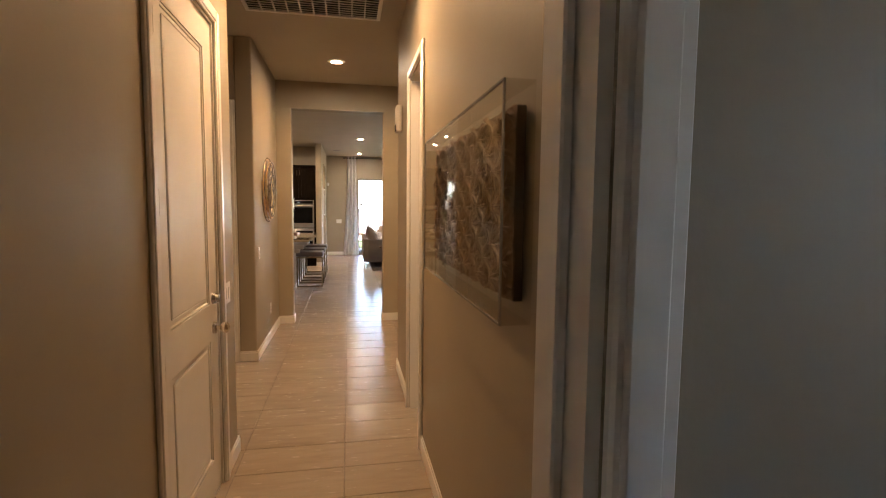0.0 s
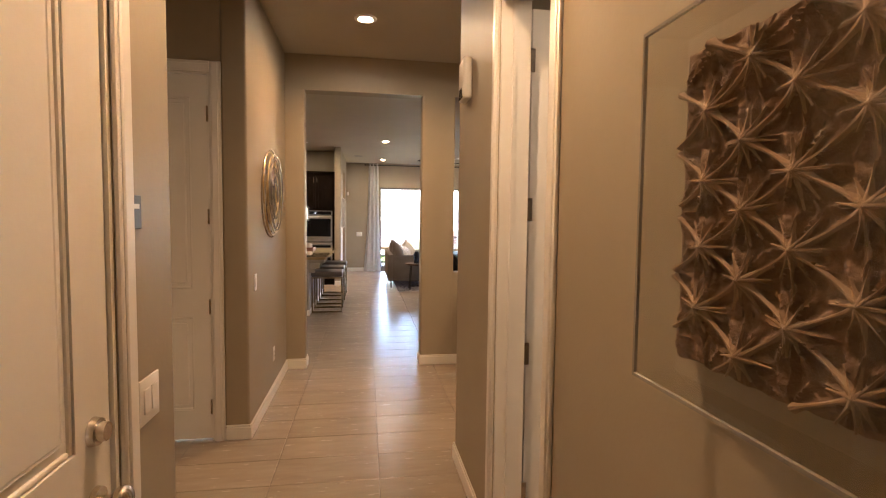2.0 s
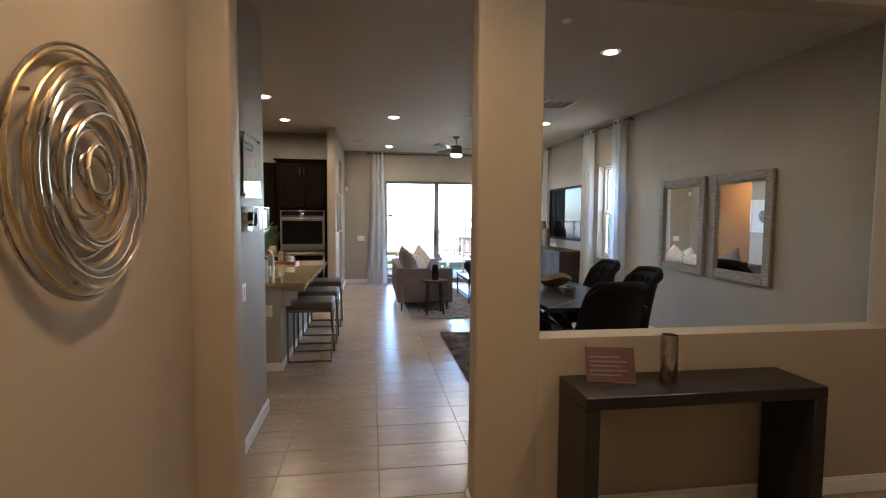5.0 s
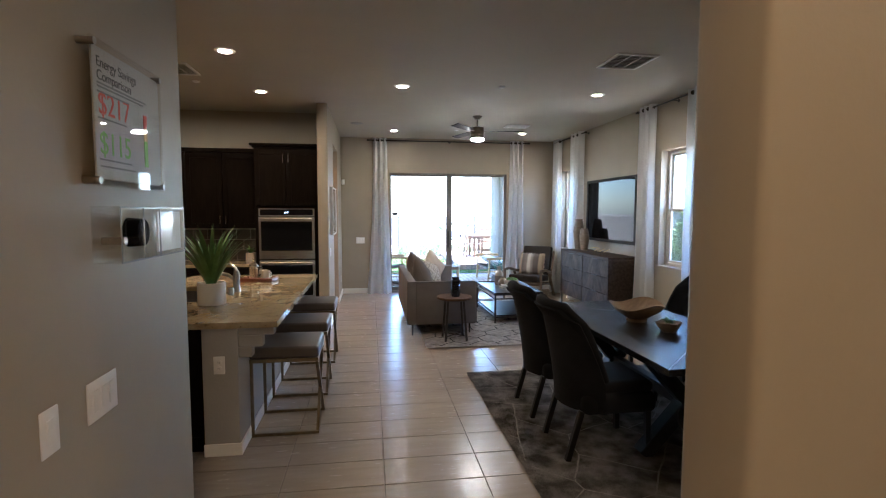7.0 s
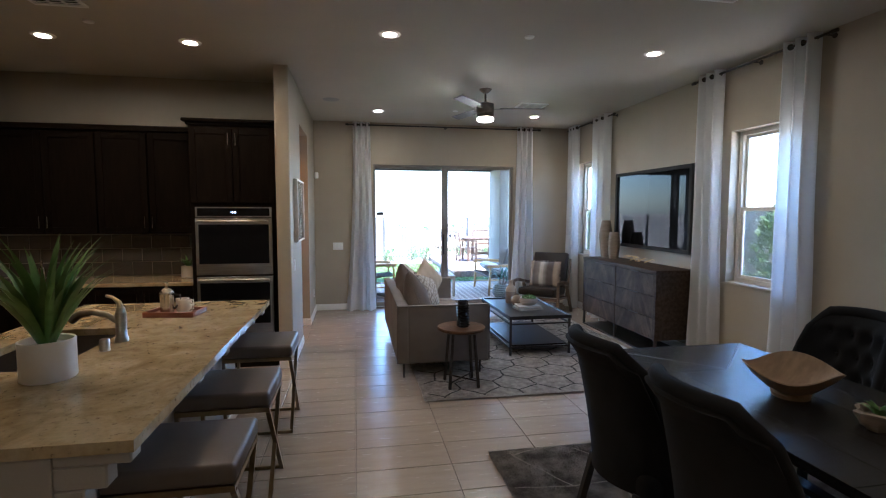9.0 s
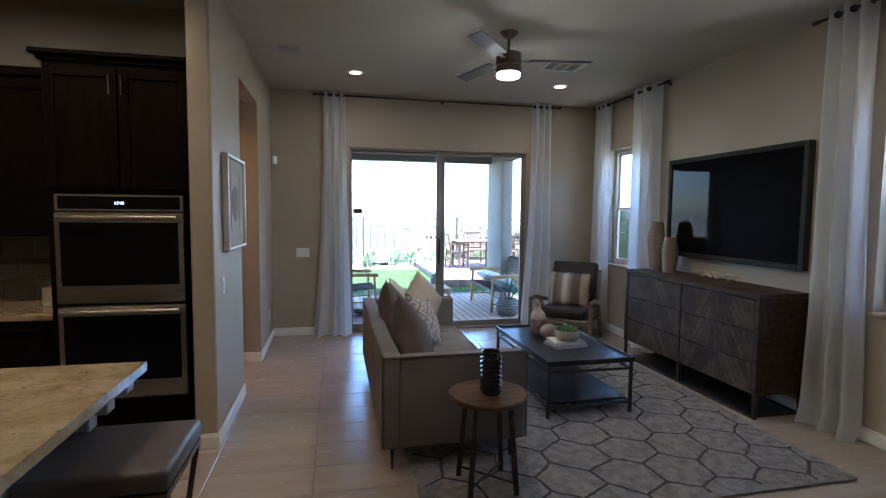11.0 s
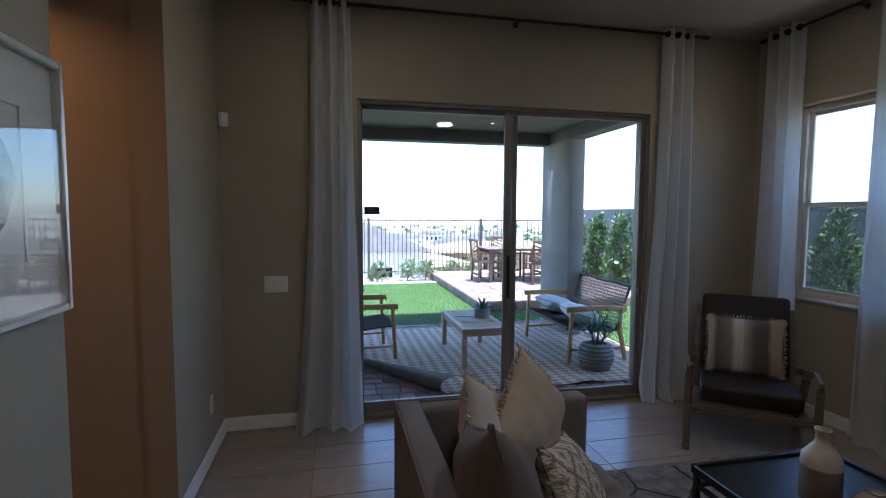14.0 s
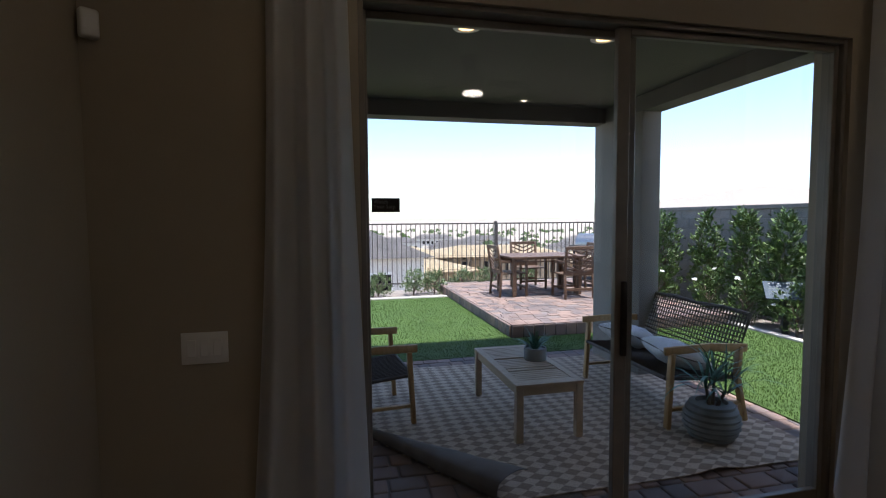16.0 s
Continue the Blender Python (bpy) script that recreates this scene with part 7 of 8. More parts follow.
def curtain(m, top0, top1, bot0, bot1, folds, seed, label):
    """A grommet panel hanging in the local xz plane from z = 3.085, wider and puddled at the foot."""
    ob = thing("curtain", m, label, "curtain", "white curtains")
    bm = B()

    def f(u, v):
        z = 3.085 * (1 - v) + 0.004 * v
        a, b = top0 + (bot0 - top0) * v ** 2, top1 + (bot1 - top1) * v ** 2
        sway = 0.015 * math.sin(v * 3 + seed) * v
        x = a + (b - a) * u + sway + 0.012 * noise.noise((u * 5, v * 2, seed))
        amp = 0.045 * (1 - 0.35 * v) + 0.02 * v * v
        y = amp * math.cos(2 * math.pi * folds * u + 0.8 * v * noise.noise((u * 3, seed, 0)) * 2) + 0.02 * noise.noise((u * 4, v * 3, seed + 5)) * v
        if v > 0.96:
            y -= (v - 0.96) * 1.6 * (0.6 + 0.4 * math.sin(u * 9 + seed))
        return Vector((x, y, z))
    sheet(bm, 72, 44, f)
    part("panel", bm, CURTAIN, ob, "", 80)
    for k in range(folds * 2):
        u = (k + 0.5) / (folds * 2)
        bm = B()
        lathe(bm, [(0.014, -0.004), (0.026, -0.003), (0.026, 0.003), (0.014, 0.004)], 16)
        bmesh.ops.transform(bm, matrix=pose(top0 + (top1 - top0) * u, 0, 3.04, 90, 0, 60 if k % 2 else -60), verts=bm.verts)
        part("grommet", bm, DARKMETAL, ob)
    return ob


curtain(pose(0, FAR - 0.10, 0), -0.01, 0.27, -0.13, 0.36, 3, 1.0, "white grommet curtain gathered beside the sliding door")
curtain(pose(0, FAR - 0.10, 0), 2.78, 3.06, 2.68, 3.17, 3, 2.3, "white grommet curtain gathered beside the sliding door")
for k, (a, b) in enumerate(((13.10, 13.42), (12.05, 12.56), (9.80, 10.14), (8.74, 9.08))):
    curtain(pose(RIGHT - 0.10, (a + b) / 2, 0, 0, 0, -90), -(b - a) / 2, (b - a) / 2, -(b - a) / 2 - 0.05, (b - a) / 2 + 0.06, 3, 3.1 + k, "white grommet curtain gathered beside a side window")


def rod(p, q, label):
    ob = thing("curtain_rod", pose(0, 0, 0), label, "curtain rod", "curtain rods")
    bm = B()
    cyl(bm, p, q, 0.011, segs=12)
    part("pole", bm, DARKMETAL, ob)
    d = (Vector(q) - Vector(p)).normalized()
    wall = Vector((0, 1, 0)) if abs(d.x) > 0.5 else Vector((1, 0, 0))
    for e, s in ((Vector(p), -1), (Vector(q), 1)):
        bm = B()
        cyl(bm, e, e + d * s * 0.045, 0.018, 0.015, 14)
        part("finial", bm, DARKMETAL, ob)
    for u in (0.04, 0.5, 0.96):
        e = Vector(p) + (Vector(q) - Vector(p)) * u
        bm = B()
        cyl(bm, e, e + wall * 0.099, 0.007, segs=8)
        cyl(bm, e + wall * 0.094, e + wall * 0.099, 0.022, segs=12)
        part("bracket", bm, DARKMETAL, ob)
    return ob


rod((-0.08, FAR - 0.10, 3.04), (3.14, FAR - 0.10, 3.04), "dark metal curtain rod above the sliding door")
rod((RIGHT - 0.10, 11.95, 3.04), (RIGHT - 0.10, 13.44, 3.04), "dark metal curtain rod above a side window")
rod((RIGHT - 0.10, 8.62, 3.04), (RIGHT - 0.10, 10.2, 3.04), "dark metal curtain rod above a side window")

# ceiling fan, at rest
FANMETAL = mottled("antique_nickel", (0.15, 0.125, 0.10), (0.21, 0.178, 0.145), 20, 0.3, metal=1.0)
fan = thing("ceiling_fan", pose(1.57, 11.12, 0), "brushed nickel ceiling fan with a lit round lamp", "fan")
bm = B()
lathe(bm, [(0.0, CEIL - 0.05), (0.03, CEIL - 0.05), (0.075, CEIL - 0.01), (0.078, CEIL)], 28)
part("canopy", bm, FANMETAL, fan)
bm = B()
cyl(bm, (0, 0, 2.93), (0, 0, CEIL - 0.04), 0.013, segs=12)
part("downrod", bm, FANMETAL, fan)
bm = B()
lathe(bm, [(0.0, 2.95), (0.05, 2.945), (0.105, 2.925), (0.108, 2.83), (0.104, 2.825), (0.104, 2.81), (0.108, 2.805), (0.108, 2.765), (0.1, 2.76), (0.0, 2.76)], 36)
part("motor_housing", bm, FANMETAL, fan)
FANGLOW = glow("fan_lens", (1.0, 0.86, 0.66), 9.0)
bm = B()
lathe(bm, [(0.098, 2.758), (0.095, 2.735), (0.06, 2.722), (0.0, 2.718)], 32)
part("lamp_lens", bm, FANGLOW, fan, "glowing opal lens")
for k in range(3):
    a = radians(-10 + 120 * k)
    bm = B()
    box(bm, 0.10, -0.018, -0.003, 0.22, 0.018, 0.003, m=Matrix.Rotation(a, 4, "Z"))
    for v in bm.verts:
        v.co.z += 2.865
    arm = part("blade_arm", bm, FANMETAL, fan)
    bm = B()
    box(bm, 0.18, -0.06, -0.004, 0.70, 0.06, 0.004, 0.003, 1, m=Matrix.Rotation(a, 4, "Z") @ pose(0, 0, 0, 12))
    for v in bm.verts:
        v.co.z += 2.872
    part("blade", bm, mottled("blade_grey", (0.06, 0.054, 0.047), (0.08, 0.07, 0.062), 4, 0.6, Specular_IOR_Level=0.15) if k == 0 else bpy.data.materials["blade_grey"], fan)
can_lamp(1.57, 11.12, 0.4, WARM, 2.70)

# ---- dining ----
DTOP = mottled("ebony_oak", (0.009, 0.0085, 0.009), (0.018, 0.0165, 0.017), 3, 0.24, 45, 0.4, stretch=(9, 1, 1), distance=0.003, Specular_IOR_Level=0.5)
TX0, TX1, TY0, TY1 = 1.55, 2.52, 6.02, 8.08
dt = thing("dining_table", pose(0, 0, 0.014), "dark oak trestle dining table with angled plank ends", "table")
w = (TX1 - TX0) / 5
for k in range(5):
    bm = B()
    box(bm, TX0 + k * w + 0.0006, TY0 + 0.47, 0.715, TX0 + (k + 1) * w - 0.0006, TY1 - 0.47, 0.755, 0.0015, 1)
    part("top_plank", bm, DTOP, dt)
for y0, y1, s in ((TY0, TY0 + 0.47, 1), (TY1 - 0.47, TY1, -1)):
    bm = B()
    tip = y1 if s > 0 else y0
    end = y0 if s > 0 else y1
    mid = (TX0 + TX1) / 2
    for q in ([(TX0, end), (mid, end), (mid, tip - s * 0.002)], [(mid, end), (TX1, end), (mid, tip - s * 0.002)], [(TX0, end), (mid - 0.001, tip - s * 0.002), (TX0, tip - s * 0.002)], [(TX1, end), (TX1, tip - s * 0.002), (mid + 0.001, tip - s * 0.002)]):
        c = Vector((sum(p[0] for p in q) / 3, sum(p[1] for p in q) / 3, 0))
        up = [bm.verts.new((p[0] + (c.x - p[0]) * 0.006, p[1] + (c.y - p[1]) * 0.006, 0.755)) for p in q]
        dn = [bm.verts.new((p[0] + (c.x - p[0]) * 0.006, p[1] + (c.y - p[1]) * 0.006, 0.715)) for p in q]
        bm.faces.new(up)
        bm.faces.new(dn[::-1])
        for i in range(3):
            bm.faces.new((up[i], up[(i + 1) % 3], dn[(i + 1) % 3], dn[i]))
    part("end_planks", bm, DTOP, dt)
INLAY = mottled("pale_inlay", (0.20, 0.18, 0.16), (0.26, 0.24, 0.21), 8, 0.35)
for y0, s in ((TY0, 1), (TY1, -1)):
    for x in (TX0, TX1):
        bm = B()
        p, q = Vector((x, y0, 0.7553)), Vector(((TX0 + TX1) / 2, y0 + s * 0.468, 0.7553))
        d = (q - p)
        n = Vector((-d.y, d.x, 0)).normalized() * 0.0022
        bm.faces.new([bm.verts.new(c) for c in (p - n, p + n, q + n, q - n)])
        part("inlay_line", bm, INLAY, dt, "thin pale joint line")
for y in (6.55, 7.55):
    for x0, x1 in ((1.72, 2.35), (2.35, 1.72)):
        bm = B()
        p, q = Vector((x0, y, 0.0)), Vector((x1, y + 0.002, 0.70))
        d = q - p
        box(bm, -0.05, -0.045, 0, 0.05, 0.045, d.length, 0.004, 1, m=Matrix.Translation(p) @ d.to_track_quat("Z", "Y").to_matrix().to_4x4())
        part("trestle_leg", bm, BLACKWOOD, dt)
bm = B()
box(bm, 2.0, 6.55, 0.30, 2.07, 7.55, 0.38, 0.004, 1)
part("stretcher", bm, BLACKWOOD, dt)

CHARCOAL = fabric("charcoal_linen", (0.009, 0.0095, 0.011), (0.016, 0.0165, 0.019), 250, 1.0)
dc = thing("dining_chair", pose(1.46, 7.43, 0.014, 0, 0, 90), "charcoal upholstered dining chair with tufted scrolled back", "chair", "chairs round the table")
bm = B()
box(bm, -0.275, -0.31, 0.31, 0.275, 0.20, 0.45, 0.05, 5)
part("frame_skirt", bm, CHARCOAL, dc)
bm = B()
box(bm, -0.235, -0.305, 0.43, 0.235, 0.16, 0.515, 0.04, 5)
part("seat", bm, CHARCOAL, dc)
bm = B()


def wrap(a):
    """Plan of the barrel back at a in -1..1: a shallow curve whose wings turn forward."""
    return 0.285 * math.sin(a * 1.25) / math.sin(1.25), 0.235 - 0.19 * (1 - math.cos(a * 1.25)) / (1 - math.cos(1.25))


def back(u, v):
    # u across, v up; the wings fall away to the seat and the top rolls back
    a = 2 * u - 1
    x, y = wrap(a)
    fall = max(0.0, (abs(a) - 0.60) / 0.40)
    top = 1.02 - 0.025 * a * a - 0.46 * fall ** 1.5
    z = 0.33 + (top - 0.33) * v
    rake = (z - 0.33) ** 1.5 * 0.21
    return Vector((x * (0.90 + 0.12 * (z - 0.33)), y + rake + (0.045 * max(0.0, v - 0.88) / 0.12 if fall < 0.3 else 0.0), z))


def inner(u, v):
    # the padded inside, pulled in at each button
    p = back(u, v)
    pull = 0.0
    for bu, bv in BUTTONS:
        pull = max(pull, math.exp(-(((u - bu) / 0.05) ** 2 + ((v - bv) / 0.075) ** 2)))
    p.y -= 0.050 * (1 - 0.8 * pull) * min(1.0, 8 * min(u, 1 - u)) * min(1.0, 8 * min(1.02 - v, v + 0.1))
    return p


BUTTONS = [(0.5 + (k - (3 - row % 2) / 2) * 0.155, 0.45 + row * 0.18) for row in range(3) for k in range(4 - row % 2)]
sheet(bm, 30, 24, back)
bmesh.ops.recalc_face_normals(bm, faces=bm.faces)
bmesh.ops.solidify(bm, geom=bm.faces[:], thickness=0.04)
part("backrest", bm, CHARCOAL, dc, "", 70)
bm = B()
sheet(bm, 56, 40, inner)
part("tufted_pad", bm, CHARCOAL, dc, "deeply tufted charcoal pad", 70)
bm = B()
tube(bm, [back((a + 1) / 2, 1.0) + Vector((0, -0.012, 0)) for a in [-1 + k / 12 for k in range(25)]], [0.022 + 0.012 * math.sin(math.pi * k / 24) for k in range(25)], 10)
part("rolled_edge", bm, CHARCOAL, dc)
for bu, bv in BUTTONS:
    bm = B()
    p = inner(bu, bv)
    vsx = bmesh.ops.create_uvsphere(bm, u_segments=10, v_segments=6, radius=0.013)["verts"]
    bmesh.ops.transform(bm, matrix=Matrix.Translation(p) @ Matrix.Diagonal((1, 0.5, 1, 1)), verts=vsx)
    part("tuft_button", bm, CHARCOAL, dc)
for x in (-0.21, 0.21):
    for y, dy in ((-0.27, -0.01), (0.19, 0.09)):
        bm = B()
        p, q = Vector((x, y + dy, 0)), Vector((x, y, 0.33))
        d = q - p
        vv = box(bm, -0.018, -0.018, 0, 0.018, 0.018, d.length, 0.003, 1, m=Matrix.Translation(p) @ d.to_track_quat("Z", "Y").to_matrix().to_4x4())
        part("leg", bm, BLACKWOOD, dc)
copy_thing(dc, pose(1.47, 6.74, 0.014, 0, 0, 90))
copy_thing(dc, pose(2.62, 7.62, 0.014, 0, 0, -90))
copy_thing(dc, pose(2.62, 6.72, 0.014, 0, 0, -90))
copy_thing(dc, pose(2.03, 5.95, 0.014, 0, 0, 180))

bowl = thing("wooden_bowl", pose(2.03, 7.20, 0.770, 0, 0, 25) @ Matrix.Scale(0.92, 4), "large wavy carved wooden bowl on the table", "bowl")
bm = B()
lathe(bm, [(0.0, 0.0), (0.085, 0.0), (0.09, 0.02), (0.075, 0.028), (0.12, 0.05), (0.19, 0.10), (0.235, 0.15), (0.228, 0.153), (0.18, 0.11), (0.11, 0.065), (0.0, 0.045)], 48, wobble=lambda a, z: 1 + 0.10 * math.cos(2 * a) * min(1, z / 0.1))
for v in bm.verts:
    rr = math.hypot(v.co.x, v.co.y)
    if rr > 0.1:
        v.co.z += 0.022 * math.sin(3 * math.atan2(v.co.y, v.co.x) + 0.6) * (rr - 0.1) / 0.13
part("body", bm, mottled("mango_wood", (0.18, 0.115, 0.06), (0.27, 0.18, 0.10), 4, 0.55, 40, 0.2, stretch=(1, 6, 3)), bowl)
shell = thing("driftwood_planter", pose(2.07, 6.83, 0.770), "small carved driftwood planter with a succulent", "plant")
bm = B()
lathe(bm, [(0.0, 0), (0.05, 0), (0.075, 0.035), (0.085, 0.07), (0.07, 0.075), (0.05, 0.05), (0.0, 0.045)], 20, wobble=lambda a, z: 1 + 0.16 * math.sin(4 * a + z * 30) + 0.08 * math.sin(7 * a))
part("planter", bm, VASEWOOD, shell)
agave(shell, 22, 0.075, 0.011, PLANT, 9, 0.35, 0.05, 0.5)

MIRROR = material("mirror_silver", (0.86, 0.87, 0.86), 0.015, 1.0)
GREYWOOD = mottled("weathered_grey_wood", (0.24, 0.215, 0.18), (0.36, 0.33, 0.28), 8, 0.75, 50, 0.5, stretch=(1, 1, 7), distance=0.006)
for y0, y1 in ((6.98, 7.86), (6.0, 6.87)):
    mi = thing("wall_mirror", pose(0, 0, 0), "square mirror in a weathered grey wood frame", "mirror", "dining mirrors")
    bm = B()
    framed(bm, "y", y0, y1, 0.93, 2.075, 3.745, RIGHT - 0.002, 0.085, 0.008)
    part("frame", bm, GREYWOOD, mi)
    bm = B()
    framed(bm, "y", y0 + 0.085, y1 - 0.085, 1.015, 1.99, 3.755, RIGHT - 0.003, 0.025, 0.006)
    part("inner_bead", bm, GREYWOOD, mi)
    bm = B()
    box(bm, 3.770, y0 + 0.10, 1.03, 3.776, y1 - 0.10, 1.975)
    part("mirror_glass", bm, MIRROR, mi, "mirror glass")

# ---- patio furniture ----
TEAK = mottled("teak", (0.42, 0.245, 0.095), (0.54, 0.34, 0.15), 5, 0.55, 60, 0.2, stretch=(1, 7, 1))
TEAKGREY = mottled("weathered_teak", (0.44, 0.33, 0.215), (0.56, 0.43, 0.30), 5, 0.65, 60, 0.25, stretch=(1, 7, 1))
ROPE = mottled("grey_rope", (0.075, 0.064, 0.055), (0.125, 0.108, 0.094), 60, 0.85, 300, 0.5)
DARKTEAK = mottled("dark_teak", (0.085, 0.045, 0.025), (0.14, 0.08, 0.045), 6, 0.5, 60, 0.2, stretch=(1, 1, 6))


def rug_weave():
    m = material("outdoor_weave", (0.3, 0.25, 0.2), 0.95)
    sh = m.node_tree.nodes["Principled BSDF"]
    v = coords(m, (1, 1, 1), (0, 0, radians(0)))
    ck = node(m, "ShaderNodeTexChecker", Scale=1.0)
    mp = node(m, "ShaderNodeMapping")
    mp.inputs["Scale"].default_value = (12.0, 16.5, 1)
    mp.inputs["Rotation"].default_value = (0, 0, radians(45))
    link(m, v, mp.inputs["Vector"])
    link(m, mp.outputs["Vector"], ck.inputs["Vector"])
    ck.inputs["Color1"].default_value = (0.58, 0.45, 0.325, 1)
    ck.inputs["Color2"].default_value = (0.30, 0.22, 0.155, 1)
    n = noise_of(m, v, 90, 3)
    mix = node(m, "ShaderNodeMixRGB")
    mix.blend_type, mix.inputs[0].default_value = "MULTIPLY", 0.5
    link(m, ck.outputs["Color"], mix.inputs[1])
    link(m, ramp(m, n, [(0.3, (0.55, 0.53, 0.5)), (0.7, (1, 1, 1))]), mix.inputs[2])
    link(m, mix.outputs[0], sh.inputs["Base Color"])
    bump(m, n, 0.6, 0.006)
    return m


RX0, RX1, RY0, RY1 = 0.45, 3.45, 14.15, 16.72
orug = thing("outdoor_rug", pose(0, 0, 0), "tan and brown diamond-weave outdoor rug, one corner curled over", "rug")
WEAVE = rug_weave()
bm = B()


def rug_top(u, v):
    x, y = RX0 + (RX1 - RX0) * u, RY0 + (RY1 - RY0) * v
    # the near corner is cut off along the fold from (0.45, 15.25) to (1.30, 14.15)
    z = GZ + 0.010
    wave = 0.012 * max(0, noise.noise((x * 2.2, y * 2.2, 1))) + (0.03 * math.exp(-((x - 2.55) ** 2 + (y - 14.2) ** 2) / 0.02))
    return Vector((x, y, z + wave))


sheet(bm, 90, 80, rug_top)
fold_a, fold_b = Vector((0.45, 15.16)), Vector((1.12, 14.15))
fd = (fold_b - fold_a).normalized()
fn = Vector((-fd.y, fd.x))
bmesh.ops.delete(bm, geom=[f for f in bm.faces if (Vector(f.calc_center_median()[:2]) - fold_a).dot(fn) < 0], context="FACES")
bmesh.ops.solidify(bm, geom=bm.faces[:], thickness=0.006)
part("weave", bm, WEAVE, orug)
bm = B()
n1, n2 = 26, 20
length = (fold_b - fold_a).length


def curl(u, v):
    # a loose roll along the fold, wider towards the door
    p = fold_a + (fold_b - fold_a) * u
    R = 0.032 + 0.035 * u
    a = v * 4.3
    off = R * math.sin(a) + (0.25 * u * max(0, v - 0.55))
    z = GZ + 0.014 + R * (1 - math.cos(a)) + 0.006 * noise.noise((u * 6, v * 3, 2))
    q = p - fn * (R * math.sin(a)) * 1.0 + fn * (0.22 * u * max(0.0, v - 0.6) * 2)
    return Vector((q.x, q.y, max(GZ + 0.016, z)))


sheet(bm, n1, n2, curl)
bmesh.ops.recalc_face_normals(bm, faces=bm.faces)
bmesh.ops.solidify(bm, geom=bm.faces[:], thickness=0.005)
part("curled_corner", bm, mottled("rug_backing", (0.10, 0.08, 0.064), (0.145, 0.12, 0.10), 8, 0.95, 200, 0.4), orug, "grey-brown rug backing", 60)

PZ = GZ + 0.016
ot = thing("patio_coffee_table", pose(1.70, 15.30, PZ), "slatted teak outdoor coffee table", "table")
w, d, h = 0.26, 0.52, 0.42
bm = B()
for a, b, c, e in ((-w, -d, w, -d + 0.07), (-w, d - 0.07, w, d), (-w, -d + 0.07, -w + 0.06, d - 0.07), (w - 0.06, -d + 0.07, w, d - 0.07)):
    box(bm, a, b, h - 0.022, c, e, h, 0.003, 1)
box(bm, -w + 0.06, -0.17 - 0.02, h - 0.022, w - 0.06, -0.17 + 0.02, h, 0.003, 1)
box(bm, -w + 0.06, 0.17 - 0.02, h - 0.022, w - 0.06, 0.17 + 0.02, h, 0.003, 1)
part("top_frame", bm, TEAKGREY, ot)
for k in range(22):
    y = -d + 0.09 + k * (2 * d - 0.18) / 21
    if abs(abs(y) - 0.17) < 0.035:
        continue
    bm = B()
    box(bm, -w + 0.06, y - 0.016, h - 0.018, w - 0.06, y + 0.016, h - 0.003, 0.002, 1)
    part("slat", bm, TEAKGREY, ot)
for x in (-w + 0.03, w - 0.03):
    for y in (-d + 0.03, d - 0.03):
        bm = B()
        box(bm, x - 0.026, y - 0.026, 0, x + 0.026, y + 0.026, h - 0.022, 0.003, 1)
        part("leg", bm, TEAKGREY, ot)
bm = B()
for a, b, c, e in ((-w + 0.02, -d + 0.02, w - 0.02, -d + 0.04), (-w + 0.02, d - 0.04, w - 0.02, d - 0.02), (-w + 0.02, -d + 0.04, -w + 0.04, d - 0.04), (w - 0.04, -d + 0.04, w - 0.02, d - 0.04)):
    box(bm, a, b, h - 0.085, c, e, h - 0.022)
part("apron", bm, TEAKGREY, ot)
BLUEGREY = mottled("grey_pot", (0.24, 0.25, 0.255), (0.30, 0.31, 0.315), 9, 0.6)
SUCC = by_object(mottled("blue_succulent", (0.05, 0.14, 0.10), (0.10, 0.23, 0.17), 10, 0.5), 0.25)
sp = thing("succulent_planter", pose(1.83, 15.36, PZ + h), "grey round planter with blue-green succulents", "plant")
bm = B()
lathe(bm, [(0.0, 0), (0.088, 0), (0.092, 0.01), (0.092, 0.10), (0.086, 0.104), (0.08, 0.1), (0.08, 0.085), (0.0, 0.085)], 32)
part("pot", bm, BLUEGREY, sp)
agave(sp, 26, 0.20, 0.014, SUCC, 5, 0.45, 0.08, 0.3)


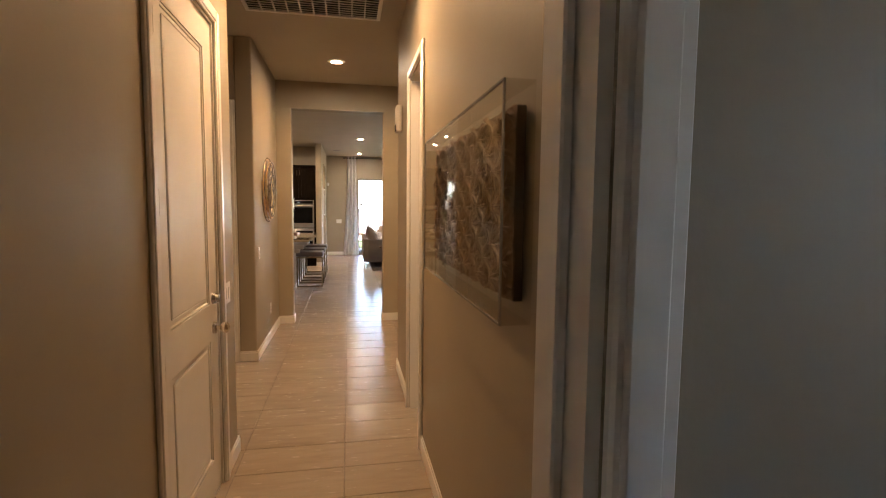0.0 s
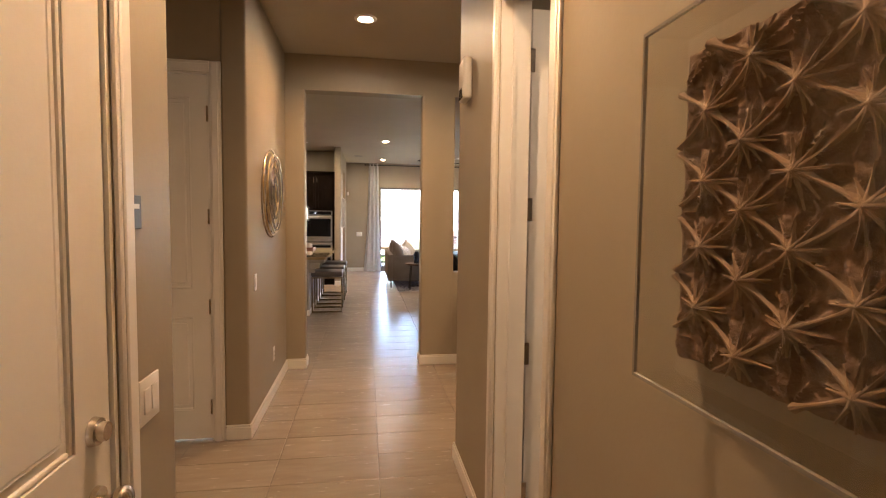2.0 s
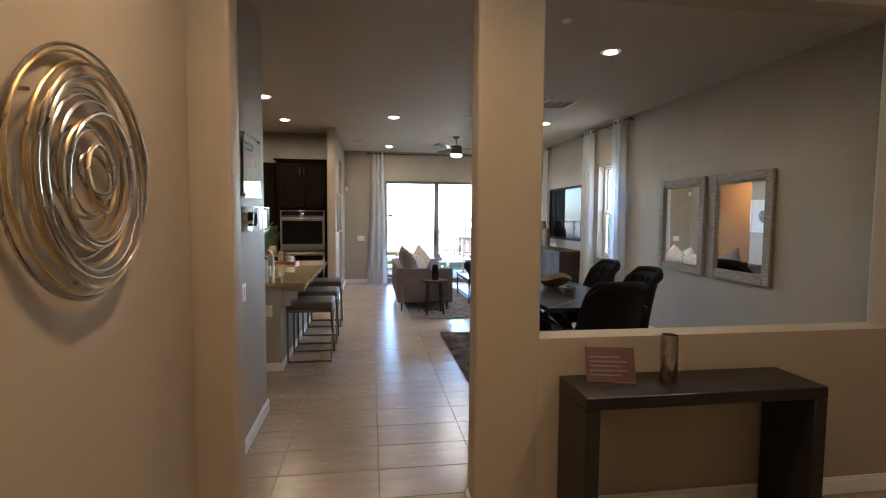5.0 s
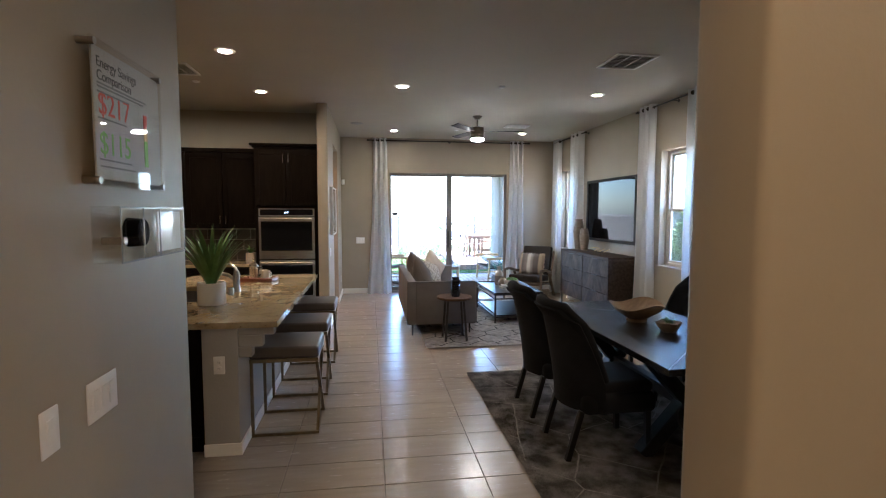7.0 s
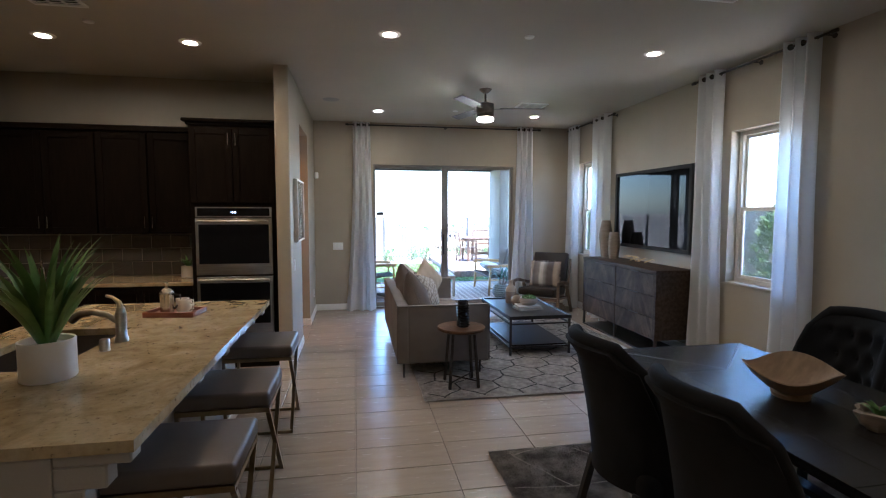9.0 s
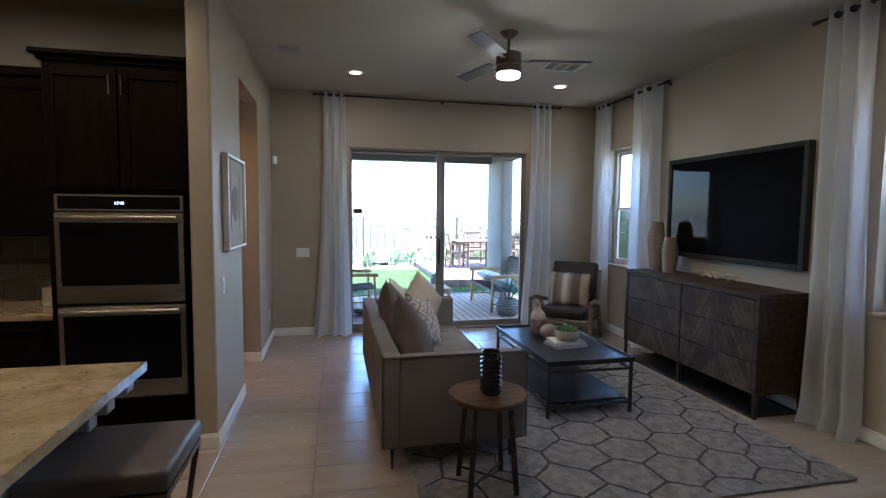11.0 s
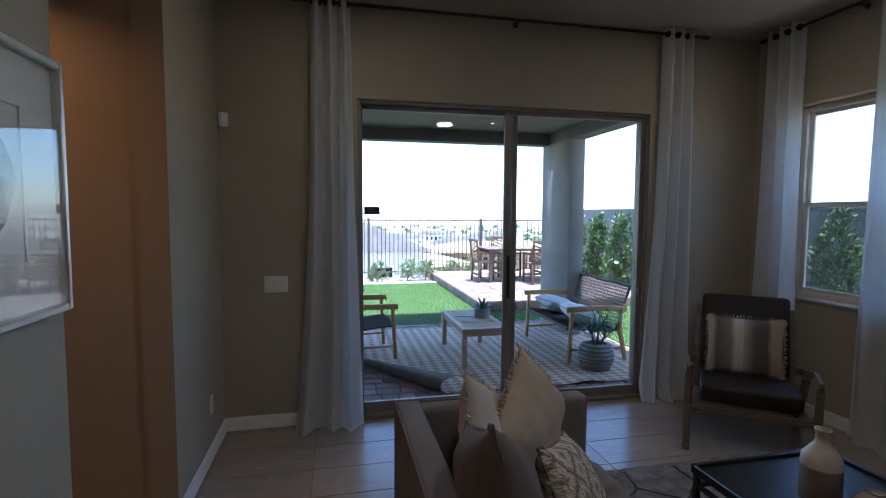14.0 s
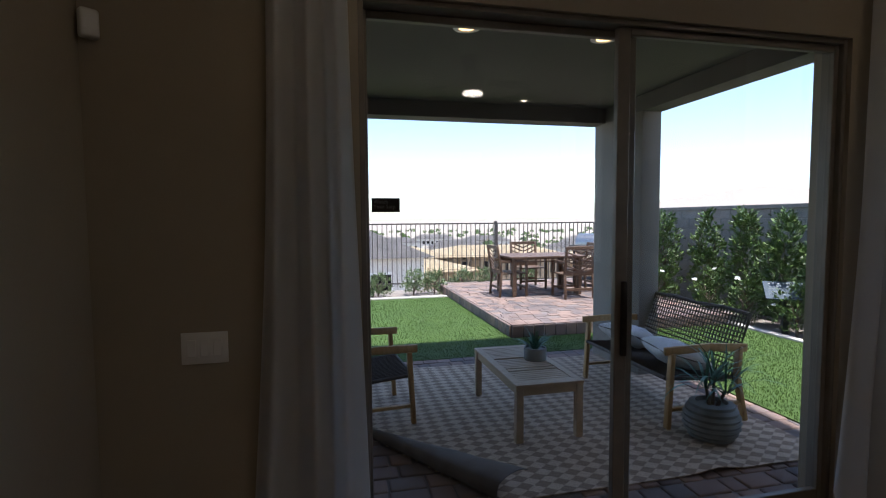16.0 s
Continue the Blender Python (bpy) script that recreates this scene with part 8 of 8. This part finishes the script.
def outdoor_seat(name, m, width, label, category, back_h=0.82):
    """Wooden arms and legs with a woven rope seat and back; the sitter faces -y."""
    ob = thing(name, m, label, category)
    hw = width / 2
    for s in (-1, 1):
        x = s * hw
        bm = B()
        bar(bm, [(x, -0.33, 0), (x, -0.30, 0.56)], 0.035, 0.05)
        part("front_leg", bm, TEAK, ob)
        bm = B()
        bar(bm, [(x, 0.36, 0), (x, 0.28, 0.36), (x, 0.30, 0.58)], 0.035, 0.05)
        part("rear_leg", bm, TEAK, ob)
        bm = B()
        bar(bm, [(x, -0.36, 0.585), (x, 0.02, 0.595), (x, 0.36, 0.57)], 0.06, 0.026)
        part("armrest", bm, TEAK, ob, "honey teak armrest")
        bm = B()
        bar(bm, [(x, -0.31, 0.14), (x, 0.32, 0.14)], 0.025, 0.04)
        part("side_stretcher", bm, TEAK, ob)
    bm = B()
    tube(bm, [(-hw + 0.03, -0.33, 0.37), (hw - 0.03, -0.33, 0.37)], 0.016, 8)
    tube(bm, [(-hw + 0.03, 0.26, 0.33), (hw - 0.03, 0.26, 0.33)], 0.016, 8)
    tube(bm, [(-hw + 0.03, 0.42, back_h), (-hw * 0.5, 0.435, back_h + 0.01), (0, 0.43, back_h - 0.005), (hw * 0.5, 0.435, back_h + 0.01), (hw - 0.03, 0.42, back_h)], 0.016, 8)
    for s in (-1, 1):
        tube(bm, [(s * (hw - 0.03), -0.33, 0.37), (s * (hw - 0.03), 0.26, 0.33), (s * (hw - 0.03), 0.42, back_h)], 0.016, 8)
    part("seat_frame", bm, ROPE, ob)
    bm = B()
    n = int(width / 0.034)
    for k in range(1, n):
        x = -hw + 0.03 + (width - 0.06) * k / n
        tube(bm, [(x, 0.262, 0.34), (x, 0.34, 0.58), (x, 0.425, back_h)], 0.0065, 5)
    for k in range(1, 13):
        u = k / 13
        y, z = 0.265 + 0.16 * u, 0.345 + (back_h - 0.345) * u
        tube(bm, [(-hw + 0.03, y - 0.006, z), (hw - 0.03, y - 0.006, z)], 0.0065, 5)
    part("woven_back", bm, ROPE, ob, "open grey rope weave")
    bm = B()
    for k in range(1, int(0.56 / 0.018)):
        y = -0.33 + k * 0.018
        tube(bm, [(-hw + 0.03, y, 0.372 - 0.07 * (y + 0.33) / 0.6), (0, y, 0.364 - 0.07 * (y + 0.33) / 0.6), (hw - 0.03, y, 0.372 - 0.07 * (y + 0.33) / 0.6)], 0.009, 5)
    for k in range(1, n):
        x = -hw + 0.03 + (width - 0.06) * k / n
        tube(bm, [(x, -0.33, 0.382), (x, 0.255, 0.318)], 0.006, 5)
    part("woven_seat", bm, ROPE, ob, "tight grey rope seat")
    return ob


seat_m = pose(2.97, 15.38, PZ, 0, 0, -90)
outdoor_seat("patio_loveseat", seat_m, 1.22, "teak-armed outdoor loveseat with grey rope back", "sofa")
outdoor_seat("patio_chair", pose(0.44, 15.62, PZ, 0, 0, 96), 0.66, "teak-armed outdoor chair with grey rope seat", "chair", 0.85)
PALECLOTH = fabric("pale_grey_cloth", (0.62, 0.62, 0.62), (0.70, 0.70, 0.70), 160)
for k, (x, t) in enumerate(((-0.34, 8), (0.30, -10))):
    pm = seat_m @ pose(x, -0.03, 0.475, 72, 0, t)
    o = pillow("outdoor_pillow", pm, 0.44, 0.44, 0.19, PALECLOTH, "pale grey outdoor pillow lying on the loveseat", 40 + k)
    tagged(o, group="outdoor pillows")

POT = mottled("sage_stoneware", (0.135, 0.14, 0.125), (0.20, 0.205, 0.185), 10, 0.65, 60, 0.3)
pot = thing("agave_pot", pose(2.86, 14.58, PZ - 0.002), "ribbed sage stoneware pot with a spiky agave", "plant")
prof = [(0.0, 0), (0.11, 0.0)]
for k in range(25):
    u = k / 24
    prof.append((0.115 + 0.075 * math.sin(math.pi * (0.12 + 0.78 * u)) ** 0.8 + 0.0055 * math.cos(u * 2 * math.pi * 6), 0.01 + 0.24 * u))
prof += [(0.115, 0.262), (0.105, 0.262), (0.10, 0.23), (0.0, 0.23)]
bm = B()
lathe(bm, prof, 44)
part("pot", bm, POT, pot)
bm = B()
for dx, dy, hh in ((-0.04, 0, 0.16), (0.03, 0.02, 0.2), (0.06, -0.03, 0.12)):
    tube(bm, [(dx * 0.5, dy * 0.5, 0.22), (dx, dy, 0.22 + hh * 0.6), (dx * 1.3, dy * 1.3, 0.22 + hh)], [0.014, 0.012, 0.012], 7)
part("stem", bm, BARK, pot, "short brown stems")
for k, (dx, dy, hh) in enumerate(((-0.052, 0, 0.36), (0.04, 0.026, 0.40), (0.078, -0.04, 0.32))):
    head = new("rosette")
    head.parent = pot
    head.location = (dx, dy, hh)
    agave(head, 14, 0.43, 0.011, SUCC, 30 + k, 0.25, 0.0, 0.5)

# dining set on the raised patio
od = thing("outdoor_dining_table", pose(4.05, 20.35, 0.112), "dark stained rectangular outdoor dining table", "table")
for k in range(9):
    bm = B()
    x = -0.72 + k * 0.162
    box(bm, x, -0.48, 0.70, x + 0.154, 0.48, 0.73, 0.003, 1)
    part("top_slat", bm, DARKTEAK, od)
bm = B()
framed(bm, "x", -0.66, 0.66, 0.62, 0.70, -0.42, -0.395, 0.025, 0)
box(bm, -0.66, 0.395, 0.62, 0.66, 0.42, 0.70)
part("apron", bm, DARKTEAK, od)
for x in (-0.64, 0.64):
    for y in (-0.40, 0.40):
        bm = B()
        box(bm, x - 0.035, y - 0.035, 0, x + 0.035, y + 0.035, 0.70, 0.004, 1)
        part("leg", bm, DARKTEAK, od)
oc = thing("outdoor_dining_chair", pose(4.45, 19.75, 0.112, 0, 0, 180), "dark wooden outdoor armchair with chevron slat back", "chair", "chairs round the outdoor table")
for s in (-1, 1):
    bm = B()
    bar(bm, [(s * 0.27, -0.24, 0), (s * 0.27, -0.24, 0.62)], 0.04, 0.04)
    part("front_leg", bm, DARKTEAK, oc)
    bm = B()
    bar(bm, [(s * 0.27, 0.27, 0), (s * 0.27, 0.24, 0.44), (s * 0.27, 0.32, 0.92)], 0.04, 0.045)
    part("rear_leg", bm, DARKTEAK, oc)
    bm = B()
    bar(bm, [(s * 0.27, -0.28, 0.63), (s * 0.27, 0.27, 0.64)], 0.05, 0.025)
    part("armrest", bm, DARKTEAK, oc)
    for k in range(6):
        bm = B()
        z = 0.47 + k * 0.078
        bar(bm, [(s * 0.01, 0.255 + k * 0.012, z - 0.055), (s * 0.25, 0.255 + k * 0.012, z + 0.04)], 0.025, 0.012)
        part("chevron_slat", bm, DARKTEAK, oc)
for z, y in ((0.46, 0.245), (0.90, 0.315)):
    bm = B()
    box(bm, -0.27, y - 0.014, z - 0.03, 0.27, y + 0.014, z + 0.03, 0.004, 1)
    part("back_rail", bm, DARKTEAK, oc)
for k in range(6):
    bm = B()
    y = -0.25 + k * 0.085
    box(bm, -0.27, y, 0.41, 0.27, y + 0.072, 0.432, 0.003, 1)
    part("seat_slat", bm, DARKTEAK, oc)
bm = B()
for y in (-0.24, 0.25):
    box(bm, -0.26, y - 0.012, 0.14, 0.26, y + 0.012, 0.18)
part("stretcher", bm, DARKTEAK, oc)
copy_thing(oc, pose(3.42, 20.25, 0.112, 0, 0, 90))
copy_thing(oc, pose(4.15, 21.05, 0.112, 0, 0, 0))
copy_thing(oc, pose(4.95, 20.4, 0.112, 0, 0, -90))

# plaque and barbecue
pl = thing("garden_plaque", pose(6.26, 17.1, GZ - 0.02, 0, 0, -35), "tilted blue-grey information plaque on a dark post", "sign")
bm = B()
box(bm, -0.035, -0.035, 0, 0.035, 0.035, 0.55, 0.003, 1)
part("post", bm, BLACK, pl)
bm = B()
box(bm, -0.26, -0.17, -0.01, 0.26, 0.17, 0.01, 0.003, 1, m=pose(0, 0, 0.60, 38))
part("panel", bm, mottled("plaque_face", (0.075, 0.095, 0.115), (0.10, 0.12, 0.14), 5, 0.8, Specular_IOR_Level=0.1), pl)
for k in range(5):
    bm = B()
    box(bm, -0.21, 0.115 - k * 0.05, 0.0105, (0.12 if k == 0 else -0.02) + 0.06 * (k % 2), (0.13 if k == 0 else 0.120) - k * 0.05, 0.0125, m=pose(0, 0, 0.60, 38))
    part("text_line", bm, BLUEGREY, pl)
bq = thing("barbecue", pose(5.55, 20.9, 0.112, 0, 0, -50), "black kettle-lid barbecue on a cart", "barbecue")
bm = B()
box(bm, -0.45, -0.25, 0.75, 0.45, 0.25, 0.85, 0.02, 2)
part("firebox", bm, BLACK, bq)
bm = B()
cyl(bm, (-0.33, 0, 0.86), (0.33, 0, 0.86), 0.23, segs=24)
part("lid", bm, STEEL, bq, "rounded steel lid")
bm = B()
for x in (-0.36, 0.36):
    for y in (-0.2, 0.2):
        box(bm, x - 0.02, y - 0.02, 0, x + 0.02, y + 0.02, 0.75)
part("cart_frame", bm, BLACK, bq)
bm = B()
box(bm, -0.38, -0.22, 0.12, 0.38, 0.22, 0.15)
part("shelf", bm, BLACK, bq)

# ---- floor tiles, nearest the walk as pieces, the rest joined ----
P_ROW, W_TILE, GAP = 0.308, 0.613, 0.004
rows_y = [1.034 - P_ROW * k for k in range(18, 0, -1)] + [1.034 + P_ROW * k for k in range(8)] + [3.19 + 0.325 * k for k in range(1, 11)] + [6.44 + P_ROW * k for k in range(1, 25)]
tile_floor = tagged(new("floor"), "beige porcelain plank tiles with dark grout", "floor", kind="structure")


def tile_mesh(w, d):
    bm = B()
    box(bm, -w / 2, -d / 2, -0.008, w / 2, d / 2, 0, 0.0022, 1)
    bm.faces.ensure_lookup_table()
    return mesh_from("tile", bm, TILE)


tile_meshes, far_bm, near_count = {}, B(), 0
for y0, y1 in zip(rows_y, rows_y[1:]):
    for i in range(-7, 7):
        x0, x1 = i * W_TILE, (i + 1) * W_TILE
        a, b, c, d = max(x0, -4.1) + GAP / 2, min(x1, RIGHT) - GAP / 2, y0 + GAP / 2, min(y1, FAR) - GAP / 2
        if b - a < 0.03 or d - c < 0.03:
            continue
        if -1.3 < x0 < 1.9 and y0 > -1.9 and near_count < 300 and not (x0 < -0.9 and y0 < 0.5) and not (x0 > 0.5 and y0 < 2.2):
            key = (round(b - a, 3), round(d - c, 3))
            if key not in tile_meshes:
                tile_meshes[key] = tile_mesh(*key)
            t = new("tile", tile_meshes[key])
            t.parent = tile_floor
            t.location = ((a + b) / 2, (c + d) / 2, random.uniform(-0.0006, 0.0))
            near_count += 1
        else:
            vs = [far_bm.verts.new(p) for p in ((a, c, -0.001), (b, c, -0.001), (b, d, -0.001), (a, d, -0.001))]
            far_bm.faces.new(vs)
tagged(part("distant_tile", far_bm, TILE, tile_floor), kind="stuff")
